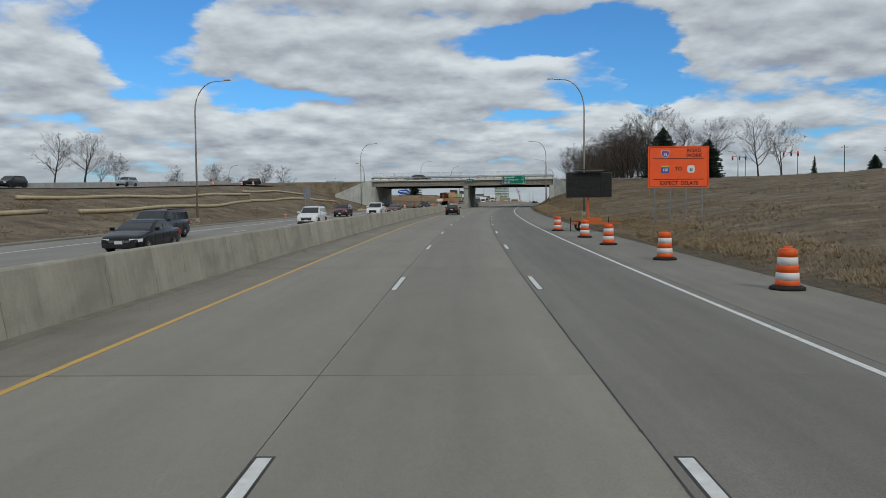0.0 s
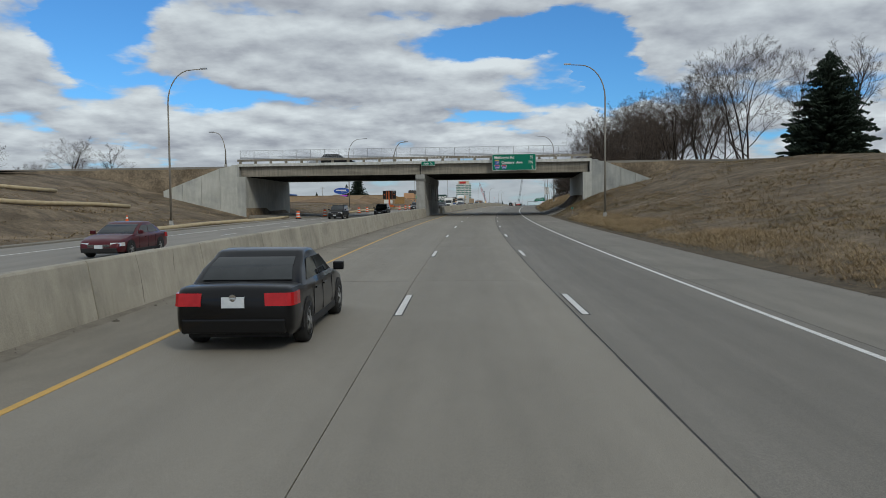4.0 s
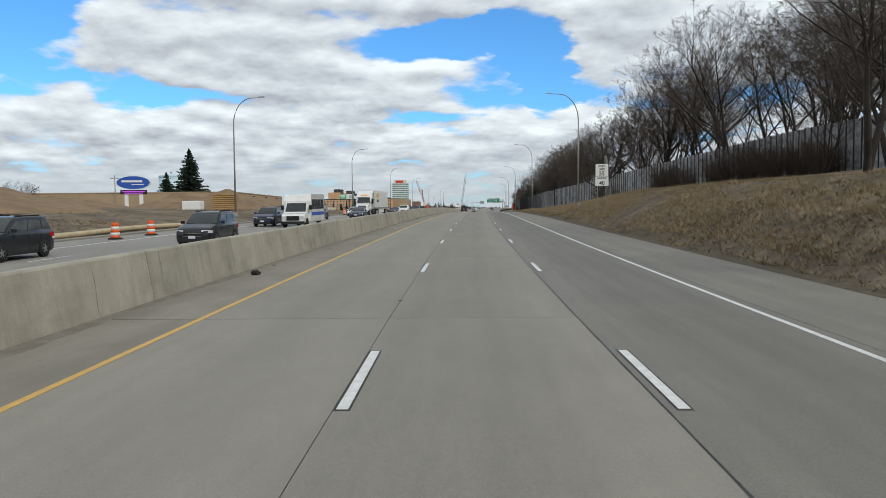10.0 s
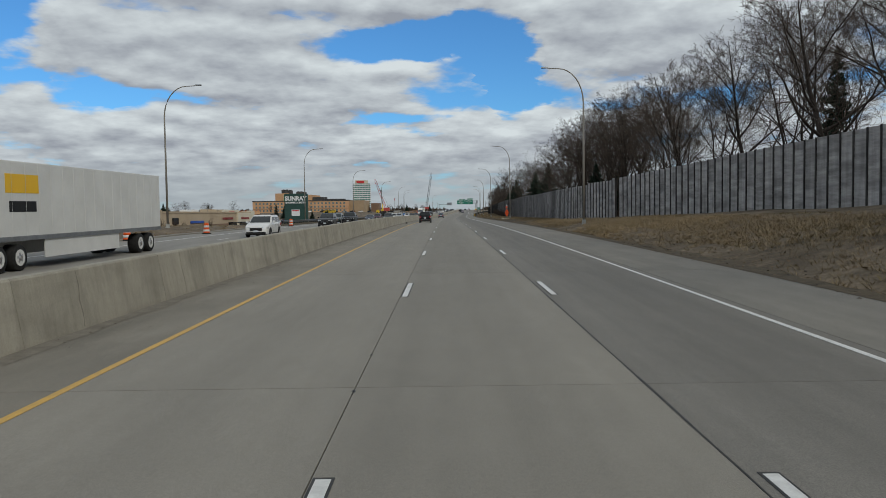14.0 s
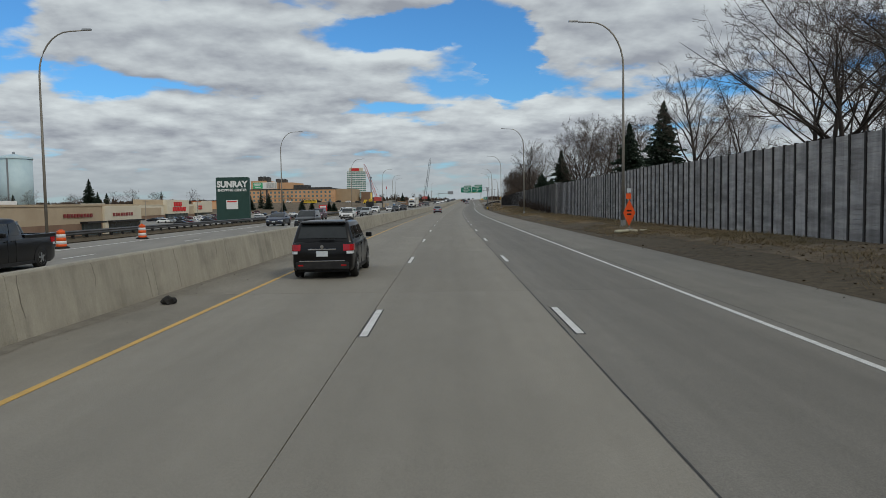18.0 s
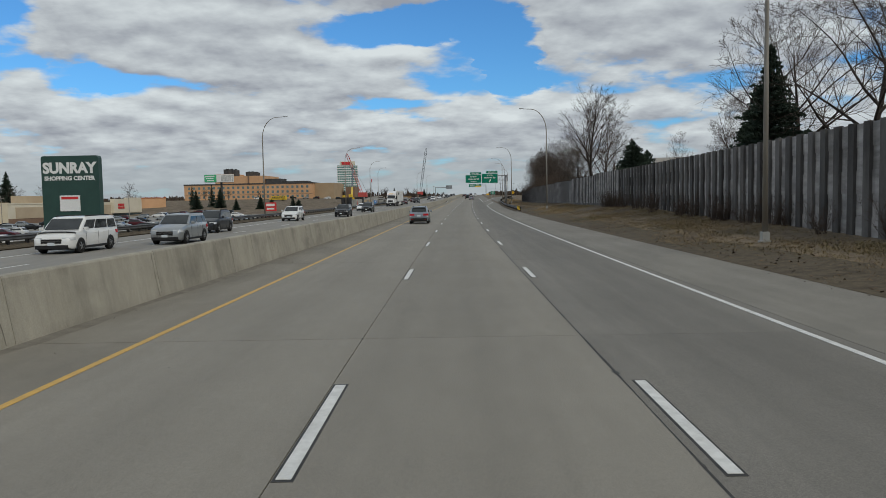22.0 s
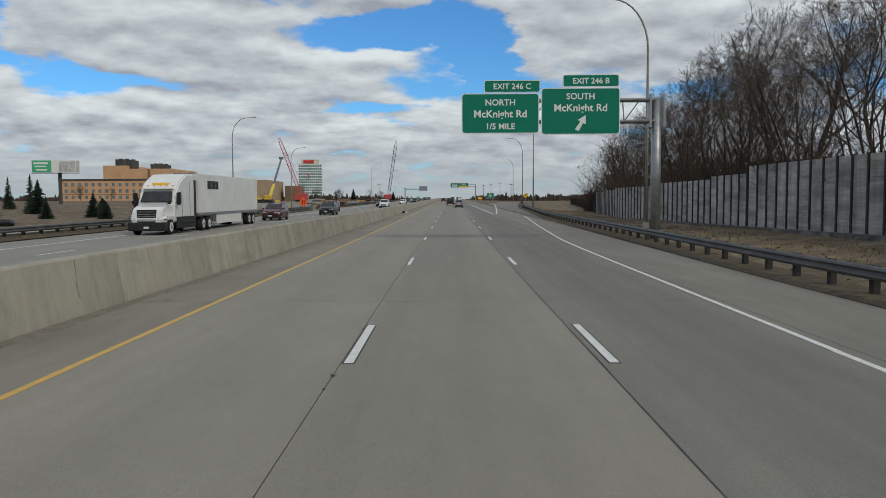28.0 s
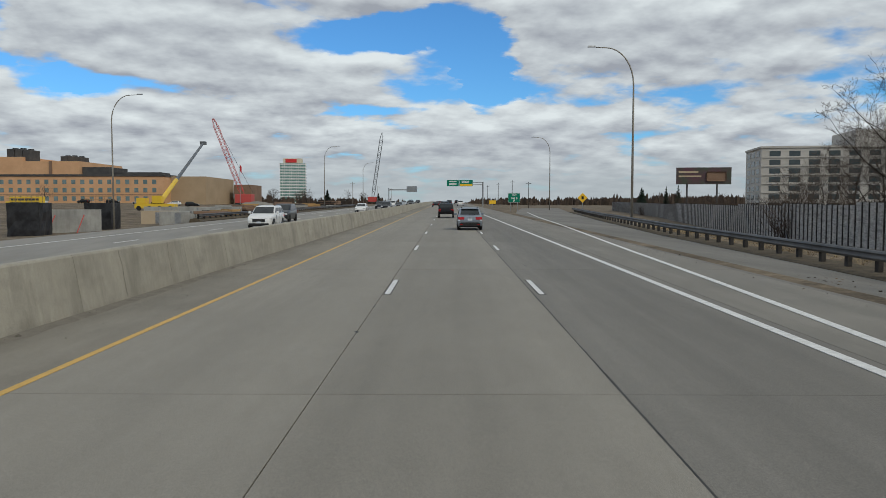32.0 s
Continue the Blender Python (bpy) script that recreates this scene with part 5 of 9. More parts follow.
# sign back on the far bank and small ones
sb = panel_sign("road_sign", place(128.2, -31.4, 2.31) @ pose(1.2, 0, 0, 0, 0, 180), 1.2, 2.35, M_SIGNW, M_BLACK, "grey back of a tall sign on steel posts", radius=0.05)
for x in (0.3, 0.9):
    sign_post(sb, x, -1.9, 2.3)
for s, l in ((112, 24.5),):
    bx = panel_sign("small_sign", on_ground(s, l, 1.9), 0.6, 0.75, M_SIGNW, M_BLACK, "small white sign on a post", radius=0.04)
    sign_post(bx, 0.3, -1.95, 0.7)
mk = panel_sign("mile_marker", on_ground(183, 10.4, 0.75), 0.26, 0.2, M_GREEN, M_SIGNW, "small green marker on a steel post", radius=0.02, edge=0.012)
sign_post(mk, 0.13, -0.8, 0.1, 0.02, 0.06)

# signs on the bridge face
YB = -(BS1 - BS0) / 2 - 0.95
gsn = panel_sign("guide_sign", bm_ @ Matrix.Translation((1.2, YB, 5.9)), 5.85, 2.18, M_GREEN, M_SIGNW, "green guide sign hung on the bridge girder", radius=0.2, edge=0.05)
lettering("McKnight Rd", 0.5, M_SIGNW, gsn, 0.3, 1.56, -0.01, 1.02)
lettering("Century  Ave", 0.5, M_SIGNW, gsn, 1.25, 0.90, -0.01, 1.02)
lettering("½", 0.52, M_SIGNW, gsn, 5.5, 1.56, -0.01, 1.0, "RIGHT")
lettering("1¼", 0.52, M_SIGNW, gsn, 5.5, 0.90, -0.01, 1.0, "RIGHT")
lettering("2", 0.5, M_SIGNW, gsn, 5.5, 0.22, -0.01, 1.0, "RIGHT")
shield(gsn, 0.68, 1.10, 0.6, "120", "square")
shield(gsn, 0.68, 0.45, 0.64, "694")
shield(gsn, 1.60, 0.45, 0.64, "494")
for x in (0.8, 2.3, 3.8, 5.2):
    part("hanger", boxes((x - 0.05, x + 0.05, 0.04, 0.62, 0.1, 2.0)), M_GALV, gsn)
rs = panel_sign("street_name_sign", bm_ @ Matrix.Translation((-8.35, YB + 0.35, 6.72)), 1.85, 0.58, M_GREEN, M_SIGNW, "green street name sign on the bridge", radius=0.05, edge=0.02)
lettering("Ruth  St", 0.36, M_SIGNW, rs, 0.925, 0.16, -0.01, 1.0, "CENTER")

# exit gantry
gan = empty("sign_gantry", place(717.5, 0, 0), "steel cantilever gantry carrying two green exit signs", "sign gantry")
part("mast", tube(bmesh.new(), [(10.3, 0.75, -0.3), (10.3, 0.75, 7.4)], [0.27, 0.24], 14), M_GALV, gan, smooth=True)
part("base_plate", boxes((9.8, 10.8, 0.25, 1.25, -0.1, 0.1)), M_PIER, gan)
for z in (6.2, 7.3):
    part("chord", tube(bmesh.new(), [(0.4, 0.6, z), (10.4, 0.6, z)], 0.085, 8), M_GALV, gan, smooth=True)
    part("chord", tube(bmesh.new(), [(0.4, 1.0, z), (10.4, 1.0, z)], 0.085, 8), M_GALV, gan, smooth=True)
for i in range(7):
    x = 0.6 + i * 1.6
    part("brace", tube(bmesh.new(), [(x, 0.6, 6.2), (x + (0.8 if i < 6 else 0), 0.6, 7.3)], 0.035, 6), M_GALV, gan)
    part("brace", tube(bmesh.new(), [(x, 0.6, 6.2), (x, 1.0, 7.3)], 0.035, 6), M_GALV, gan)
for x in (9.95, 10.65):
    part("end_post", boxes((x - 0.06, x + 0.06, 0.5, 1.1, 5.9, 7.6)), M_GALV, gan)
ex1 = panel_sign("exit_sign", place(717.5, 0.2, 5.55), 3.95, 2.03, M_GREEN, M_SIGNW, "green exit sign for the north road", radius=0.16, edge=0.045)
for txt, z, sz in (("NORTH", 1.42, 0.44), ("McKnight Rd", 0.82, 0.52), ("1/5 MILE", 0.22, 0.42)):
    lettering(txt, sz, M_SIGNW, ex1, 1.97, z, -0.01, 1.0, "CENTER")
ex2 = panel_sign("exit_sign", place(717.5, 4.25, 5.48), 4.0, 2.36, M_GREEN, M_SIGNW, "green exit sign with a white arrow", radius=0.16, edge=0.045)
for txt, z, sz in (("SOUTH", 1.78, 0.44), ("McKnight Rd", 1.18, 0.52)):
    lettering(txt, sz, M_SIGNW, ex2, 2.0, z, -0.01, 1.0, "CENTER")
bm = bmesh.new()
plate(bm, [(1.72, 0.26), (1.92, 0.18), (2.12, 0.58), (2.26, 0.52), (2.26, 0.98), (1.86, 0.74), (1.99, 0.67)], -0.013, -0.008)
part("arrow", bm, M_SIGNW, ex2)
for parent, x, txt, z in ((ex1, 1.15, "EXIT 246 C", 2.07), (ex2, 1.1, "EXIT 246 B", 2.40)):
    bm = bmesh.new()
    plate(bm, round_rect(2.85, 0.62, 0.1, x + 1.42, z + 0.31), -0.004, 0.04)
    part("tab_border", bm, M_SIGNW, parent)
    bm = bmesh.new()
    plate(bm, round_rect(2.78, 0.55, 0.08, x + 1.42, z + 0.31), -0.008, -0.004)
    part("exit_tab", bm, M_GREEN, parent)
    lettering(txt, 0.40, M_SIGNW, parent, x + 1.42, z + 0.17, -0.012, 1.0, "CENTER")

# far gantry
fg = empty("sign_gantry", place(1000, 0, 0), "distant steel gantry with green and yellow signs", "sign gantry")
part("mast", tube(bmesh.new(), [(10.0, 0.6, -0.3), (10.0, 0.6, 7.2)], 0.22, 10), M_GALV, fg)
part("chord", boxes((-0.5, 10.1, 0.5, 0.7, 6.3, 6.5), (-0.5, 10.1, 0.5, 0.7, 7.0, 7.2)), M_GALV, fg)
fs1 = panel_sign("exit_sign", place(1000, -0.7, 5.9), 3.6, 1.9, M_GREEN, M_SIGNW, "distant green exit sign with unreadable bars", radius=0.12)
fs2 = panel_sign("exit_sign", place(1000, 3.0, 5.9), 4.0, 1.9, M_GREEN, M_SIGNW, "distant green exit sign with a yellow exit strip", radius=0.12)
part("exit_strip", boxes((0.15, 3.85, -0.014, -0.008, 0.12, 0.7)), M_SIGNY, fs2)
for sg_, z in ((fs1, 1.3), (fs1, 0.8), (fs1, 0.4), (fs2, 1.4), (fs2, 1.0)):
    part("writing_bar", boxes((0.7, 2.9, -0.014, -0.008, z, z + 0.2)), M_SIGNW, sg_)
og = empty("sign_gantry", place(1135, -27, 0), "distant gantry with grey sign backs over the oncoming lanes", "sign gantry")
part("mast", tube(bmesh.new(), [(-1.5, 0, -0.3), (-1.5, 0, 7.4)], 0.22, 8), M_GALV, og)
part("chord", boxes((-1.5, 12.0, -0.1, 0.1, 6.4, 6.9)), M_GALV, og)
part("sign_back", boxes((7.0, 12.0, -0.25, -0.1, 5.6, 8.4)), M_GALV, og)
# gore signs
eg = panel_sign("exit_gore_sign", place(920, 11.0, 1.55), 2.3, 1.75, M_GREEN, M_SIGNW, "green exit sign with an arrow at the gore", radius=0.12, edge=0.04)
lettering("EXIT", 0.45, M_SIGNW, eg, 1.15, 1.25, -0.01, 1.0, "CENTER")
lettering("246 B", 0.55, M_SIGNW, eg, 1.15, 0.62, -0.01, 1.0, "CENTER")
bm = bmesh.new()
plate(bm, [(0.9, 0.2), (1.05, 0.14), (1.2, 0.36), (1.32, 0.3), (1.3, 0.55), (1.02, 0.46), (1.1, 0.4)], -0.013, -0.008)
part("arrow", bm, M_SIGNW, eg)
for x in (0.5, 1.8):
    sign_post(eg, x, -1.7, 1.7, 0.05)
for s, l, z, sz in ((900, 21.5, 1.6, 1.15),):
    dm = empty("warning_sign", place(s, l, z), "yellow diamond warning sign on a post", "road sign")
    bm = bmesh.new()
    plate(bm, [(0, 0), (sz * 0.7, sz * 0.7), (0, sz * 1.4), (-sz * 0.7, sz * 0.7)], -0.02, 0.02)
    part("panel", bm, M_SIGNY, dm)
    part("symbol", boxes((-0.18, 0.18, -0.026, -0.02, 0.55, 1.05), bevel=0.05), M_BLACK, dm)
    sign_post(dm, 0, -2.2 - z, 1.4, 0.04, 0.06)
gm = panel_sign("small_sign", place(955, 9.4, 1.0), 1.6, 0.9, M_SIGNY, M_BLACK, "yellow gore marker sign", radius=0.05)
sign_post(gm, 0.8, -1.2, 0.8)

# folded orange diamond sign on its stand, with sandbags
os2 = empty("roll_up_sign", on_ground(479.6, 10.9), "orange fabric work sign seen almost edge-on, on a spring stand", "road sign")
bm = bmesh.new()
plate(bm, [(0, 0.40), (0.40, 1.22), (0.02, 2.05), (-0.36, 1.22)], -0.01, 0.01)
part("panel", bm, M_ORANGE, os2)
part("writing_bar", boxes((-0.14, 0.16, -0.018, -0.012, 1.30, 1.40), (-0.12, 0.14, -0.018, -0.012, 1.08, 1.18)), M_BLACK, os2)
part("flag", boxes((-0.18, 0.14, -0.012, 0.012, 2.08, 2.42), bevel=0.006), M_ORANGE, os2, "small orange flag")
part("top_board", boxes((-0.13, 0.13, -0.012, 0.012, 2.48, 2.74), bevel=0.006), M_PLATE, os2)
part("mast", tube(bmesh.new(), [(0.02, 0.03, 0.1), (0.02, 0.03, 2.7)], 0.02, 6), M_GALV, os2)
for a in (30, 120, 210, 300):
    part("leg", tube(bmesh.new(), [(0, 0, 0.3), (0.8 * math.cos(radians(a)), 0.8 * math.sin(radians(a)), 0.03)], 0.018, 5), M_GALV, os2)
M_BAG = mat("pale_sandbag", (0.58, 0.55, 0.40), (0.48, 0.45, 0.32), 5.0, 0.9, bump=0.5, bscale=10)
for i, (dx, dy) in enumerate(((-0.7, -0.3), (-0.25, 0.2), (0.3, -0.2), (0.9, 0.1), (0.1, 0.55))):
    bm = bmesh.new()
    bmesh.ops.create_icosphere(bm, subdivisions=2, radius=0.3)
    for v in bm.verts:
        v.co = Vector((v.co.x * 1.2, v.co.y * 0.8, v.co.z * 0.38)) * (1 + 0.15 * noise.noise(v.co * 3 + Vector((i, 0, 0))))
    ob = bm_object("sandbag", bm, M_BAG, True)
    ob.matrix_basis = on_ground(479.4, 10.9) @ pose(dx, dy, 0.09, 0, 0, 47 * i)
    tagged(ob, "pale limp sandbag on the verge", "sandbag", "sandbags by the work sign")

# ---- traffic drums ----
drum = empty("traffic_drum", place(18.5, 7.8, 0), "orange and white striped plastic traffic drum on a rubber base", "traffic drum", "drums along the road")


def lathe(rows, sides=18, caps=True):
    bm = bmesh.new()
    return tube(bm, [(0, 0, z) for z, r in rows], [r for z, r in rows], sides, caps)


for i in range(5):
    z0, z1 = 0.05 + i * 0.185, 0.05 + (i + 1) * 0.185
    r0, r1 = 0.29 - 0.016 * i, 0.282 - 0.016 * i
    part("band", lathe([(z0, r0), (z1 - 0.012, r1), (z1, r1 - 0.012)]), M_DRUM if i % 2 == 0 else M_SIGNW, drum, "white reflective band" if i % 2 else "orange band", smooth=True)
part("rubber_base", lathe([(0, 0.42), (0.06, 0.42), (0.1, 0.34), (0.11, 0.28)]), M_RUBBER, drum, "black rubber base ring", smooth=True)
part("lid", lathe([(0.975, 0.21), (0.99, 0.19), (1.0, 0.1)]), M_DRUM, drum, smooth=True)
part("handle", boxes((-0.1, 0.1, -0.02, 0.02, 0.99, 1.05), bevel=0.01), M_DRUM, drum)
dr = random.Random(8)
for s, l in ((27.5, 7.2), (36.4, 6.8), (43.4, 6.7), (52.2, 6.1),
             (191.2, -24.0), (204, -23.6), (217.2, -23.6), (229, -23.7), (238.6, -24.2), (248, -24.0), (264.2, -22.2), (271, -22.0), (276.4, -21.9), (284.5, -22.2), (289.8, -22.3), (302, -22.4), (317.5, -22.4), (329.1, -24.0), (342.8, -24.2), (358, -24.1), (374.5, -24.2), (390.5, -24.2), (405, -23.0), (440, -22.4), (474.3, -21.9), (485.5, -22.0)):
    copy_thing(drum, place(s, l, 0.005, dr.uniform(0, 90)))

# ---- message boards on trailers ----


def message_board(m, label, w=3.15, h=1.72, z0=2.3, back=False, lit=False):
    vb = empty("message_board", m, label, "message board")
    part("cabinet", boxes((-w / 2, w / 2, -0.12, 0.12, z0, z0 + h), bevel=0.02), M_VMS, vb, "dark louvred display cabinet")
    for i in range(4):
        for j in range(3):
            x0, zz = -w / 2 + 0.04 + i * (w - 0.08) / 4, z0 + 0.04 + j * (h - 0.08) / 3
            part("display_module", boxes((x0 + 0.015, x0 + (w - 0.08) / 4 - 0.015, -0.15, -0.12, zz + 0.02, zz + (h - 0.08) / 3 - 0.02), bevel=0.006), M_BLACK, vb)
    bm = boxes((-0.8, 1.0, -0.6, 0.6, z0 + h + 0.12, z0 + h + 0.17))
    part("solar_panel", bm, M_GLASS, vb, "flat solar panel")
    part("mast", boxes((-0.08, 0.08, 0.13, 0.29, 0.5, z0 + h), bevel=0.01), M_ORPAINT, vb, "orange steel mast")
    part("chassis", boxes((-1.25, 1.25, -0.45, -0.35, 0.46, 0.58), (-1.25, 1.25, 0.35, 0.45, 0.46, 0.58), (-1.25, -1.15, -0.35, 0.35, 0.46, 0.58), (1.15, 1.25, -0.35, 0.35, 0.46, 0.58), bevel=0.012), M_ORPAINT, vb, "orange trailer frame")
    part("battery_box", boxes((-0.2, 0.85, -0.3, 0.3, 0.58, 0.9), bevel=0.02), M_ORPAINT, vb, "orange battery box")
    part("mudguard", boxes((-0.95, -0.15, -0.62, -0.4, 0.72, 0.78), bevel=0.01), M_ORPAINT, vb)
    part("drawbar", boxes((1.2, 2.2, -0.05, 0.05, 0.47, 0.57)), M_ORPAINT, vb)
    for x in (-1.3, 1.3):
        part("jack", tube(bmesh.new(), [(x, -0.3, 0.0), (x, -0.3, 0.95)], 0.035, 6), M_BLACK, vb)
    for y in (-0.52, 0.52):
        t = lathe([(-0.1, 0.2), (-0.1, 0.3), (-0.06, 0.33), (0.06, 0.33), (0.1, 0.3), (0.1, 0.2)])
        for v in t.verts:
            v.co = Vector((v.co.x - 0.55, v.co.z + y, v.co.y + 0.33))
        wh = part("wheel", t, M_TYRE, vb, "small black trailer wheel", smooth=True)
        part("rim", tube(bmesh.new(), [(-0.55, y - 0.11, 0.33), (-0.55, y + 0.11, 0.33)], 0.19, 14), M_SIGNW, wh, "pale steel rim")
    return vb


message_board(place(52.0, 8.2, 0.0, 4), "dark message board, switched off, on an orange trailer")
mb2 = message_board(place(268, -25.2, 0.3, -6), "back of a dark message board on an orange trailer", 3.2, 1.9, 2.3)
for x in (-1.4, 1.0):
    bm = bmesh.new()
    plate(bm, [(x, 3.3), (x + 0.2, 3.15), (x + 0.4, 3.3), (x + 0.2, 3.45)], -0.165, -0.152)
    part("warning_mark", bm, M_ORPAINT, mb2, "small orange diamond mark")
for x in (-0.72, -0.28, 0.62):
    part("frame_bar", boxes((x, x + 0.1, -0.22, -0.15, 2.2, 4.2), bevel=0.01), M_ORPAINT, mb2, "orange back frame bar")
part("lift_mast", boxes((-0.14, 0.06, -0.36, -0.2, 0.7, 4.1), bevel=0.01), M_ORPAINT, mb2, "orange lifting mast")
part("writing_bar", boxes((0.85, 1.4, -0.165, -0.152, 3.85, 3.96)), M_SIGNW, mb2)

# ---- trees ----


def branch_mesh(name, segs, material, sides):
    verts, faces = [], []
    for (a, b, ra, rb) in segs:
        d = b - a
        n = d.length
        if n < 1e-4:
            continue
        d = d / n
        u = d.cross(Vector((0.3, 0.2, 0.93)))
        if u.length < 1e-3:
            u = Vector((1, 0, 0))
        u.normalize()
        w = d.cross(u)
        k0 = len(verts)
        for p, r in ((a, ra), (b + d * r_ext(rb), rb)):
            for k in range(sides):
                an = 2 * math.pi * k / sides
                verts.append(p + (u * math.cos(an) + w * math.sin(an)) * r)
        for k in range(sides):
            faces.append((k0 + k, k0 + (k + 1) % sides, k0 + sides + (k + 1) % sides, k0 + sides + k))
    return mesh_object(name, verts, faces, material, smooth=sides > 4)


def r_ext(r):
    return r * 0.4


def bend(g, amount):
    return Vector((g.gauss(0, amount), g.gauss(0, amount), g.gauss(0, amount * 0.6)))


def grow(seed, height, width=0.62, trunk=0.22, stems=1, bare=0.25, rise=0.75, limbs=15, crook=0.10, lean=(0, 0), fine=1.0):
    """Segments of a leafless tree whose twigs fill an oval crown: (coarse, fine). width: the crown's breadth, rise: how steeply its limbs climb."""
    g = random.Random(seed)
    coarse, thin = [], []
    mid, half = height * (1 + bare) / 2, height * (1 - bare) / 2
    wide = height * width / 2
    tilt = Vector((lean[0], lean[1], 0))

    def room(p, d):
        """How far a branch may reach from p along d inside the crown."""
        q = p - tilt * p.z
        for k in range(1, 14):
            w = q + d * (k * 0.07 * height)
            if (w.x ** 2 + w.y ** 2) / wide ** 2 + ((w.z - mid) / half) ** 2 > 1:
                return (k - 0.5) * 0.07 * height
        return height * 0.4

    def path(p, d, length, r, n, wander, up, lev):
        pts, r0 = [(p, d, r)], r
        for i in range(n):
            d = (d + bend(g, wander) + Vector((0, 0, up))).normalized()
            q = p + d * (length / n)
            r2 = max(r0 * (1 - 0.9 * (i + 1) / n), min(r0, 0.005))
            (coarse if lev < 2 else thin).append((p, q, r, r2))
            p, r = q, r2
            pts.append((p, d, r))
        return pts

    def along(pts, f):
        x = f * (len(pts) - 1)
        i = min(int(x), len(pts) - 2)
        (p, d, r), (p2, _, r2) = pts[i], pts[i + 1]
        return p + (p2 - p) * (x - i), d, r + (r2 - r) * (x - i)

    def off(d, angle):
        side = Vector((g.gauss(0, 1), g.gauss(0, 1), g.gauss(0, 0.6)))
        side = (side - d * side.dot(d)).normalized()
        return (d * math.cos(angle) + side * math.sin(angle)).normalized()

    def spread(pts, lev, reach, r0):
        """Side branches along a branch, down to the twigs."""
        count = {2: 7, 3: 6, 4: 5}[lev]
        for i in range(int(count * fine * g.uniform(0.8, 1.3))):
            f = (i + g.uniform(0.2, 0.9)) / count * 0.85 + 0.15
            p, d, r = along(pts, min(f, 1.0))
            nd = off(d, g.uniform(0.45, 0.95))
            ln = min(reach * g.uniform(0.42, 0.68) * (1.1 - 0.45 * f), room(p, nd) + 0.25)
            if ln < 0.12:
                continue
            rr = max(min(r * 0.62, r0 * 0.6), 0.0065)
            sub = path(p, nd, ln, rr, 3 if lev < 4 else 2, crook * 1.5, 0.05, lev)
            if lev < 4:
                spread(sub, lev + 1, ln, rr)

    for k in range(stems):
        a = 6.283 * (k + g.random() * 0.5) / stems
        d0 = Vector((lean[0] + (0.28 * math.cos(a) if stems > 1 else 0), lean[1] + (0.28 * math.sin(a) if stems > 1 else 0), 1)).normalized()
        tall = height * (0.93 if stems == 1 else g.uniform(0.75, 0.92))
        stem = path(Vector((0, 0, -0.3)), d0, tall, trunk * (1 if stems == 1 else 0.8), 9, crook * 0.55, 0.03, 0)
        n = int(limbs / (1 if stems == 1 else 0.7 * stems))
        for i in range(n):
            f = bare * 0.9 + (0.97 - bare * 0.9) * (i + g.uniform(0, 0.9)) / n
            p, d, r = along(stem, min(f, 1.0))
            a = i * 2.4 + g.uniform(-0.5, 0.5) + k
            climb = rise * g.uniform(0.75, 1.35) + 0.35 * f
            nd = Vector((math.cos(a), math.sin(a), climb)).normalized()
            ln = room(p, nd) * g.uniform(0.8, 1.08)
            rr = max(min(r * 0.62, 0.012 * ln + 0.02), 0.02)
            limb = path(p, nd, ln, rr, 6, crook, 0.06, 1)
            spread(limb, 2, ln * 0.85, rr)
    return coarse, thin


def bare_tree(seed, height, label, **kw):
    c, f = grow(seed, height, **kw)
    t = empty("bare_tree", Matrix.Translation((0, 0, -500)), label, "tree")
    under(branch_mesh("trunk", c, M_BARK, 6), t)
    under(branch_mesh("crown", f, M_TWIG, 3), t)
    return t


LBL = ("leafless deciduous tree with spreading grey branches", "tall leafless tree with upright forking limbs", "leafless tree with a broad twiggy crown", "dense leafless tree with many fine twigs", "slender young leafless tree")
PROTO = [bare_tree(11, 12, LBL[0], width=0.80, trunk=0.20, rise=0.65, limbs=15, bare=0.20, crook=0.14),
         bare_tree(23, 12, LBL[1], width=0.55, trunk=0.19, rise=1.1, limbs=16, bare=0.26, crook=0.12),
         bare_tree(37, 12, LBL[2], width=0.92, trunk=0.22, rise=0.7, limbs=15, bare=0.2, stems=2, crook=0.16),
         bare_tree(41, 12, LBL[3], width=0.78, trunk=0.13, rise=0.9, limbs=18, bare=0.10, stems=3, crook=0.14, fine=1.12),
         bare_tree(57, 12, LBL[4], width=0.42, trunk=0.11, rise=1.4, limbs=14, bare=0.20),
         bare_tree(62, 12, LBL[1], width=0.70, trunk=0.20, rise=0.9, limbs=16, bare=0.25, stems=2, crook=0.14)]
tg = random.Random(77)


def plant(k, s, l, h, dz=0.0, group="trees beside the road"):
    ob = copy_thing(PROTO[k], on_ground(s, l, dz, tg.uniform(0, 360)) @ Matrix.Diagonal((h / 12 * tg.uniform(0.9, 1.15),) * 2 + (h / 12, 1)))
    # the scale is kept in the pose of the copy
    ob["group"] = group
    return ob


def wall_l(s):
    return float(np.interp(s, [p[0] for p in WALL] + [612, 720, 775, 800, 830], [p[1] for p in WALL] + [17.2, 16.6, 18.2, 22.2, 27.5]))


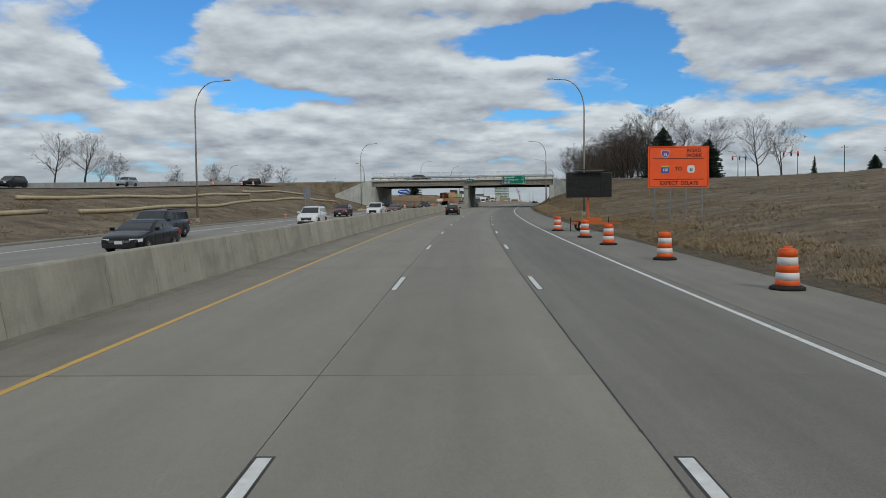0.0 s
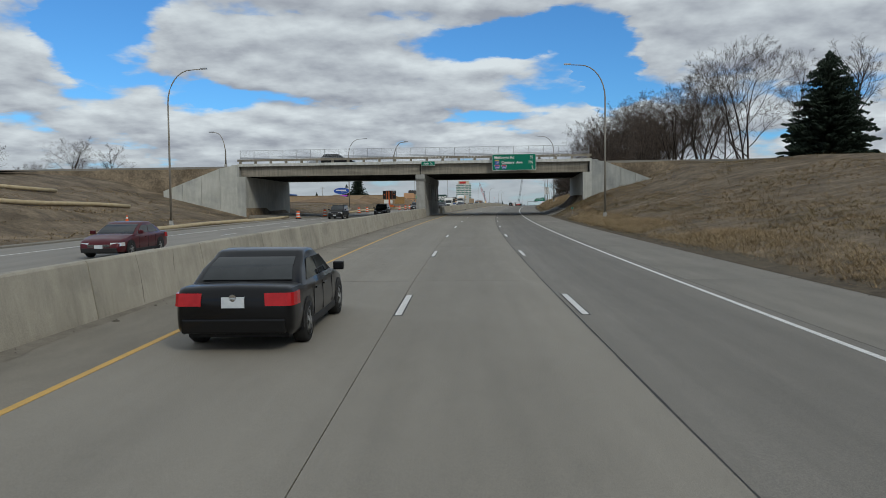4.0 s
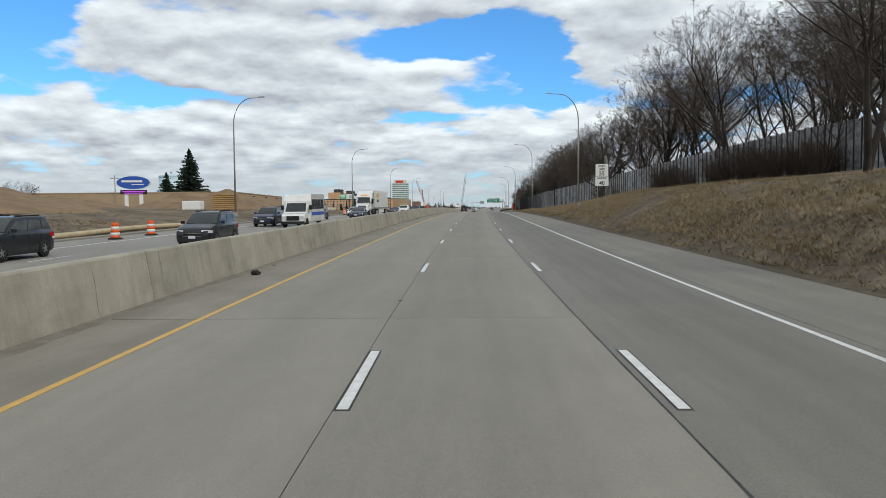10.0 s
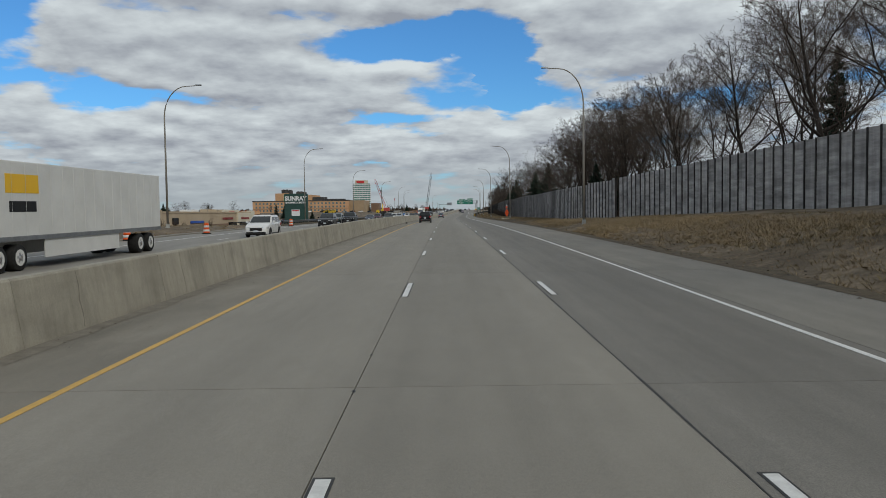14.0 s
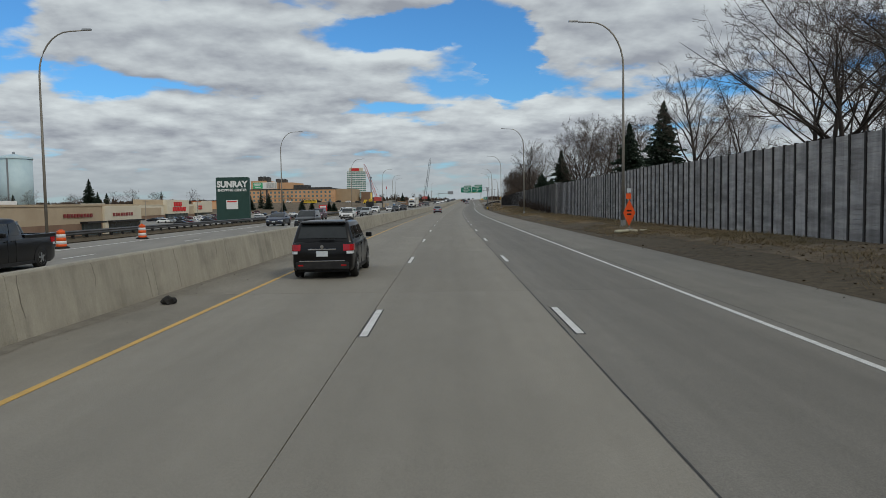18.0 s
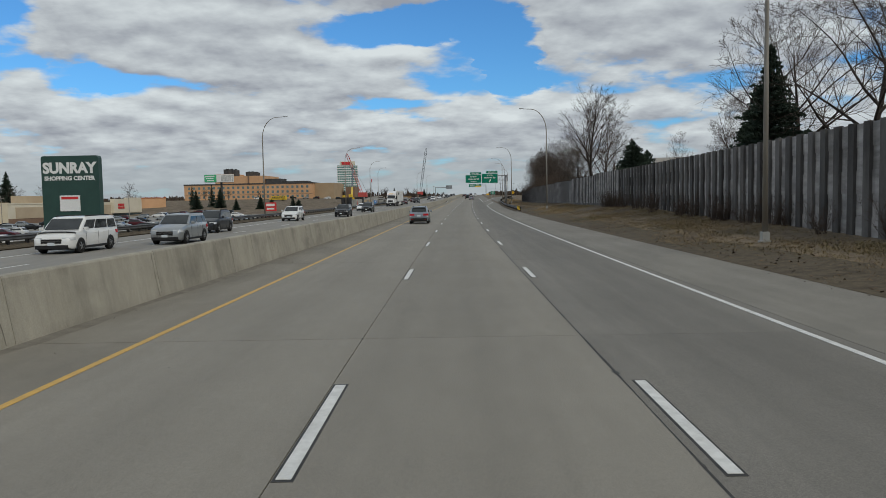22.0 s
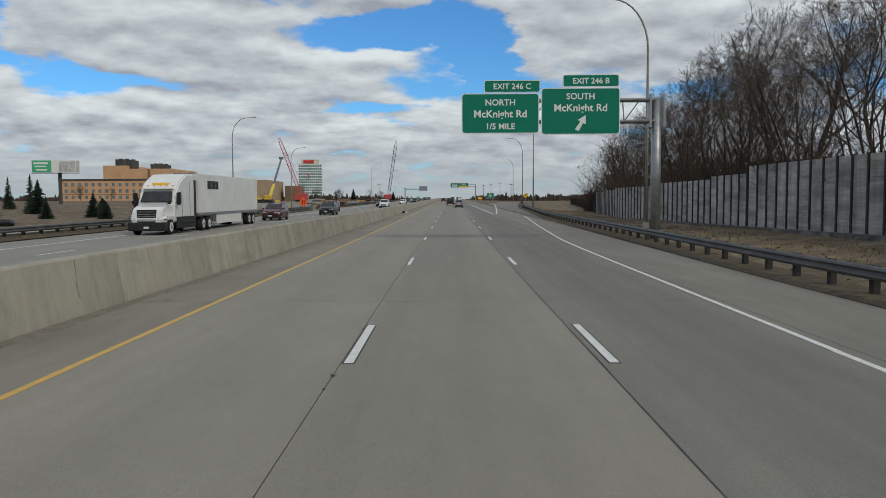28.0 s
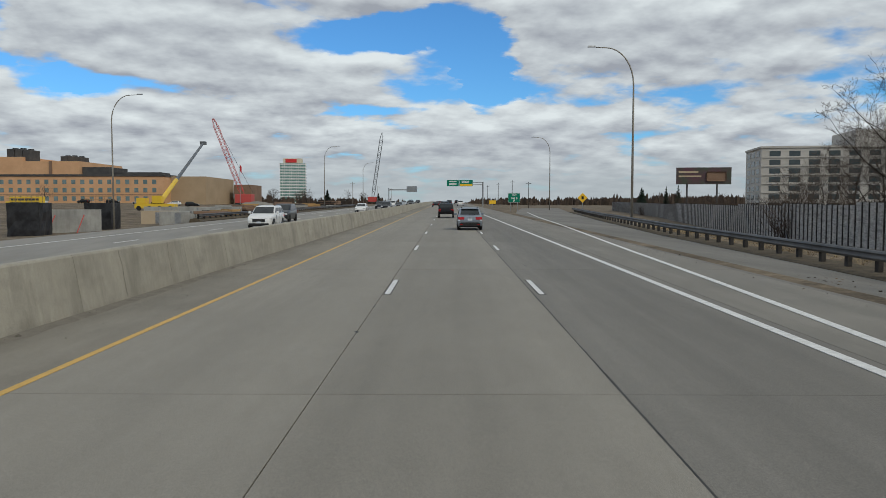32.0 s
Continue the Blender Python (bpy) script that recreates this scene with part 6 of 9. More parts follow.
# behind the wall on the hillside
s = 226.0
while s < 448:
    if s > 290 or tg.random() < 0.45:
        plant(tg.choice((0, 1, 2, 3, 5)), s, max(wall_l(max(s, 284)), 20) + tg.uniform(2.5, 6), tg.uniform(17, 24) * (1.0 if s < 372 else 0.72))
    if tg.random() < (0.40 if s < 296 else (0.95 if s < 372 else 0.4)):
        plant(tg.choice((1, 3, 4, 5)), s + 2, max(wall_l(max(s, 284)), 20) + tg.uniform(8, 17), tg.uniform(17, 23))
    s += tg.uniform(7.0, 10.5) if s < 296 else tg.uniform(5.0, 8.0)
for s, l, h, k in ((252, 23.5, 16, 2), (262, 25.5, 19, 1), (279, 20.2, 17, 5), (281, 26.5, 18, 1), (292, 28.5, 16, 2), (303, 29, 11, 3), (322, 27, 8, 3)):
    plant(k, s, l, h)
# the dark leaning tree before the wall
c, f = grow(91, 13.0, width=1.0, trunk=0.34, bare=0.12, rise=0.5, limbs=22, crook=0.2, lean=(0.45, 0.0))
lt = empty("leaning_tree", on_ground(349.8, 17.4, 0, 0), "dark crooked leafless tree leaning before the noise wall", "tree")
under(branch_mesh("trunk", c, M_BARK, 7), lt)
under(branch_mesh("crown", f, M_BARK, 3), lt)
# behind the wall farther on
for s, l, h, k in ((433, 23, 17, 3), (439, 27, 18, 1), (446, 22.5, 17, 2), (455, 24, 18, 5), (462, 23, 17, 3), (470, 29, 18, 1), (476, 22, 16, 2), (452, 22, 15, 3), (458, 27, 16, 1), (466, 21, 14, 2), (472, 26, 17, 0), (480, 23, 15, 5), (487, 30, 14, 3), (494, 24, 13, 4), (501, 22, 14, 1), (508, 27, 11, 3),
                   (540, 24, 13, 0), (548, 26, 15, 2), (556, 24, 15.5, 0), (563, 28, 16, 2), (570, 25, 16, 5), (577, 24, 17, 0), (588, 26, 16, 2), (596, 24, 9, 4), (606, 27, 10, 4), (613, 30, 9, 5), (620, 26, 8, 4),
                   (657, 21.5, 19.5, 1), (662, 24, 18, 5), (668, 21, 12, 2), (674, 24, 9, 4), (652, 24, 11, 3), (690, 22, 7, 3), (700, 24, 8, 0), (708, 21, 6.5, 3),
                   (716, 20.5, 12, 3), (725, 21, 13, 3), (733, 21, 13, 3), (742, 22, 13.5, 3), (751, 22, 13, 3), (762, 23, 12.5, 3), (714, 23, 13, 1), (722, 25, 16, 5), (731, 22.5, 15, 1), (738, 27, 17, 0), (747, 24, 16, 5), (755, 28, 16, 1), (761, 25, 14, 5), (769, 27, 14.5, 1), (778, 28, 14, 5), (786, 26.5, 13, 1), (791, 27, 14.5, 5), (797, 26, 13.5, 1), (802, 28.5, 15, 5), (808, 29, 14, 1), (817, 31, 13.5, 0), (823, 31.5, 14, 1), (829, 31, 13.5, 5), (836, 34, 11, 3), (846, 37, 10.5, 5), (857, 39, 9, 3), (868, 41, 8, 3), (824, 38, 8, 3), (836, 44, 7, 5)):
    plant(k, s, l, h)
# by the bridge, right bank
for s, l, h, k in ((222, 21, 10, 3), (227, 26, 12, 3), (236, 42, 12, 0), (186, 37, 12, 4), (190, 44, 14.5, 1), (184, 52, 14, 5), (178, 60, 14, 0), (188, 68, 13, 5), (222, 54, 13, 1)):
    plant(k, s, l, h)
# far left bank
for s, l, h, k in ((226, -77, 10, 2), (229, -70, 9.5, 0), (225, -92, 9, 3), (190, -112, 15, 2), (194, -124, 15, 0), (204, -112, 10, 3), (214, -124, 9, 2), (224, -105, 8, 0), (236, -112, 8, 3), (248, -100, 9, 2), (258, -108, 9, 0), (270, -98, 8, 3), (290, -112, 10, 0), (304, -124, 11, 2), (318, -116, 10, 0), (334, -132, 11, 2), (350, -121, 10, 3), (372, -140, 11, 0), (330, -150, 9, 3), (345, -158, 8, 0), (240, -75, 5, 4), (395, -96, 6, 3), (402, -104, 7, 0),
                   (860, -205, 13, 0), (884, -190, 12, 3), (905, -215, 14, 2), (932, -185, 13, 0), (760, -206, 12, 2), (792, -212, 14, 0), (822, -208, 12, 3), (730, -208, 13, 1), (702, -212, 13, 0), (680, -205, 12, 2), (640, -215, 9, 3), (660, -225, 10, 0), (690, -230, 9, 2), (735, -240, 9, 3), (880, -240, 10, 0), (1050, -170, 7, 2), (1055, -150, 7, 0), (1060, -190, 8, 3), (1120, -80, 8, 3), (1150, -70, 9, 0), (1180, -76, 8, 2), (1100, -64, 7, 3), (1220, -60, 9, 0), (1260, -55, 8, 3)):
    plant(k, s, l, h)
# the dense wood at the head of the noise wall
for s, l, h, k in ((348, 30.5, 19, 1), (354, 28.5, 20, 2), (361, 28.5, 19, 5)):
    plant(k, s, l, h)
for p in PROTO:
    for o in list(p.children_recursive) + [p]:
        bpy.data.objects.remove(o)


def spruce(seed, h, wide, label, tiers=34, ragged=0.25, round_=False):
    """A conifer: trunk, and boughs made of many short needle sprays."""
    g = random.Random(seed)
    t = empty("spruce", Matrix.Translation((0, 0, -500)), label, "tree")
    part("trunk", tube(bmesh.new(), [(0, 0, -0.2), (0, 0, h * 0.5), (0, 0, h * 0.98)], [h * 0.016, h * 0.01, 0.02], 7), M_BARK, t)
    verts, faces = [], []
    for i in range(tiers * 9):
        f = g.random() ** 1.25
        z = h * (0.05 + 0.94 * f)
        reach = wide * ((1 - f ** 2.0) ** 0.8 if round_ else (1 - f) ** 0.9) * g.uniform(0.72, 1.05) + 0.08
        a = g.uniform(0, 2 * math.pi)
        rr = reach * g.uniform(1 - ragged, 1.05)
        dirv = Vector((math.cos(a), math.sin(a), 0))
        side = Vector((-math.sin(a), math.cos(a), 0))
        n = max(3, int(rr / 0.17))
        for k in range(n):
            q = (k + 0.6) / n
            c = dirv * rr * q + Vector((0, 0, z - rr * 0.34 * q + rr * 0.22 * q * q + g.uniform(-0.10, 0.10)))
            w = (0.3 + 0.7 * (1 - f)) * (0.20 + 0.20 * (1 - q)) * (0.55 + wide * 0.20) * 0.66 * g.uniform(0.7, 1.3)
            ln = (0.35 + 0.65 * (1 - f)) * 0.25 * (0.6 + wide * 0.16) * g.uniform(0.7, 1.4)
            for sgn in (-1, 1):
                k0 = len(verts)
                tip = c + side * sgn * w + dirv * ln * 0.8 + Vector((0, 0, -0.15 * w + g.uniform(-0.12, 0.06)))
                verts += [c - dirv * ln * 0.3 + Vector((0, 0, 0.08)), c + dirv * ln * 0.6, tip, c + side * sgn * w * 0.6 - dirv * ln * 0.1 + Vector((0, 0, -0.22))]
                faces += [(k0, k0 + 1, k0 + 2), (k0, k0 + 2, k0 + 3)]
    under(mesh_object("crown", verts, faces, M_NEEDLE), t)
    return t


SP = [spruce(1, 12, 4.8, "dark green spruce with drooping boughs", 54, 0.5), spruce(2, 12, 3.0, "slim dark green spruce", 30, 0.45), spruce(3, 9, 4.0, "broad dark green pine with a ragged crown", 66, 0.45, True), spruce(4, 12, 5.6, "broad old spruce with open drooping boughs", 60, 0.5)]
for k, s, l, h in ((0, 524.5, 21.6, 11.3), (0, 518.5, 24, 13.0), (0, 583.5, 21.5, 11.6), (0, 590, 23, 9.5), (2, 630, 22.5, 8.2), (2, 634.5, 25.5, 7.0), (1, 393, 29, 12), (0, 444, 21, 8), (0, 450, 26, 9),
                   (2, 185, 40, 12.0), (2, 169, 47, 8.6), (0, 195, 98, 12.5), (2, 176, 84, 4.5), (1, 215, 84, 6),
                   (3, 417, -69.5, 15.5), (3, 413, -73.5, 9.5), (1, 398, -118, 9.5), (1, 402, -112, 8), (1, 395, -106, 8), (1, 404, -124, 7), (2, 330, -80, 5.5), (1, 262, -88, 5), (2, 275, -93, 5.5), (2, 290, -100, 3.5), (0, 770, -208, 12), (0, 745, -212, 11), (0, 842, -205, 13), (0, 872, -215, 12), (1, 915, -200, 12), (1, 700, -150, 9), (1, 706, -146, 7.5),
                   (0, 893, -134, 9.5), (0, 905, -126, 10.5), (1, 915, -134, 12), (0, 880, -110, 6), (0, 886, -100, 7), (2, 876, -92, 5), (2, 900, -104, 5), (0, 868, -80, 6.5), (2, 862, -76, 5), (1, 930, -150, 11), (1, 600, -130, 10), (0, 596, -140, 12), (1, 585, -128, 9), (0, 560, -136, 9), (1, 548, -130, 8), (0, 960, -272, 21), (0, 640, -190, 9), (1, 655, -205, 8), (1, 646, -232, 9), (0, 1210, -70, 9), (1, 1130, -110, 8), (0, 1290, -48, 8), (1, 1010, 60, 7), (1, 1020, 70, 8), (0, 1035, 66, 8), (1, 1040, 80, 9)):
    m = on_ground(s, l, 0, tg.uniform(0, 360))
    hh = 9 if k == 2 else 12
    copy_thing(SP[k], m @ Matrix.Scale(h / hh, 4))
for p in SP:
    for o in list(p.children_recursive) + [p]:
        bpy.data.objects.remove(o)

# ---- brush ----


def brush(seed, h, n=46):
    g = random.Random(seed)
    segs = []
    for i in range(n):
        a, r = g.uniform(0, 6.28), g.uniform(0, 0.5)
        p = Vector((r * math.cos(a), r * math.sin(a), -0.1))
        d = Vector((math.cos(a) * g.uniform(0.1, 0.55), math.sin(a) * g.uniform(0.1, 0.55), 1)).normalized()
        ln = h * g.uniform(0.5, 1.0)
        q = p
        for k in range(3):
            d = (d + Vector((g.gauss(0, .16), g.gauss(0, .16), 0))).normalized()
            q2 = q + d * ln / 3
            segs.append((q, q2, 0.014 - 0.003 * k, 0.011 - 0.003 * k))
            for j in range(3):
                dd = (d + Vector((g.gauss(0, .5), g.gauss(0, .5), g.gauss(0, .25)))).normalized()
                segs.append((q2, q2 + dd * ln * g.uniform(0.12, 0.3), 0.008, 0.005))
            q = q2
    ob = branch_mesh("bush", segs, M_BRUSH, 3)
    return tagged(ob, "leafless brown roadside bush with thin stems", "bush", "bushes along the wall")


BR = [brush(5, 3), brush(6, 3), brush(7, 3)]
for o in BR:
    o.matrix_basis = Matrix.Translation((0, 0, -500))
bg_ = random.Random(31)
spots = [(bg_.uniform(304, 346), None, bg_.uniform(2.4, 4.6)) for _ in range(46)]
spots += [(bg_.uniform(668, 760), wall_l(700) + bg_.uniform(1.5, 6), bg_.uniform(4, 6.5)) for _ in range(46)]
spots += [(bg_.uniform(726, 800), bg_.uniform(20.5, 27), bg_.uniform(4, 6.5)) for _ in range(44)]
spots += [(bg_.uniform(765, 850), bg_.uniform(28, 46), bg_.uniform(3, 5.5)) for _ in range(40)]
spots += [(bg_.uniform(860, 1010), bg_.uniform(48, 92), bg_.uniform(3, 5.5)) for _ in range(50)]
spots += [(bg_.uniform(215, 250), bg_.uniform(19, 30), bg_.uniform(2, 3)) for _ in range(16)]
spots += [(bg_.uniform(556, 614), bg_.uniform(15.4, 16.3), bg_.uniform(0.9, 2.0)) for _ in range(34)]
spots += [(bg_.uniform(370, 400), bg_.uniform(-60, -38), bg_.uniform(0.5, 1.0)) for _ in range(16)]
spots += [(bg_.uniform(400, 446), bg_.uniform(-50, -31), bg_.uniform(0.5, 0.9)) for _ in range(24)]
spots += [(341 + bg_.uniform(-3, 3), 17.5 + bg_.uniform(-1, 1), 2.2) for _ in range(4)]
thicket = [[], [], []]
for i, (s, l, h) in enumerate(spots):
    if s > 664:
        thicket[i % 3].append(on_ground(s, l, 0, bg_.uniform(0, 360)) @ Matrix.Scale(h / 3, 4))
        continue
    if l is None:
        l = wall_l(s) - bg_.uniform(0.8, 4.0)
    ob = new("bush", BR[i % 3].data)
    ob.matrix_basis = on_ground(s, l, 0, bg_.uniform(0, 360)) @ Matrix.Scale(h / 3, 4)
    tagged(ob, "leafless brown roadside bush with thin stems", "bush", "bushes along the wall")
for k in range(3):
    tagged(joined("thicket", BR[k].data, thicket[k], None, "tangled leafless brown thicket behind the noise wall"), category="thicket")
for o in BR:
    bpy.data.objects.remove(o)

M_STRAW = mat("golden_straw", (0.42, 0.32, 0.19), (0.29, 0.215, 0.125), 0.9, 0.9, per_object=0.25, island=True)
# ---- tufts of dry grass on the verges ----


def tufts(name, regions, seed, label, material, hmin, hmax, blades=7, thick=1.0):
    g = random.Random(seed)
    verts, faces = [], []
    for s0, s1, l0, l1, n in regions:
        for _ in range(n):
            s, l = g.uniform(s0, s1), l0 + (l1 - l0) * g.random()
            if 196.5 < s < 218 and -34 < l < 15:
                continue
            patch = noise.noise(Vector((s * 0.09, l * 0.25, 3.0)))
            if patch < -0.25 and g.random() < 0.6:
                continue
            b = spot(s, l, ground_z(s, l) - 0.03 + 0.1 * noise.noise(Vector((s * 0.11, l * 0.17, 0.0))))
            hh = g.uniform(hmin, hmax) * (1 + 0.6 * patch)
            for k in range(blades):
                a = g.uniform(0, 6.28)
                o = Vector((math.cos(a), math.sin(a), 0))
                e = Vector((-math.sin(a), math.cos(a), 0)) * g.uniform(0.012, 0.03) * thick
                p = b + o * g.uniform(0, 0.16)
                tip = p + o * hh * g.uniform(0.4, 1.3) + Vector((0, 0, hh * g.uniform(0.3, 0.9)))
                k0 = len(verts)
                verts += [p - e, p + e, tip]
                faces.append((k0, k0 + 1, k0 + 2))
    ob = mesh_object(name, verts, faces, material)
    return tagged(ob, label, "grass", kind="stuff")


tufts("verge_grass", [(188, 196.5, 9.3, 16, 1800), (5, 190, 9.2, 13, 9000), (5, 100, 13, 24, 4500), (100, 196, 12.5, 20, 9000), (100, 196, 20, 34, 7000), (218, 440, 9.2, 13, 11000), (218, 360, 13, 20, 9500), (300, 360, 20, 27, 2500), (360, 440, 13, 18, 3500), (440, 645, 12.0, 16.3, 9000), (780, 860, 15, 24, 2200)], 4, "dry straw-coloured grass tufts on the verge", M_DRY, 0.10, 0.30, 8, 0.6)
tufts("bank_grass", [(20, 190, -46, -25, 4200), (222, 440, -46, -25, 5200), (690, 800, -50, -27, 1500), (24, 180, 24, 60, 4200)], 9, "dull dormant grass on the banks", M_DRY, 0.12, 0.30, 6)
tufts("tall_grass", [(5, 190, 9.7, 12.8, 9500), (218, 300, 10, 13, 1800), (222, 330, 13, 21, 4200), (300, 430, 10.5, 16.5, 9000), (222, 330, 10, 16, 5000), (770, 880, 14.5, 24, 2600)], 14, "tall golden dry grass along the shoulder", M_STRAW, 0.14, 0.44, 13, 0.36)
tufts("mulch_straw", [(20, 190, -48, -25.5, 9000), (222, 300, -40, -26, 2500)], 33, "pale straw mulch spread on the bank", M_STRAW, 0.05, 0.14, 8, 1.6)
tufts("thin_grass", [(440, 645, 9.4, 15.8, 30000), (645, 780, 10.5, 16, 5000)], 21, "short thin dead grass below the noise wall", M_DRY, 0.06, 0.20, 6, 0.7)

# ---- buildings ----


def building(name, m, w, d, h, material, label, roof=None, parapet=0.4):
    """A box of walls with a flat roof; local x along the front, y back, the front at y = 0 facing -y."""
    b = empty(name, m, label, "building")
    part("wall", boxes((0, w, 0, d, -1.5, h)), material, b)
    part("roof", boxes((-0.15, w + 0.15, -0.15, d + 0.15, h, h + parapet)), roof or M_ROOF, b)
    return b


def windows(b, x0, x1, z0, z1, cols, rows, ww, wh, y=0.0, material=None, axis="x"):
    """Windows as parts, each a recessed pane in a thin frame, on the front (axis x) or on the side at x = y."""
    pm = None
    for i in range(cols):
        for j in range(rows):
            x = x0 + (x1 - x0) * (i + 0.5) / cols
            z = z0 + (z1 - z0) * (j + 0.5) / rows
            if axis == "x":
                m = Matrix.Translation((x, y, z))
            else:
                m = Matrix.Translation((y, x, z)) @ Matrix.Rotation(radians(90), 4, "Z")
            if pm is None:
                pm = part("window", boxes((-ww / 2, ww / 2, -0.05, 0.05, -wh / 2, wh / 2), (-ww / 2 - 0.08, ww / 2 + 0.08, -0.02, 0.03, -wh / 2 - 0.08, -wh / 2)), material or M_GLASS, b, "", m)
            else:
                shared("window", pm, b, m)


# long tan store beside the freeway
def corner_pose(s0, l0, s1, l1, z):
    """Pose whose x axis runs from one corner to another."""
    a, b = spot(s0, l0, z), spot(s1, l1, z)
    d = b - a
    return Matrix.Translation(spot(s0, l0, z)) @ Matrix.Rotation(math.atan2(d.y, d.x), 4, "Z"), math.hypot(d.x, d.y)


m, w = corner_pose(463.5, -59.5, 408.0, -56.0, -0.4)
store = empty("store", m, "long tan ribbed-block store with a flat roof", "building")
part("wall", boxes((0, w, -55, 0, -1.5, 5.35)), M_TAN, store)
for i in range(7):
    part("wall_course", boxes((-0.03, w + 0.03, -0.01, 0.035, 0.25 + i * 0.74, 0.68 + i * 0.74)), M_TAN, store, "ribbed block course")
part("parapet", boxes((-0.12, w + 0.12, -55.1, 0.12, 5.35, 5.55)), M_TAN, store)
for x in (8, 22, 36, 48):
    part("wall_lamp", boxes((x, x + 0.6, 0.0, 0.35, 4.7, 4.95), bevel=0.04), M_BLACK, store)

# the shopping centre stands along the road: x runs with it, -y faces it
mall = building("shopping_centre", place(518, -71.5, -3.3, 90) , 84, 40, 5.9, M_MALLT, "low beige and brown shopping centre with red shop signs", M_MALLT)
part("lower_wall", boxes((-0.05, 66, -0.12, 0.0, -1, 2.6)), M_MALLB, mall, "brown brick lower wall")
part("corner_bay", boxes((66.5, 84.3, -0.5, 0.4, -1, 5.95), bevel=0.05), M_CREAM, mall, "cream corner bay")
part("tower", boxes((-6, 1, -0.6, 0.4, -1, 6.6), bevel=0.05), M_MALLT, mall, "raised beige bay")
for x0, x1 in ((57.5, 64.5), (68, 83)):
    part("shopfront", boxes((x0, x1, -0.62, -0.1, 0, 2.6)), M_GLASS, mall, "dark glass shopfront")
    part("awning", boxes((x0 - 0.5, x1 + 0.5, -1.6, -0.1, 2.6, 2.95), bevel=0.04), M_BLACK, mall, "dark awning")
for x0, n in ((51, 9), (70, 8)):
    for k in range(n):
        part("sign_letter_block", boxes((x0 + k * 1.25, x0 + k * 1.25 + 0.85, -0.62 if x0 > 60 else -0.25, -0.5 if x0 > 60 else -0.1, 3.8, 4.5), bevel=0.04), M_DRED, mall, "dark red sign shape")
part("shop_sign", boxes((22, 33, -0.3, -0.1, 3.0, 3.7), bevel=0.1), M_BLUE, mall, "blue unreadable shop sign")
part("shop_sign", boxes((9, 12.5, -0.3, -0.1, 2.9, 4.6), bevel=0.3), M_BLACK, mall, "dark round shop sign")
part("roof_unit", boxes((42, 47, 6, 10, 5.8, 7.0), bevel=0.05), M_SIGNW, mall, "white rooftop unit")

shops = building("shop_row", place(700, -151, -3.6, 90), 72, 40, 6.6, M_MALLT, "cream and tan shop row with a blue sign", M_MALLT)
part("bay", boxes((-20, 16, -1.0, 0, -1, 6.2), bevel=0.05), M_CREAM, shops, "cream shop bay with a green roof edge")
part("roof_edge", boxes((-20, 15, -1.3, -0.9, 4.9, 6.1), bevel=0.05), M_GREEN, shops, "green roof edge")
part("bay", boxes((48, 72, -0.4, 0, 0, 6.0), bevel=0.05), M_CREAM, shops, "pale band of wall")
part("entrance", boxes((24, 41, -1.4, 0, -1, 7.4), bevel=0.05), M_CREAM, shops, "tall cream entrance")
part("shop_sign", boxes((29, 37, -1.7, -1.4, 3.6, 5.0), bevel=0.3), M_BLUE, shops, "blue unreadable shop sign")
part("sign_letter_block", boxes((31, 33.6, -1.7, -1.4, 5.4, 6.4), bevel=0.2), M_RED, shops, "red sign shape")
for x0 in (-14, 2, 26, 34, 52):
    part("shopfront", boxes((x0, x0 + 5, -1.5, -1.05 if x0 < 20 else -0.3, 0, 2.8)), M_GLASS, shops, "dark glass shopfront")
market = building("supermarket", place(766, -148, -4.4, 90), 96, 45, 6.6, M_CREAM, "cream supermarket with a tall entrance and red sign", M_CREAM)
part("wall_panel", boxes((4, 26, -0.25, 0.1, 1.9, 5.6), bevel=0.03), M_MALLT, market, "tan wall panel")
part("entrance", boxes((30, 58, -1.6, 0.5, 2.4, 9.2), bevel=0.06), M_CREAM, market, "tall cream entrance block")
part("wall_panel", boxes((58, 68, -0.25, 0.1, 1.9, 6.0), bevel=0.03), M_MALLT, market, "tan wall panel")
part("entrance", boxes((69, 81, -1.2, 0.5, 2.4, 8.3), bevel=0.06), M_CREAM, market, "cream liquor-shop entrance block")
part("side_bay", boxes((81, 96.3, -0.5, 0.3, 2.4, 8.9), bevel=0.06), M_CREAM, market, "tall blank cream bay")
part("lower_wall", boxes((0, 96, -0.1, 0, -1, 1.9)), M_MALLB, market, "brown lower wall")
# dark glass boxes also stand for the shade below the raised blocks
part("canopy_shade", boxes((31, 57, -1.2, -0.12, 0, 2.4)), M_GLASS, market, "dark glass entrance with the canopy shade painted in")
part("canopy_shade", boxes((70, 96, -0.4, -0.12, 0, 2.2)), M_GLASS, market, "dark glass shopfront")
part("roof_band", boxes((16, 66, 8, 9, 6.5, 9.6), bevel=0.05), M_MALLT, market, "curved tan roof wall behind")
for z, n, x0 in ((6.1, 3, 38), (3.6, 5, 36.5)):
    for k in range(n):
        part("sign_letter_block", boxes((x0 + k * 3.4, x0 + k * 3.4 + 2.7, -1.9, -1.6, z, z + 2.1), bevel=0.4), M_RED, market, "red sign shape")
for z, n in ((5.4, 3), (4.2, 3)):
    for k in range(n):
        part("sign_letter_block", boxes((72.4 + k * 1.9, 73.9 + k * 1.9, -1.45, -1.2, z, z + 0.95), bevel=0.2), M_RED, market, "red sign shape")
house = building("diner", place(905, -168, -2.0, 60), 16, 12, 5.0, M_BRICK, "small orange restaurant behind the car park", M_ORPAINT)

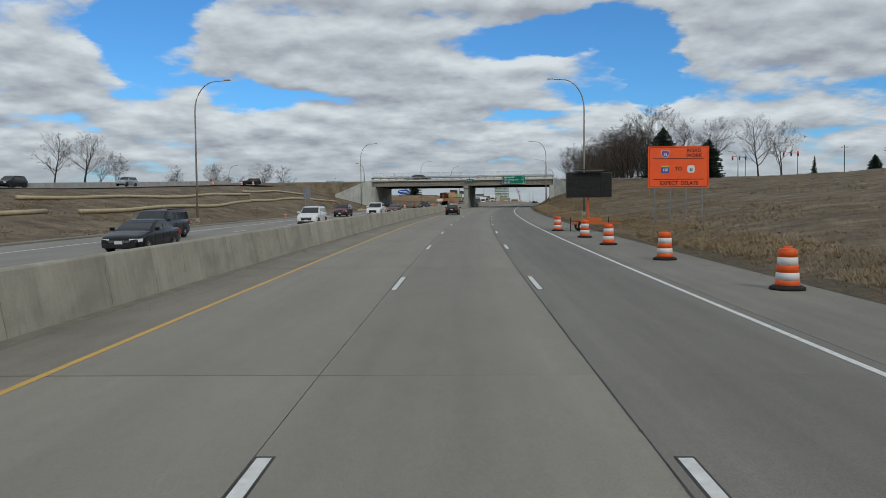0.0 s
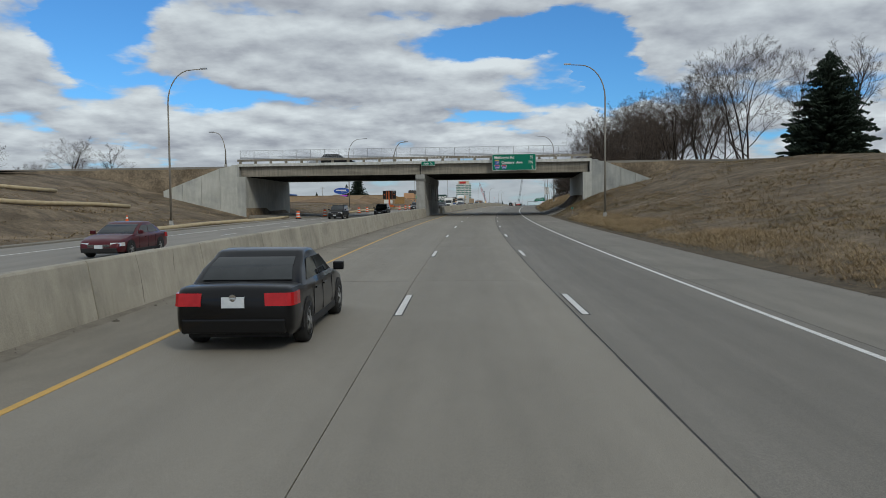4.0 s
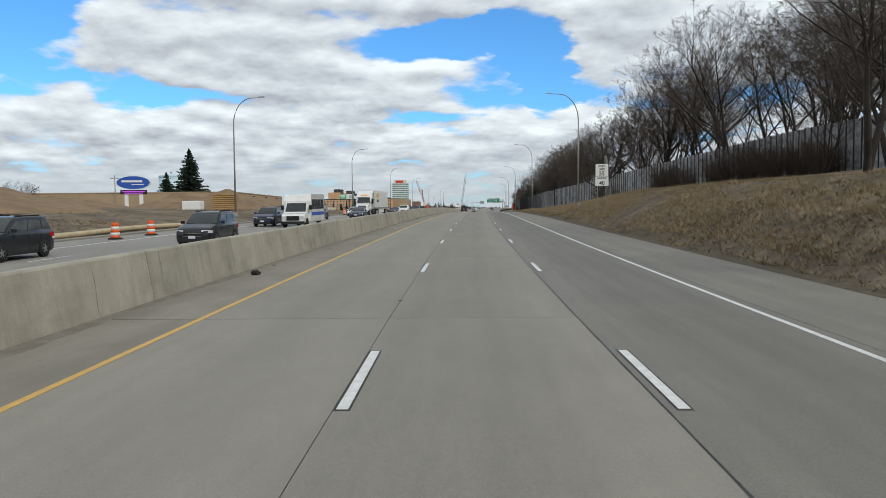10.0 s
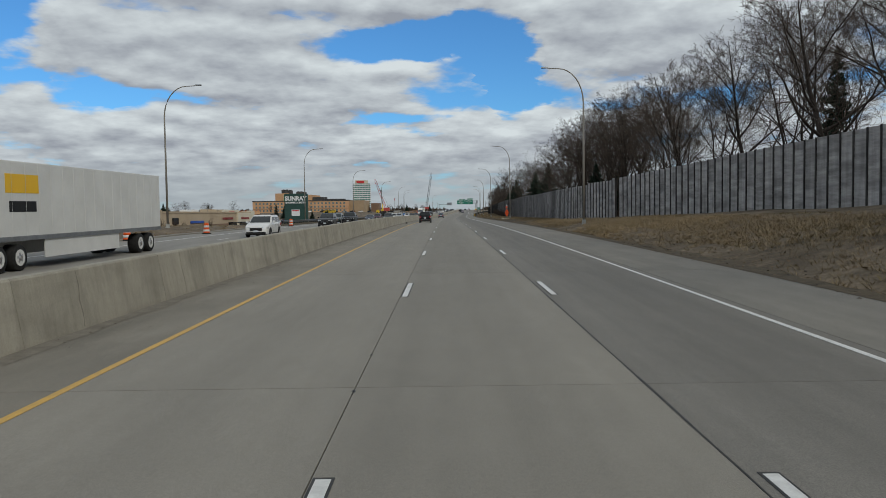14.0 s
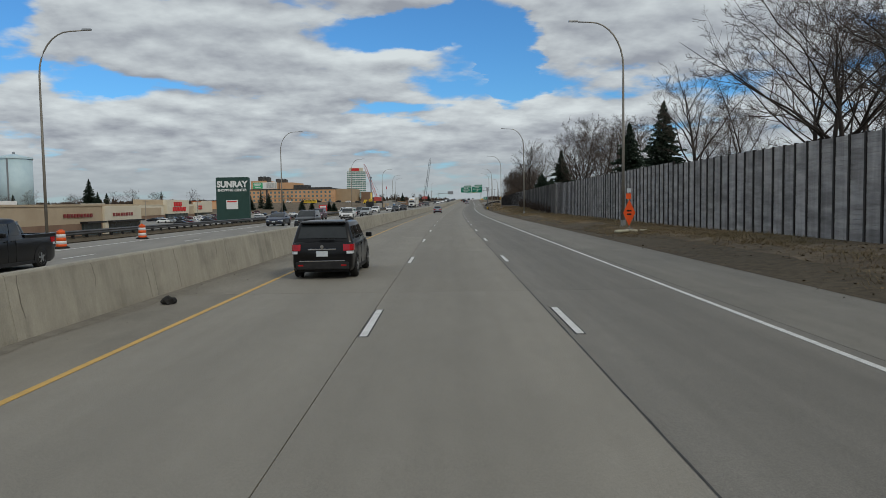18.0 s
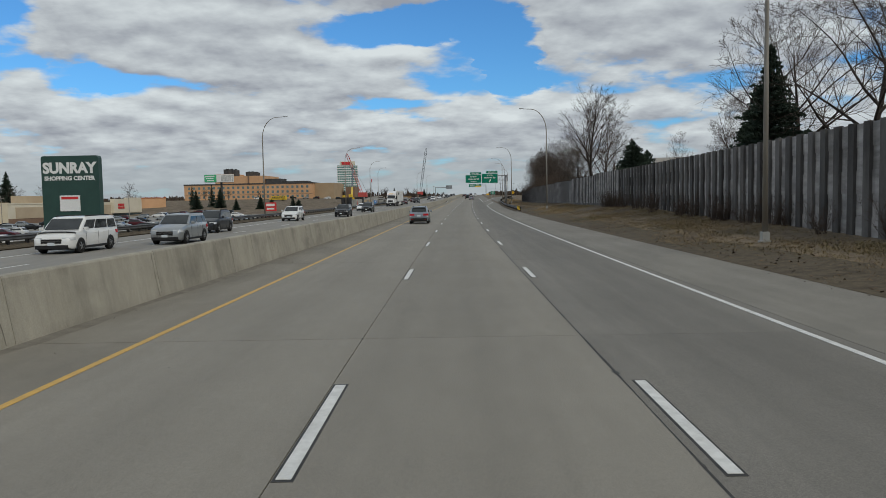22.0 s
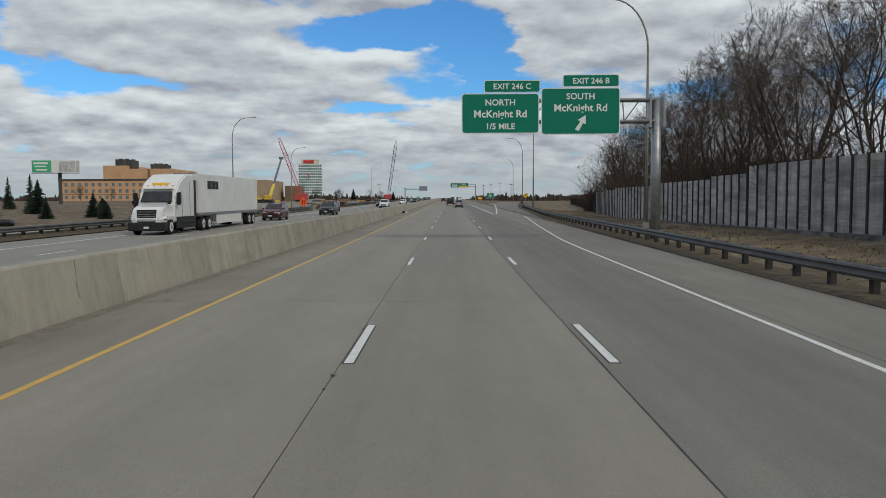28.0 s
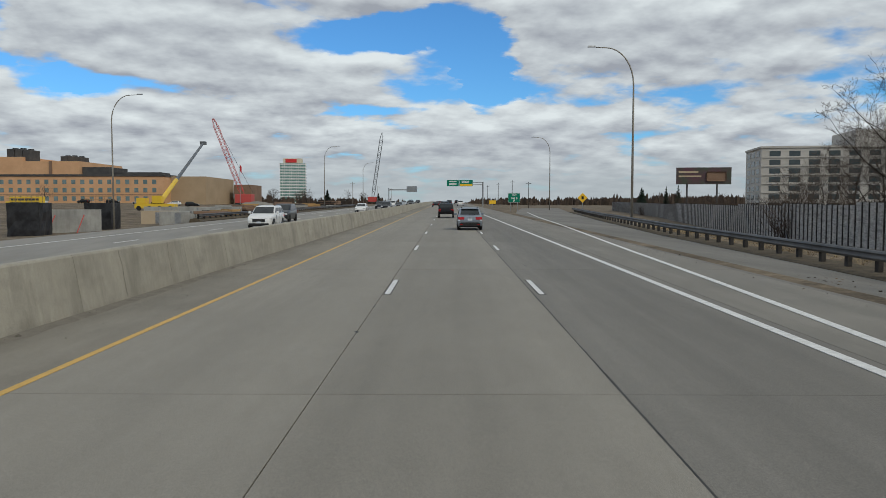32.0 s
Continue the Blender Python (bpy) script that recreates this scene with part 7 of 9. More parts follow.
# hospital-like orange brick block
hos = empty("brick_block", place(1090, -217, -0.5), "large orange brick building with rows of small windows", "building")
part("wall", boxes((0, 98, 0, 50, -2, 12.1)), M_BRICK, hos, "orange brick wall")
part("roof", boxes((-0.3, 98.3, -0.3, 50.3, 12.1, 13.0)), M_ROOF, hos, "dark flat roof edge")
part("upper_block", boxes((22, 36, 6, 34, 13.0, 20.6)), M_BRICK, hos, "set-back orange brick storeys")
part("upper_block", boxes((36, 60, 6, 48, 13.0, 18.8)), M_BRICK, hos, "lower set-back orange brick storeys")
part("pilaster", boxes((47.2, 48.4, 5.6, 6.0, 13.0, 18.8)), M_MALLB, hos)
for x, z in ((28.0, 20.6), (31.4, 20.6), (34.8, 20.2), (36.5, 19.4), (39.7, 19.4), (42.9, 19.0)):
    dy = 0 if x < 36 else 28
    bm = boxes((x, x + 3.2, 8 + dy, 16 + dy, z - 2.0, z + 3.6), bevel=0.25)
    part("cooling_unit", bm, M_ROOF, hos, "black rooftop cooling unit")
    part("cooling_fan", tube(bmesh.new(), [(x + 1.6, 12 + dy, z + 3.6), (x + 1.6, 12 + dy, z + 4.1)], 1.2, 12), M_BLACK, hos)
part("roof_plant", boxes((60.3, 72, 8, 26, 13.0, 16.4)), M_ROOF, hos, "dark roof plant room")
part("roof_plant", boxes((72.3, 92, 12, 24, 13.0, 14.4)), M_ROOF, hos)
M_TEAL = mat("teal_window_glass", (0.10, 0.16, 0.17), (0.20, 0.28, 0.29), 0.35, 0.15)
windows(hos, 2, 96, 1.2, 11.6, 25, 3, 1.7, 1.8, -0.01, M_TEAL)
part("string_course", boxes((-0.05, 98.05, -0.12, 0, 4.35, 4.6)), M_MALLB, hos)
part("side_wing", boxes((98, 113, 8, 50, -2, 12.4)), M_TAN, hos, "tan side wing")
part("end_wing", boxes((116, 124, 40, 60, -2, 9.8)), M_MALLB, hos, "small brown end block")

# glass tower, far away
tw = empty("office_tower", Matrix.Translation((104, 1806, 6)) @ Matrix.Rotation(radians(-4), 4, "Z"), "distant pale green glass office tower with a red sign", "office tower")
part("core", boxes((-17, 17, 0, 24, 0, 62)), M_GLASSG, tw, "green glass walls")
for j in range(15):
    part("floor_band", boxes((-17.3, 17.3, -0.3, 24.3, 4 + j * 4.0, 5.3 + j * 4.0)), M_SIGNW, tw, "white floor band")
for i in range(12):
    part("mullion", boxes((-17 + i * 3.1, -16.6 + i * 3.1, -0.35, 0, 0, 62)), M_SIGNW, tw)
part("crown", boxes((-12.5, 12.5, 2, 22, 62, 68.5)), M_CREAM, tw, "pale rooftop storey")
part("sign_shape", boxes((-9.5, 5.5, 1.4, 2, 62.8, 67.6), bevel=0.4), M_RED, tw, "red rooftop sign shape")

# water tower
wtw = empty("water_tower", Matrix.Translation((-161, 976, 0)), "pale blue cylindrical water tower", "water tower")
part("tank", tube(bmesh.new(), [(0, 0, 5), (0, 0, 42)], 11.2, 28), M_CYAN, wtw, smooth=True)
part("roof", tube(bmesh.new(), [(0, 0, 42), (0, 0, 43.2), (0, 0, 45.6)], [11.8, 11.6, 1.2], 28), M_CYAN, wtw)
part("finial", tube(bmesh.new(), [(0, 0, 45), (0, 0, 47)], 0.8, 8), M_GALV, wtw)
part("standpipe", boxes((-0.5, 0.5, -11.5, -11.1, 5, 42)), M_GALV, wtw)

# blue-roofed restaurant
br_ = empty("blue_roof_building", place(352, -118, 1.7), "low building with a blue metal hip roof", "building")
part("wall", boxes((0, 34, 0, 16, -1, 3.2)), M_CREAM, br_)
bm = bmesh.new()
lo = [bm.verts.new(p) for p in ((-0.8, -0.8, 3.1), (34.8, -0.8, 3.1), (34.8, 16.8, 3.1), (-0.8, 16.8, 3.1))]
hi = [bm.verts.new(p) for p in ((9, 8, 6.0), (26, 8, 6.0))]
bm.faces.new(lo)
for f in ((lo[0], lo[1], hi[1], hi[0]), (lo[1], lo[2], hi[1]), (lo[2], lo[3], hi[0], hi[1]), (lo[3], lo[0], hi[0])):
    bm.faces.new(f)
part("roof", bm, M_BLUEROOF, br_, "blue metal roof")
part("porch_roof", boxes((30, 40, -3, 8, 2.9, 3.4), bevel=0.1), M_BLUEROOF, br_)
windows(br_, 2, 30, 1.0, 2.6, 9, 1, 1.6, 1.3, -0.01)

# oval pylon sign
cs = empty("oval_pylon_sign", place(384, -67.8, 1.0, 10), "blue oval pylon sign with a reader board below", "pylon sign")
o = [(3.15 * math.cos(radians(a)), 5.6 + 1.25 * math.sin(radians(a))) for a in range(0, 360, 15)]
bm = bmesh.new()
plate(bm, [(x * 1.05, (z - 5.6) * 1.08 + 5.6) for x, z in o], -0.2, 0.2)
part("oval_border", bm, M_SIGNW, cs, "white oval rim")
bm = bmesh.new()
plate(bm, o, -0.24, -0.2)
part("oval_face", bm, M_BLUE, cs, "dark blue oval face")
part("script_bar", boxes((-2.2, 1.7, -0.27, -0.24, 5.65, 6.05), (-0.3, 2.0, -0.27, -0.24, 5.15, 5.3), bevel=0.012), M_SIGNW, cs, "white unreadable script bars")
part("reader_board", boxes((-2.5, 2.5, -0.15, 0.15, 3.3, 4.15), bevel=0.02), M_BLACK, cs, "dark reader board")
M_PURP = glow("purple_led", (0.35, 0.05, 0.45), 0.8)
part("reader_text", boxes((-2.2, 2.2, -0.17, -0.15, 3.75, 3.95), (-1.8, 1.8, -0.17, -0.15, 3.45, 3.6)), M_PURP, cs, "purple lit text bars")
for x in (-1.4, 1.4):
    part("leg", boxes((x - 0.35, x + 0.35, -0.1, 0.1, -0.5, 3.3)), M_SIGNW, cs)

# big green shopping-centre sign
ss_ = empty("monument_sign", place(661.5, -74.6, -3.2, 1.5), "tall dark green sign board with white letters", "monument sign")
bm = bmesh.new()
plate(bm, round_rect(10.2, 13.6, 0.45, 5.1, 7.4), 0, 1.4)
part("board", bm, M_SUNRAY, ss_)
part("base", boxes((0.5, 9.7, 0.1, 1.3, -1, 0.8)), M_SUNRAY, ss_)
part("notice_panel", boxes((3.1, 6.7, -0.12, 0, 4.4, 7.2), bevel=0.02), M_SIGNW, ss_, "white notice panel")
part("notice_panel", boxes((3.4, 6.4, -0.135, -0.12, 6.5, 6.95)), M_RED, ss_, "red bar of writing")
lettering("SUNRAY", 2.55, M_SIGNW, ss_, 5.0, 11.2, -0.03, 0.96, "CENTER", bold=0.05)
lettering("SHOPPING CENTER", 1.0, M_SIGNW, ss_, 5.0, 9.9, -0.03, 1.02, "CENTER", bold=0.045)

# billboards
b1 = empty("billboard", place(937, -145.5, 3.0, 4), "green and white billboard on a dark post", "billboard")
part("panel", boxes((0, 16, -0.2, 0.4, 8.0, 12.3), bevel=0.03), M_SIGNW, b1)
part("green_field", boxes((0.1, 6.6, -0.26, -0.2, 8.1, 12.2)), mat("billboard_green", (0.05, 0.45, 0.20), (0.05, 0.40, 0.18), 0.3, 0.5), b1, "green printed field")
part("writing_bar", boxes((0.6, 5.6, -0.3, -0.26, 10.9, 11.6), (1.0, 5.0, -0.3, -0.26, 9.9, 10.4), (1.4, 5.2, -0.3, -0.26, 8.7, 9.2)), M_SIGNW, b1, "white unreadable bars")
part("picture_field", boxes((9.2, 14.6, -0.26, -0.2, 8.4, 11.9), (14.9, 15.9, -0.26, -0.2, 8.2, 12.1)), mat("billboard_picture", (0.35, 0.36, 0.36), (0.6, 0.6, 0.58), 1.0, 0.5), b1, "pale kitchen picture shapes")
part("post", tube(bmesh.new(), [(9, 0.8, -3), (9, 0.8, 8)], 0.6, 10), M_ROOF, b1)
part("catwalk", boxes((0, 16, -1.1, 0, 7.7, 7.8)), M_BLACK, b1)
b2 = empty("billboard", place(985, 62.5, 0, -6), "dark billboard with pale letters on posts", "billboard")
part("panel", boxes((0, 14.6, -0.2, 0.3, 6.2, 10.8), bevel=0.03), mat("billboard_dark", (0.10, 0.03, 0.05), (0.05, 0.06, 0.04), 0.25, 0.5), b2)
part("writing_bar", boxes((0.6, 5.8, -0.26, -0.2, 9.3, 9.8), (0.6, 6.6, -0.26, -0.2, 8.2, 8.6)), M_MALLT, b2, "pale unreadable bars")
part("picture_shape", boxes((8.0, 13.2, -0.26, -0.2, 7.0, 9.6), bevel=0.4), M_MALLB, b2, "reddish printed shape")
for x in (3, 11):
    part("post", tube(bmesh.new(), [(x, 0.5, -3), (x, 0.5, 6.3)], 0.25, 8), M_ROOF, b2)

# pale hotel slab behind the ramp
ht = empty("hotel", place(988, 87, -2.0, -9), "pale grey hotel slab with dark window bands", "building")
M_HOTEL = mat("pale_grey_precast", (0.42, 0.40, 0.37), (0.50, 0.48, 0.45), 0.2, 0.85, grain=0.05)
part("wall", boxes((0, 100, 0, 18, -2, 18.3)), M_HOTEL, ht)
part("tower_block", boxes((24, 44, -0.6, 18, 18.3, 23)), M_HOTEL, ht, "raised lift block")
part("parapet", boxes((-0.3, 100.3, -0.3, 18.3, 18.3, 18.8)), M_HOTEL, ht)
for j in range(7):
    part("floor_ledge", boxes((-0.1, 100.1, -0.25, 0, 2.45 * j + 0.9, 2.45 * j + 1.1)), M_HOTEL, ht)
windows(ht, 1, 99, 1.2, 18.0, 19, 7, 2.9, 1.35, -0.02)
windows(ht, 1, 17, 1.2, 18.0, 3, 7, 3.2, 1.35, -0.02, axis="y")

# buildings on the right bank near the start
rb = building("brick_hall", place(165, 116, 7.0, -12), 60, 30, 4.2, M_MALLB, "brown brick hall with a dark upper storey", M_ROOF)
part("upper_storey", boxes((16, 60, 2, 28, 4.6, 7.6)), M_ROOF, rb, "dark clad upper storey")
windows(rb, 2, 58, 0.6, 3.4, 9, 1, 3.0, 1.6, -0.02)
hb = building("cream_house", place(205, 118, 7.0), 13, 10, 4.6, M_CREAM, "small cream building with a flat roof", M_ROOF)
windows(hb, 0.5, 12.5, 0.6, 4.2, 4, 2, 1.4, 1.1, -0.02)

# ---- frontage road, barrier and erosion logs on the left bank ----
front = tagged(sweep("frontage_road", [(-68, 0.02), (-55.5, 0.02), (-55.5, 0.06), (-68, 0.06)], -100, 186, 8, M_ASPH, lift=lambda s: ground_z(s, -60) + 0.12), "grey frontage road along the top of the bank", "road", kind="structure")
fb = tagged(sweep("frontage_barrier", [(-69.1, 0), (-68.5, 0), (-68.65, 0.9), (-68.95, 0.9)], -100, 186, 6, M_PIER, lift=lambda s: ground_z(s, -68) + 0.1), "pale concrete barrier beside the frontage road", "barrier", kind="structure")
M_LOG = mat("straw_erosion_log", (0.52, 0.43, 0.28), (0.42, 0.34, 0.21), 1.5, 0.95, bump=0.6, bscale=10)
lg = random.Random(12)
for s0, s1, l0, l1 in ((20, 62, -37, -36), (66, 118, -35.5, -37), (70, 132, -44, -43), (30, 58, -43.5, -44.5), (120, 172, -38, -36.5), (135, 170, -45, -44), (146, 193, -25.7, -25.5), (222, 258, -25.8, -25.4), (276, 318, -25.7, -25.4)):
    pts = []
    n = int((s1 - s0) / 3)
    for i in range(n + 1):
        s = s0 + (s1 - s0) * i / n
        l = l0 + (l1 - l0) * i / n + 0.5 * math.sin(i * 0.7)
        pts.append(spot(s, l, ground_z(s, l) + 0.22))
    ob = bm_object("erosion_log", tube(bmesh.new(), pts, 0.2, 7), M_LOG, True)
    tagged(ob, "pale straw erosion log lying along the bank", "erosion log", "erosion logs")
for i, (s, l, rot) in enumerate(((36, -30.5, 10), (40, -28.5, 60), (33, -33, 100))):
    fs_ = empty("fallen_work_sign", on_ground(s, l, 0.12, rot), "orange fabric work sign fallen on the grass", "road sign", "fallen signs")
    bm = bmesh.new()
    plate(bm, [(0, -0.75), (0.75, 0), (0, 0.75), (-0.75, 0)], -0.01, 0.01)
    part("panel", bm, M_ORANGE, fs_, "", Matrix.Rotation(radians(75 - 20 * i), 4, "X"))
    part("mast", tube(bmesh.new(), [(-1.0, 0.1, 0.05), (1.2, 0.2, 0.12)], 0.025, 5), M_GALV, fs_)
cone = empty("traffic_cone", on_ground(100, -26.2), "orange traffic cone at the edge of the lanes", "traffic cone")
part("cone", lathe([(0.03, 0.17), (0.3, 0.11), (0.7, 0.03)]), M_DRUM, cone)
part("collar", lathe([(0.38, 0.105), (0.52, 0.078)]), M_SIGNW, cone)
part("base", boxes((-0.2, 0.2, -0.2, 0.2, 0, 0.03)), M_RUBBER, cone)
for s, l in ((160, -31), (165, -57), (172, -57), (152, -58)):
    if l > -40:
        copy_thing(cone, on_ground(s, l))
    else:
        copy_thing(drum, on_ground(s, l, 0.1))


def heap(name, s, l, rx, ry, h, seed, label, material=None):
    bm = bmesh.new()
    bmesh.ops.create_grid(bm, x_segments=34, y_segments=34, size=1.0)
    for v in bm.verts:
        r = math.hypot(v.co.x, v.co.y)
        z = max(0, 1 - r) ** 0.8 * h
        z *= 0.85 + 0.3 * noise.noise(Vector((v.co.x * 2.5, v.co.y * 2.5, seed))) + 0.12 * noise.noise(Vector((v.co.x * 9, v.co.y * 9, seed)))
        v.co = Vector((v.co.x * rx, v.co.y * ry, z - 0.15))
        v.co.z += ground_z(s + v.co.y, l + v.co.x) - ground_z(s, l)
    ob = bm_object(name, bm, material or M_DIRT, True)
    ob.matrix_basis = on_ground(s, l)
    return tagged(ob, label, "earth heap", "earth heaps")


heap("dirt_mound", 372, -44, 9, 13, 4.2, 1.0, "tall heap of brown excavated earth")
heap("dirt_mound", 380, -56, 9, 12, 3.6, 2.0, "heap of brown excavated earth")
heap("dirt_mound", 316, -52, 12, 15, 2.9, 3.0, "low spreading heap of tan earth")
heap("dirt_mound", 352, -66, 14, 10, 2.4, 4.0, "low spreading heap of tan earth")
heap("dirt_mound", 1010, -60, 12, 10, 3.0, 5.0, "heap of pale gravel on the building site", M_SHOULDER)
M_PINE = mat("raw_timber", (0.42, 0.26, 0.10), (0.34, 0.20, 0.08), 2.0, 0.8, grain=0.1)
st = empty("timber_stack", on_ground(352, -38.5, 0.0, 8), "stack of yellow timber trench shoring", "timber stack")
for k in range(8):
    part("beam", boxes((-1.7, 1.7, -1.4, 1.4, 0.1 + k * 0.3, 0.34 + k * 0.3), bevel=0.02), M_PINE, st)
wb = empty("tank_bags", on_ground(347, -41.5), "pale covered pallets on the site", "pallet")
part("cover", boxes((-1.3, 1.3, -1, 1, 0, 1.3), bevel=0.12), M_SIGNW, wb)

# ---- building site: half-built bridge piers, beams and cranes ----
wr = None
for s, l, w, h in ((880, -57.5, 4.5, 5.0), (893, -53.5, 4.1, 4.9)):
    t = empty("wrapped_pier", place(s, l, -3.3), "bridge pier wrapped in black insulating sheets", "pier")
    bm = boxes((-w / 2, w / 2, -1.6, 1.6, 0, h), bevel=0.08)
    bmesh.ops.subdivide_edges(bm, edges=bm.edges[:], cuts=3, use_grid_fill=True)
    for v in bm.verts:
        v.co += Vector((noise.noise(v.co * 1.3), noise.noise(v.co * 1.3 + Vector((9, 0, 0))), 0)) * 0.18
    part("sheet", bm, M_TARP, t, "black plastic sheet")
    for k in range(6):
        part("rebar", tube(bmesh.new(), [(-w / 2 + 0.4 + k * (w - 0.8) / 5, 0, h - 0.3), (-w / 2 + 0.4 + k * (w - 0.8) / 5, 0, h + 1.0)], 0.03, 5), M_MALLB, t)
    part("handrail", boxes((-w / 2, w / 2, -1.5, -1.45, h + 0.5, h + 0.56), (-w / 2, w / 2, -1.5, -1.45, h + 0.95, h + 1.0)), M_PINE, t)
wl = empty("pier_wall", place(886.5, -55.3, -3.3, 17), "new grey concrete pier wall with braces", "pier")
part("wall", boxes((-4.2, 4.2, -0.4, 0.4, 0, 4.0)), M_PIER, wl)
for x in (-2.6, 1.2):
    part("brace", tube(bmesh.new(), [(x, -3.2, 0), (x + 0.8, -0.45, 3.2)], 0.07, 6), M_CRANER, wl)
part("ladder", boxes((-4.4, -4.32, -0.7, -0.62, 0, 4.8), (-3.9, -3.82, -0.7, -0.62, 0, 4.8), *[(-4.4, -3.82, -0.7, -0.62, 0.3 + 0.35 * k, 0.36 + 0.35 * k) for k in range(12)]), M_CRANEY, wl)
bmx_ = empty("bridge_beams", place(925, -44, -3.0), "long new concrete beams on temporary supports", "beam")
part("beam", boxes((-16, 3, -0.5, 0.5, 2.2, 3.7), bevel=0.04), M_PIER, bmx_)
part("beam", boxes((-12, 6, 5, 6, 2.0, 3.4), bevel=0.04), M_PIER, bmx_)
for x in (-14, -8, -2, 2):
    part("support", boxes((x, x + 0.9, -0.4, 0.5, -0.6, 2.2)), M_PIER, bmx_)
sheets = empty("sheet_piling", place(960, -40, -2.0), "low brown retaining frames on the building site", "retaining frame")
for k in range(9):
    part("frame", boxes((-22 + k * 4.2, -18.2 + k * 4.2, k * 2.2, k * 2.2 + 0.5, 0, 2.4 + 0.3 * (k % 3)), bevel=0.03), (M_MALLB, M_PIER, M_TIMBERD)[k % 3], sheets)
for s, l, col, lab in ((905, -46, M_PIER, "pale grey steel container on the building site"), (912, -52, M_MALLT, "beige steel container on the building site"), (948, -58, M_CRANER, "red steel container on the building site"), (955, -66, M_BLUE, "blue portable cabin on the building site")):
    ct = empty("site_container", place(s, l, -2.3, 8), lab, "container")
    part("body", boxes((-3, 3, -1.2, 1.2, 0, 2.4), bevel=0.04), col, ct)
    part("door", boxes((-0.5, 0.5, -1.24, -1.2, 0.1, 2.1)), M_GALV, ct)


# stacks of formwork, blocks and pipes on the site
sk = random.Random(29)
STACKS = (("stack of brown formwork panels on the site", M_MALLB), ("stack of grey concrete blocks on the site", M_PIER), ("stack of yellow timber on the site", M_PINE), ("bundle of rusty reinforcing bars on the site", M_BARK))
for i in range(16):
    s_, l_ = 896 + i * 8.5 + sk.uniform(-3, 3), -33 - sk.uniform(0, 14)
    lab, mm = STACKS[i % 4]
    stk = empty("material_stack", on_ground(s_, l_, 0, sk.uniform(-30, 30)), lab, "material stack", "stacks on the building site")
    for k in range(sk.choice((3, 4, 5))):
        w_, d_ = sk.uniform(1.4, 3.2), sk.uniform(0.8, 1.6)
        part("layer", boxes((-w_, w_, -d_, d_, 0.08 + k * 0.52, 0.5 + k * 0.52), bevel=0.03), mm, stk)
pt_ = empty("portable_toilet", place(836, -38.2, -1.5, 12), "blue portable toilet with a pale roof on the building site", "portable toilet")
part("cabin", boxes((-0.56, 0.56, -0.6, 0.6, 0.12, 2.05), bevel=0.03), mat("blue_plastic", (0.03, 0.13, 0.40), (0.04, 0.16, 0.45), 2.0, 0.5), pt_)
part("door", boxes((-0.36, 0.36, -0.635, -0.6, 0.2, 1.9), bevel=0.01), mat("pale_blue_plastic", (0.10, 0.25, 0.50), (0.12, 0.28, 0.54), 2.0, 0.5), pt_, "paler blue door")
part("roof", boxes((-0.6, 0.6, -0.64, 0.64, 2.05, 2.28), bevel=0.1), M_SIGNW, pt_, "pale moulded roof")
part("skid", boxes((-0.62, 0.62, -0.66, 0.66, -0.4, 0.12)), M_TRIM, pt_)
part("label", boxes((-0.15, 0.15, -0.645, -0.632, 1.4, 1.65)), M_SIGNW, pt_)


def lattice_boom(name, a, b, width, material, parent, bays=18):
    bm = bmesh.new()
    a, b = Vector(a), Vector(b)
    d = (b - a).normalized()
    u = d.cross(Vector((0, 1, 0))).normalized()
    w = d.cross(u)
    cs_ = [(u * sx + w * sy) * width / 2 for sx, sy in ((-1, -1), (1, -1), (1, 1), (-1, 1))]
    for c in cs_:
        tube(bm, [a + c * 0.4, a + (b - a) * 0.12 + c, a + (b - a) * 0.9 + c, b + c * 0.3], width * 0.06, 5)
    for i in range(bays):
        p, q = a + (b - a) * (0.1 + 0.8 * i / bays), a + (b - a) * (0.1 + 0.8 * (i + 1) / bays)
        for k in range(4):
            tube(bm, [p + cs_[k], q + cs_[(k + 1) % 4]], width * 0.035, 4)
    part(name, bm, material, parent)


cy = empty("telescopic_crane", place(950, -67, -0.5), "mobile crane with a yellow base boom and a dark extension", "crane")
part("carrier", boxes((-5, 4, -1.3, 1.3, 0.5, 1.6), (-4.6, -2.6, -1.2, 1.2, 1.6, 2.9), bevel=0.08), M_CRANEY, cy)
for k in range(4):
    part("wheel", tube(bmesh.new(), [(-4 + k * 2.4, -1.4, 0.55), (-4 + k * 2.4, -1.0, 0.55)], 0.55, 14), M_TYRE, cy)
part("cab", boxes((-1, 1.2, -1.3, 0.2, 1.7, 3.4), bevel=0.1), M_CRANEY, cy)
bm = bmesh.new()
tube(bm, [(0.5, 0.3, 2.2), (-1.84, 16.71, 7.57)], [0.62, 0.55], 6)
part("base_boom", bm, M_CRANEY, cy, "yellow base boom")
part("boom_extension", tube(bmesh.new(), [(-1.45, 13.98, 6.68), (-4.57, 35.86, 13.83), (-7.3, 55.0, 20.1)], [0.46, 0.42, 0.36], 6), M_CRANEG, cy, "dark telescoped boom")
part("boom_head", boxes((-8.2, -6.6, 54.4, 56, 19.6, 20.6), bevel=0.1), M_CRANEG, cy)
cr = empty("crawler_crane", place(1056, -76, -0.5), "red lattice-boom crawler crane", "crane")
part("house", boxes((-3, 3, -2, 3, 1.2, 4.4), bevel=0.1), M_CRANER, cr)
for x in (-2.6, 2.0):
    part("track", boxes((x, x + 0.9, -3.5, 3.5, 0, 1.2), bevel=0.2), M_TYRE, cr)
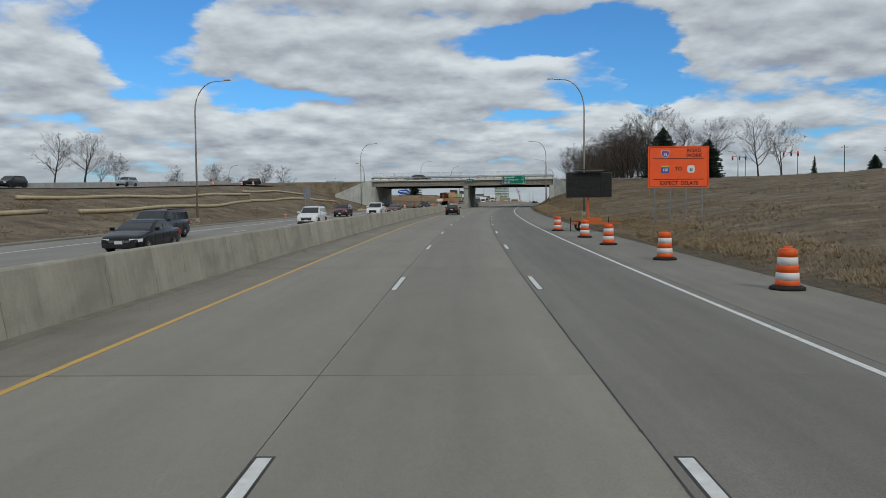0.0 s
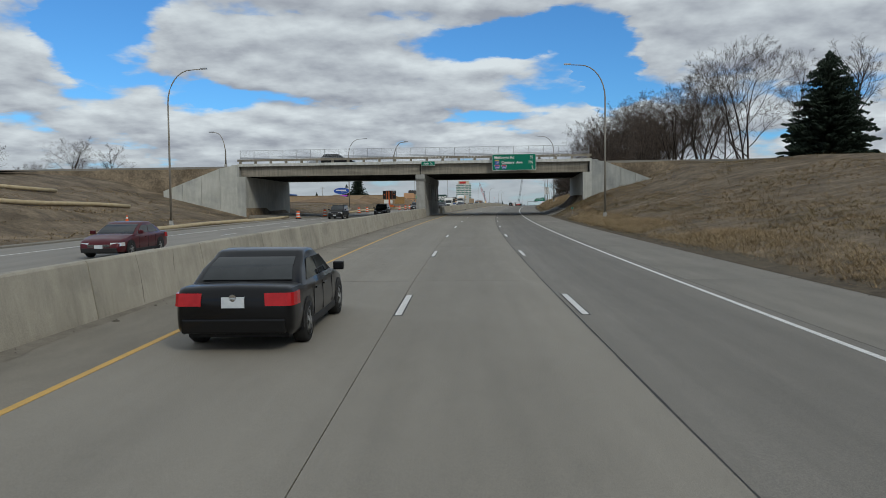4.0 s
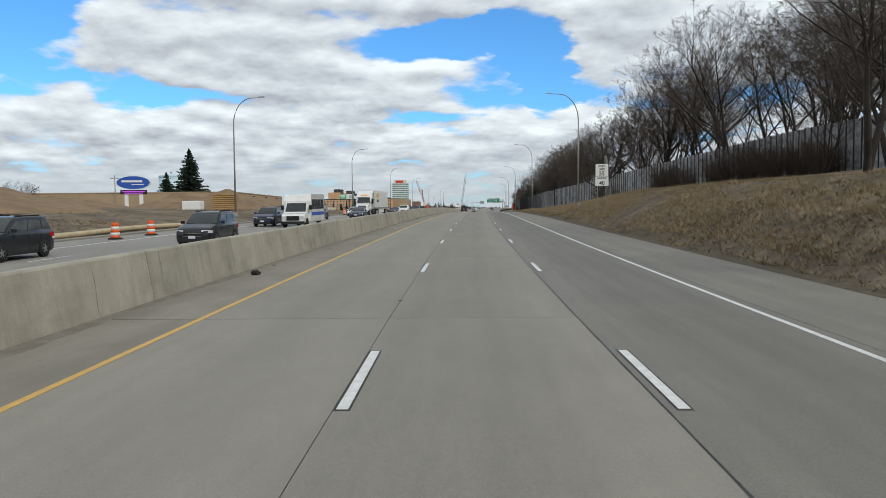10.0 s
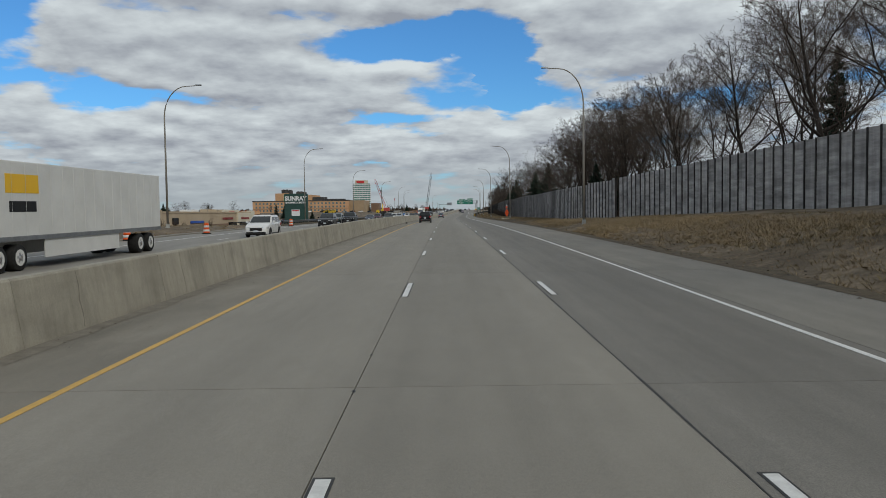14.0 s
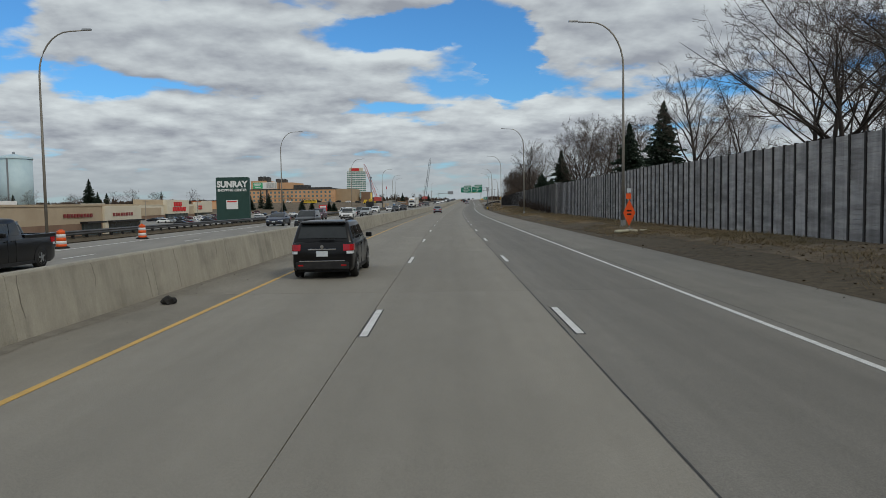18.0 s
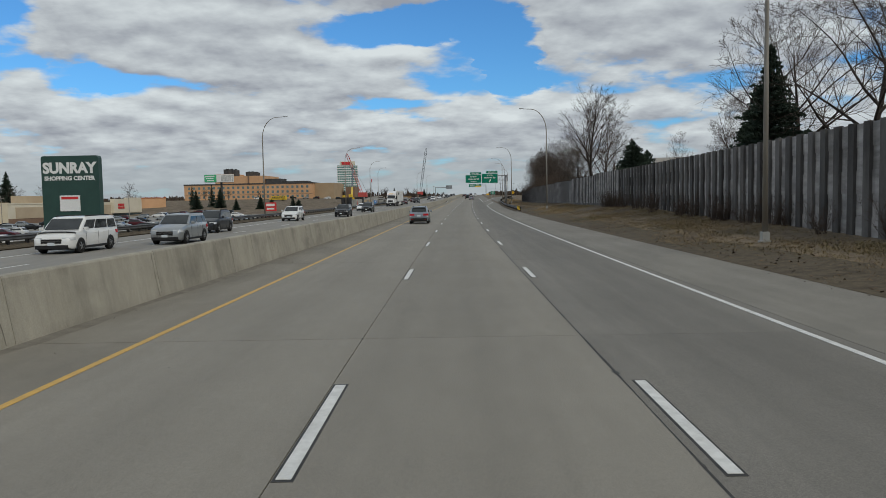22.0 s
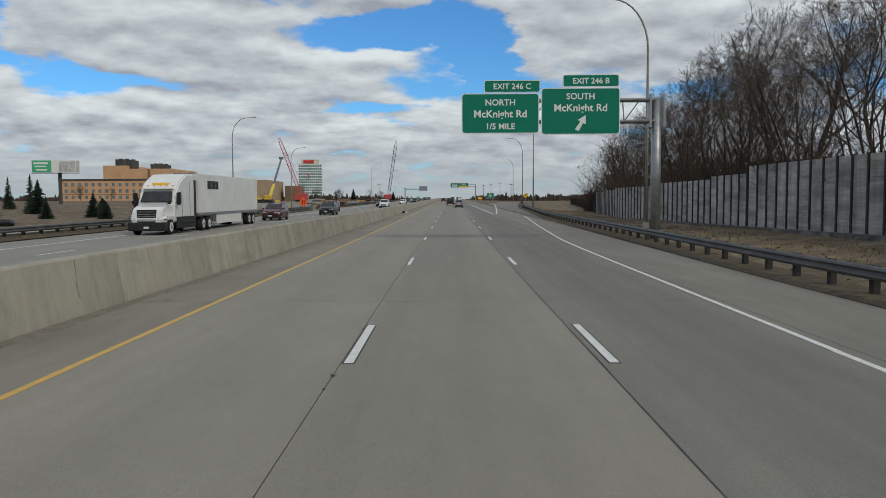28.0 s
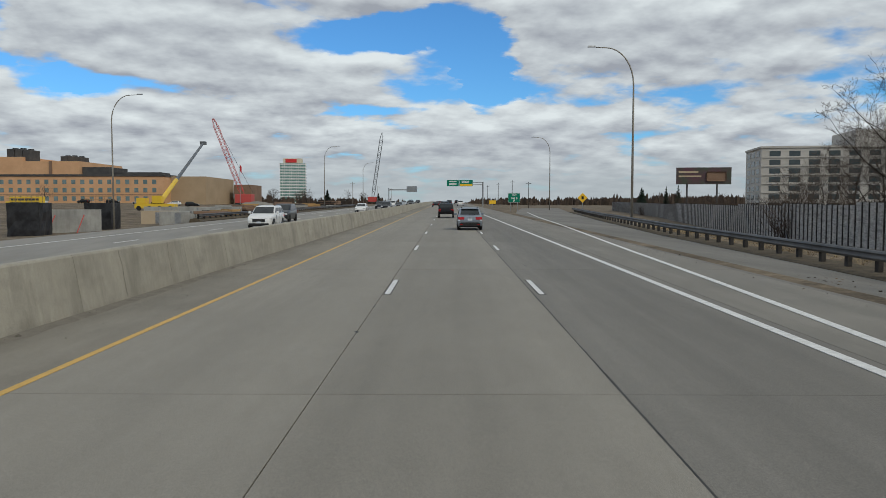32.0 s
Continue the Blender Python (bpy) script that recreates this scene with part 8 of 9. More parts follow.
lattice_boom("boom", (0, 0, 2.5), (-10.3, -3.0, 32), 1.5, M_CRANER, cr)
part("pendant", tube(bmesh.new(), [(2.5, 2.5, 5), (-10.3, -3, 32)], 0.05, 4), M_BLACK, cr)
cg = empty("lattice_crane", place(1290, -52, 0), "distant dark lattice crane boom", "crane")
part("house", boxes((-3, 3, -2, 3, 1.0, 4.4), bevel=0.1), M_CRANER, cg)
lattice_boom("boom", (0, 0, 2.5), (7, 0, 48), 2.0, M_CRANEG, cg, 22)
for x in (-2.6, 2.0):
    part("track", boxes((x, x + 0.9, -3.5, 3.5, 0, 1.2), bevel=0.2), M_TYRE, cg)
fl = empty("flagpole", place(1000, -62, -0.5), "tall white flagpole with a furled flag", "flagpole")
part("pole", tube(bmesh.new(), [(0, 0, 0), (0, 0, 13)], [0.1, 0.05], 8), M_GALV, fl)
bm = bmesh.new()
plate(bm, [(0.05, 11.0), (0.5, 10.2), (0.55, 12.2), (0.05, 12.8)], -0.03, 0.03)
part("flag", bm, M_RED, fl)

# ---- utility poles, car-park lamps and traffic signals ----
for s, l, h in ((240, 112, 11), (262, 120, 12), (228, 96, 10), (600, -150, 10), (625, -120, 9.5), (665, -110, 9.5), (700, -95, 9.5), (735, -130, 9.5), (770, -110, 9.5), (455, -75, 8), (500, -68, 8), (405, -82, 8), (1085, 26, 11), (1140, 24, 11), (1060, 30, 10), (1200, 22, 11), (1090, -40, 10), (1180, -38, 10), (1250, -36, 10)):
    up_ = empty("utility_pole", on_ground(s, l), "tall thin pole with a crossarm", "utility pole", "distant poles")
    part("pole", tube(bmesh.new(), [(0, 0, -0.3), (0, 0, h)], [0.13, 0.09], 7), M_BARK if l > 0 else M_POLE, up_)
    part("crossarm", boxes((-1.0, 1.0, -0.06, 0.06, h - 0.7, h - 0.55)), M_BARK if l > 0 else M_POLE, up_)
M_REDLIT = glow("lit_red_signal", (0.9, 0.03, 0.02), 2.5)
for s, l in ((196, 74), (214, 66)):
    sg_ = empty("traffic_signal", place(s, l, 7.1), "traffic signal on a mast arm showing red", "traffic signal", "signals on the crossing")
    part("mast", tube(bmesh.new(), [(0, 0, 0), (0, 0, 5.6), (-3.6, 0, 6.0)], [0.12, 0.09, 0.06], 8), M_POLE, sg_)
    for x in (-3.4, -1.6, 0.0):
        part("signal_head", boxes((x - 0.18, x + 0.18, -0.3, -0.08, 4.9, 6.1), bevel=0.03), M_BLACK, sg_)
        part("red_lamp", boxes((x - 0.1, x + 0.1, -0.33, -0.3, 5.72, 5.92), bevel=0.02), M_REDLIT, sg_)

# ---- distant woods along the horizon ----
g = random.Random(44)
verts, faces = [], []
for _ in range(9000):
    side = g.random()
    if side < 0.45:
        s, l = g.uniform(1250, 2600), g.uniform(25, 420)
    elif side < 0.8:
        s, l = g.uniform(1300, 2600), g.uniform(-620, -45)
    else:
        s, l = g.uniform(1000, 1500), g.uniform(110, 330)
    p = spot(s, l, ground_z(min(s, 1500), l) - 0.5)
    h = g.uniform(2.5, 6.5) * (1.4 if g.random() < 0.1 else 1)
    for k in range(3):
        a = g.uniform(0, 6.28)
        e = Vector((math.cos(a), math.sin(a), 0)) * g.uniform(0.5, 1.6)
        q = p + Vector((g.uniform(-3, 3), g.uniform(-3, 3), 0))
        k0 = len(verts)
        verts += [q - e * 0.4, q + e * 0.4, q + e + Vector((0, 0, h * 0.7)), q + e * g.uniform(-0.6, 0.6) + Vector((0, 0, h)), q - e + Vector((0, 0, h * g.uniform(0.5, 0.8)))]
        faces.append((k0, k0 + 1, k0 + 2, k0 + 3, k0 + 4))
tagged(mesh_object("distant_woods", verts, faces, M_BRUSH), "hazy brown leafless woods along the horizon", "woods", kind="stuff")

# small red board on posts at the car park's corner, and a yellow school bus beyond
rbd = empty("red_board", place(772, -64, -4.2, 4), "red shop board with white bars on two posts", "sign")
part("board", boxes((-1.9, 1.9, -0.15, 0.15, 2.6, 5.4), bevel=0.03), M_RED, rbd)
part("white_bar", boxes((-1.4, 1.4, -0.18, -0.14, 4.2, 5.0)), M_SIGNW, rbd)
part("white_bar", boxes((-1.2, 1.2, -0.18, -0.14, 3.1, 3.6)), M_SIGNW, rbd)
for x in (-1.4, 1.3):
    part("post", boxes((x, x + 0.15, -0.08, 0.08, 0, 2.6)), M_POLE, rbd)
sb = empty("school_bus", on_ground(985, -117.5, 0.02, 82), "yellow school bus parked before the brick building", "bus")
bm = boxes((-1.2, 1.2, -5.2, 4.0, 0.6, 3.0), bevel=0.15)
part("body", bm, M_CRANEY, sb)
part("hood", boxes((-1.0, 1.0, 3.9, 5.4, 0.6, 1.7), bevel=0.12), M_CRANEY, sb)
for sg2 in (-1, 1):
    for k in range(8):
        part("side_window", boxes((min(sg2 * 1.19, sg2 * 1.215), max(sg2 * 1.19, sg2 * 1.215), -4.9 + k * 1.08, -4.0 + k * 1.08, 1.9, 2.55)), M_GLASS, sb)
    part("stripe", boxes((min(sg2 * 1.19, sg2 * 1.215), max(sg2 * 1.19, sg2 * 1.215), -5.1, 3.9, 1.35, 1.5)), M_BLACK, sb, "black side stripe")
    for y in (-3.0, 3.4):
        part("wheel", tube(bmesh.new(), [(sg2 * 0.9, y, 0.48), (sg2 * 1.18, y, 0.48)], 0.48, 14), M_TYRE, sb)


def litter(name, s, l, size, seed, material, label):
    """A crumpled lump lying on the shoulder."""
    bm = bmesh.new()
    bmesh.ops.create_icosphere(bm, subdivisions=2, radius=size)
    for v in bm.verts:
        k = 1 + 0.45 * noise.noise(v.co * (2.2 / size) + Vector((seed, 0, 0)))
        v.co = Vector((v.co.x * k, v.co.y * k * 1.3, max(0.0, v.co.z * 0.75 * k + size * 0.35)))
    ob = bm_object(name, bm, material)
    ob.matrix_basis = slope_place(s, l, 0.004)
    return tagged(ob, label, "litter", "litter along the barrier")


litter("rubbish_bag", 787.5, -7.2, 0.30, 1.0, M_TARP, "crumpled black rubbish bag against the barrier")
litter("rubbish_cloth", 787.2, -6.9, 0.20, 2.0, M_SIGNW, "crumpled pale cloth beside the rubbish bag")
litter("rag", 329.5, -7.1, 0.15, 3.0, M_SHOULDER, "pale rag on the inner shoulder")
litter("tyre_shred", 262.0, -6.9, 0.14, 4.0, M_RUBBER, "black tyre shred on the inner shoulder")
litter("tyre_shred", 450.0, -6.8, 0.16, 5.0, M_RUBBER, "black tyre shred on the inner shoulder")
ows = empty("work_sign", place(815, -27.3, -0.1, 6), "orange roadwork sign with a black arrow on a low stand", "road sign")
bm = bmesh.new()
plate(bm, [(-0.85, 1.5), (0.0, 0.55), (0.85, 1.5), (0.0, 2.45)], -0.02, 0.02)
part("panel", bm, M_ORANGE, ows)
part("arrow", boxes((-0.22, -0.10, -0.035, -0.02, 1.1, 1.9), (0.10, 0.22, -0.035, -0.02, 1.1, 1.9)), M_BLACK, ows, "black arrow bars")
part("stand", boxes((-0.04, 0.04, 0.02, 0.08, 0.0, 2.3), (-0.6, 0.6, 0.0, 0.1, 0.0, 0.08)), M_GALV, ows)

# ---- vehicles ----


def paint(name, col, metal=0.3):
    return mat(name, col, tuple(c * 0.88 for c in col), 0.8, 0.32, metal, coat=0.8)


P_BLACK = paint("black_car_paint", (0.005, 0.005, 0.006))
P_NAVY = paint("dark_blue_car_paint", (0.02, 0.03, 0.06))
P_GREY = paint("dark_grey_car_paint", (0.03, 0.033, 0.037), 0.5)
P_SILVER = paint("blue_silver_car_paint", (0.27, 0.31, 0.36), 0.6)
P_LSILVER = paint("silver_car_paint", (0.36, 0.38, 0.39), 0.6)
P_WHITE = paint("white_car_paint", (0.78, 0.78, 0.77), 0.0)
P_RED = paint("dark_red_car_paint", (0.085, 0.008, 0.014))
P_PLUM = paint("plum_car_paint", (0.075, 0.012, 0.035))
for m_ in (P_BLACK, P_NAVY, P_GREY, P_RED, P_PLUM):
    m_.node_tree.nodes["Principled BSDF"].inputs["Coat Weight"].default_value = 0.4
    m_.node_tree.nodes["Principled BSDF"].inputs["Specular IOR Level"].default_value = 0.25
P_GREEN = paint("dark_green_car_paint", (0.02, 0.04, 0.035))


def soften(bm, deg):
    """Smooth shading, but for edges sharper than so many degrees."""
    bmesh.ops.recalc_face_normals(bm, faces=bm.faces)
    for f in bm.faces:
        f.smooth = True
    for e in bm.edges:
        e.smooth = len(e.link_faces) == 2 and e.calc_face_angle(0.0) < radians(deg)
    return bm


def wheel_at(parent, x, y, r, w=0.22, rim=None, sub=True):
    sx = 1 if x > 0 else -1
    t = lathe([(-w / 2, r * 0.62), (-w / 2, r * 0.93), (-w / 2 + 0.03, r), (w / 2 - 0.03, r), (w / 2, r * 0.93), (w / 2, r * 0.62)], 20, False)
    for v in t.verts:
        v.co = Vector((v.co.z, v.co.x, v.co.y))
    wh = part("wheel", t, M_TYRE, parent, "", Matrix.Translation((x - sx * w / 2, y, r)), smooth=True)
    bm = bmesh.new()
    tube(bm, [(-0.03, 0, 0), (0.03, 0, 0)], r * 0.2, 10)
    for k in range(5):
        a = radians(72 * k + 10)
        c, s_ = math.cos(a), math.sin(a)
        vs = [bm.verts.new((xx, c * rr - s_ * ww, s_ * rr + c * ww)) for xx, rr, ww in ((0.02, r * 0.15, -r * 0.09), (0.02, r * 0.15, r * 0.09), (0.0, r * 0.62, r * 0.12), (0.0, r * 0.62, -r * 0.12))]
        bm.faces.new(vs)
        vs2 = [bm.verts.new((v.co.x - 0.05, v.co.y, v.co.z)) for v in vs]
        bm.faces.new(vs2[::-1])
        for i in range(4):
            bm.faces.new((vs[i], vs2[i], vs2[(i + 1) % 4], vs[(i + 1) % 4]))
    tube(bm, [(-0.04, 0, 0), (0.015, 0, 0)], [r * 0.66, r * 0.66], 20, False)
    ri = part("rim", bm, rim or M_RIM, wh, "bright alloy rim")
    ri.matrix_basis = Matrix.Translation((sx * (w / 2 - (0.03 if sub else 0.006)), 0, 0)) @ Matrix.Diagonal((sx, 1, 1, 1))
    if not sub:
        return wh
    dk = part("hub_well", tube(bmesh.new(), [(-0.02, 0, 0), (0.0, 0, 0)], r * 0.64, 16), M_BLACK, wh)
    dk.matrix_basis = Matrix.Translation((sx * (w / 2 - 0.1), 0, 0))
    return wh


STYLE = {  # length, width, height, hood, belt, wheel radius, wheel y front/rear, cabin base rear/front, roof rear/front (fractions of length from the rear)
    "suv": (4.75, 1.88, 1.74, 1.06, 1.12, 0.36, 0.805, 0.185, 0.02, 0.735, 0.085, 0.55),
    "crossover": (4.35, 1.79, 1.60, 0.98, 1.03, 0.33, 0.80, 0.19, 0.03, 0.77, 0.15, 0.55),
    "sedan": (4.85, 1.85, 1.46, 0.88, 0.95, 0.34, 0.80, 0.20, 0.115, 0.735, 0.30, 0.52),
    "van": (5.05, 1.98, 1.78, 1.02, 1.10, 0.35, 0.82, 0.21, 0.01, 0.83, 0.05, 0.66),
    "pickup": (5.85, 2.03, 1.90, 1.18, 1.24, 0.40, 0.825, 0.20, 0.375, 0.70, 0.41, 0.60),
}


def car(style, coat_of_paint, label, far=False, chrome=False, parked=False):
    L, W, H, hood, belt, wr_, fy, ry, cr0, cf0, cr1, cf1 = STYLE[style]
    c = empty("pickup_truck" if style == "pickup" else ("van" if style == "van" else ("sedan" if style == "sedan" else "suv")), Matrix.Translation((0, 0, -500)), label, "car" if style != "pickup" else "pickup truck")
    Y = lambda f: -L / 2 + f * L
    yf, yr = Y(fy), Y(ry)
    ar = wr_ * 1.16
    tail = belt if style in ("suv", "crossover", "van") else (belt + 0.03 if style == "sedan" else belt - 0.02)

    # stations along the car: y, breadth, underside, top
    y0_, y1_ = Y(0), Y(1)
    st = [(y0_, 0.86, 0.46, tail - 0.22), (y0_ + 0.03, 0.90, 0.34, tail - 0.10), (y0_ + 0.09, 0.94, 0.28, tail - 0.03), (y0_ + 0.2, 0.965, 0.25, tail), (y0_ + 0.5, 0.99, 0.24, tail), (-0.1 * L, 1.0, 0.24, belt - 0.01), (Y(cf0) - 0.3, 1.0, 0.24, belt), (Y(cf0) + 0.05, 0.998, 0.24, belt),
          (Y(cf0) + 0.35, 0.99, 0.24, hood + 0.03), (y1_ - 0.8, 0.98, 0.24, hood - 0.02), (y1_ - 0.48, 0.962, 0.24, hood - 0.07), (y1_ - 0.25, 0.93, 0.25, hood - 0.14), (y1_ - 0.1, 0.88, 0.28, hood - 0.24), (y1_ - 0.03, 0.82, 0.33, hood - 0.36), (y1_, 0.74, 0.42, hood - 0.46)]
    half = [(0.92, 0.0, 0), (0.985, 0.12, 0), (1.0, 0.38, 0), (0.994, 0.66, 0), (0.982, 0.88, 0), (0.945, 0.97, 0), (0.87, 1.0, 0), (0.5, 1.0, 0.016), (0.0, 1.0, 0.026)]
    ring = [(-x, z, c_) for x, z, c_ in half] + [(x, z, c_) for x, z, c_ in half[-2::-1]]
    bm = bmesh.new()
    rows = [[bm.verts.new((x * k * W / 2, y, zb + f * (zt - zb) + c_)) for x, f, c_ in ring] for y, k, zb, zt in st]
    for r0, r1 in zip(rows, rows[1:]):
        for i in range(len(ring) - 1):
            bm.faces.new((r0[i], r0[i + 1], r1[i + 1], r1[i]))
    bm.faces.new(rows[0][::-1])
    bm.faces.new(rows[-1])
    part("body", soften(bm, 42), coat_of_paint, c)

    def wrap(name, plan, z0, z1, material, label=""):
        """A lamp wrapped round a corner: (share of the half width, y) points, mirrored for the other side."""
        for sgn in (-1, 1):
            bm = bmesh.new()
            lo = [bm.verts.new((sgn * x * W / 2, y, z0)) for x, y in plan]
            hi = [bm.verts.new((sgn * (x - 0.012) * W / 2, y - math.copysign(0.02, y), z1)) for x, y in plan]
            bm.faces.new(lo)
            bm.faces.new(hi[::-1])
            for i in range(len(plan)):
                bm.faces.new((lo[i], hi[i], hi[(i + 1) % len(plan)], lo[(i + 1) % len(plan)]))
            part(name, bm, material, c, label)

    # cabin
    wb_, wt_ = W / 2 - 0.05, W / 2 - (0.20 if style != "van" else 0.14)
    y0, y1, y2, y3 = Y(cr0), Y(cf0), Y(cr1), Y(cf1)
    prof = [(y0, belt - 0.10), (y0 + (y2 - y0) * 0.5 - 0.015, belt + (H - belt) * 0.45), (y2 - 0.02, H - 0.11), (y2 + 0.05, H - 0.045), (y2 + 0.2, H - 0.012), (y2 + (y3 - y2) * 0.55, H), (y3 - 0.15, H - 0.022), (y3 - 0.02, H - 0.06), (y3 + 0.06, H - 0.11), (y1 + (y3 - y1) * 0.5 + 0.01, belt + (H - belt) * 0.43), (y1, belt - 0.10)]
    sx = lambda z: wb_ + (wt_ - wb_) * (z - belt) / (H - belt)
    bm = bmesh.new()
    rings = []
    CR = [(1.0, 0.10, 0.06), (0.985, 0.06, 0.034), (0.95, 0.03, 0.016), (0.86, 0.010, 0.004), (0.5, 0.0, 0.0)]
    for f, ends, top in CR + [(-f, e, tp) for f, e, tp in CR[::-1]]:
        row = []
        for y, z in prof:
            ymid = (y2 + y3) / 2
            pull = ends * min(1.0, abs(y - ymid) / (0.5 * (y3 - y2)))
            row.append(bm.verts.new((-f * sx(z), y - math.copysign(pull, y - ymid), z - top * max(0, (z - belt) / (H - belt)) ** 2)))
        rings.append(row)
    n = len(prof)
    for a, b in zip(rings, rings[1:]):
        for i in range(n):
            bm.faces.new((a[i], a[(i + 1) % n], b[(i + 1) % n], b[i]))
    bm.faces.new(rings[0][::-1])
    bm.faces.new(rings[-1])
    part("cabin", soften(bm, 38), coat_of_paint, c)
    # glass
    yfr = lambda f: y1 + (y3 + 0.06 - y1) * f
    yre = lambda f: y0 + (y2 - 0.02 - y0) * f
    zf = lambda f: belt - 0.03 + (H - 0.10 - belt + 0.03) * f

    def pane(name, pts):
        bm = bmesh.new()
        bm.faces.new([bm.verts.new(p) for p in pts])
        part(name, bm, M_CGLASS, c, "dark tinted glass")

    d = 0.012
    lo_, hi_ = 0.10, 0.965
    def curved(name, rows, wide):
        """Glass over a bent screen: rows of (y, z) from its foot to its head."""
        bm = bmesh.new()
        grid = [[bm.verts.new((f * sx(z) * wide, y, z)) for f in (-1, -0.5, 0, 0.5, 1)] for y, z in rows]
        for r0, r1 in zip(grid, grid[1:]):
            for i in range(4):
                bm.faces.new((r0[i], r0[i + 1], r1[i + 1], r1[i]))
        part(name, bm, M_CGLASS, c, "dark tinted glass", smooth=True)

    def along(p, q, f):
        return (p[0] + (q[0] - p[0]) * f, p[1] + (q[1] - p[1]) * f)

    shift = lambda p, dy: (p[0] + dy, p[1] + d * 0.6)
    r0, r1, r2 = prof[0], prof[1], prof[2]
    f0, f1, f2 = prof[10], prof[9], prof[8]
    curved("windscreen", [shift(p, d) for p in (along(f0, f1, 0.34), f1, along(f1, f2, 0.95))], 0.90)
    curved("rear_window", [shift(p, -d) for p in (along(r0, r1, 0.50), r1, along(r1, r2, 0.9))], 0.84)
    cuts = {"suv": (0.04, 0.24, 0.58, 0.95), "crossover": (0.10, 0.30, 0.60, 0.95), "sedan": (0.14, 0.52, 0.94), "van": (0.04, 0.30, 0.66, 0.95), "pickup": (0.10, 0.48, 0.94)}[style]
    if far:
        bm = bmesh.new()
        for sgn in (-1, 1):
            bm.faces.new([bm.verts.new((sgn * (sx(zf(f)) + 0.007), yre(f) + (yfr(f) - yre(f)) * u, zf(f))) for u, f in ((cuts[0], 0.14), (cuts[-1], 0.14), (cuts[-1], 0.86), (cuts[0], 0.86))])
        part("side_glass", bm, M_CGLASS, c)
        if not parked:
            part("headlights", boxes((-W / 2 + 0.1, -W / 2 + 0.45, Y(1) - 0.3, Y(1) - 0.03, hood - 0.38, hood - 0.2), (W / 2 - 0.45, W / 2 - 0.1, Y(1) - 0.3, Y(1) - 0.03, hood - 0.36, hood - 0.2)), M_LENS, c)
        if not parked:
            part("tail_lights", boxes((-W / 2 + 0.06, -W / 2 + 0.35, Y(0), Y(0) + 0.3, tail - 0.34, tail - 0.08), (W / 2 - 0.35, W / 2 - 0.06, Y(0), Y(0) + 0.3, tail - 0.34, tail - 0.08)), M_TAIL, c)
        for x in (-W / 2 + 0.09, W / 2 - 0.09):
            for y in (yf, yr):
                part("wheel", tube(bmesh.new(), [(x - 0.11, y, wr_), (x + 0.11, y, wr_)], wr_, 14), M_TYRE, c)
        return c
    for sgn in (-1, 1):
        for a, b in zip(cuts, cuts[1:]):
            pts = []
            for u, f in ((a + 0.012, 0.14), (b - 0.012, 0.14), (b - 0.012, 0.86), (a + 0.012, 0.86)):
                y = yre(f) + (yfr(f) - yre(f)) * u
                pts.append((sgn * (sx(zf(f)) + 0.007), y, zf(f)))
            pane("side_window", pts)
        mx = sgn * (W / 2 + 0.02)
        part("mirror", boxes((min(mx, mx + sgn * 0.2), max(mx, mx + sgn * 0.2), Y(cf0) - 0.42, Y(cf0) - 0.27, belt + 0.0, belt + 0.16), bevel=0.03), coat_of_paint, c)
        for k in (0.40, 0.62):
            y = Y(cr0) + (Y(cf0) - Y(cr0)) * k
            part("door_handle", boxes((min(sgn * (W / 2 - 0.03), sgn * (W / 2 + 0.012)), max(sgn * (W / 2 - 0.03), sgn * (W / 2 + 0.012)), y - 0.1, y + 0.1, belt - 0.17, belt - 0.14)), M_CHROME if chrome else coat_of_paint, c)
        part("sill", boxes((min(sgn * (W / 2 - 0.12), sgn * (W / 2 - 0.005)), max(sgn * (W / 2 - 0.12), sgn * (W / 2 - 0.005)), yr + ar, yf - ar, 0.22, 0.34), bevel=0.015), M_TRIM, c)
    # lamps wrap round the corners
    wrap("headlight", [(0.975, y1_ - 0.44), (0.925, y1_ - 0.18), (0.86, y1_ - 0.085), (0.50, y1_ - 0.045), (0.50, y1_ - 0.2), (0.80, y1_ - 0.44)], hood - 0.37, hood - 0.23, M_LENS, "clear headlight")
    inner = {"crossover": 0.46, "sedan": 0.52}.get(style, 0.68)
    wrap("tail_light", [(0.995, y0_ + 0.40), (0.99, y0_ + 0.2), (0.97, y0_ + 0.08), (0.94, y0_ + 0.02), (0.88, y0_ - 0.022), (inner, y0_ - 0.022), (inner, y0_ + 0.15), (0.85, y0_ + 0.40)], tail - 0.27, tail - 0.08, M_TAIL, "red tail light")
    if style != "sedan":
        wrap("reverse_lamp", [(0.985, y0_ + 0.26), (0.965, y0_ + 0.08), (0.935, y0_ + 0.015), (0.88, y0_ - 0.02), (0.78, y0_ - 0.02), (0.78, y0_ + 0.15), (0.85, y0_ + 0.26)], tail - 0.36, tail - 0.275, M_PLATE)
    part("grille", boxes((-W * 0.25, W * 0.25, Y(1) - 0.2, Y(1) + 0.012, 0.50, hood - 0.30), bevel=0.02), M_BLACK, c, "dark grille")
    part("grille_bars", boxes(*[(-W * 0.25, W * 0.25, Y(1) - 0.1, Y(1) + 0.022, z, z + 0.022) for z in (0.52, hood - 0.40, hood - 0.325)]), M_CHROME, c)
    part("badge", tube(bmesh.new(), [(0, Y(0) - 0.02, tail - 0.15), (0, Y(0) + 0.04, tail - 0.15)], 0.055, 10), M_CHROME, c)
    if style in ("suv", "crossover", "van"):
        part("wiper", boxes((-0.1, 0.36, Y(cr0) - 0.035, Y(cr0) - 0.01, belt + 0.07, belt + 0.09)), M_BLACK, c)
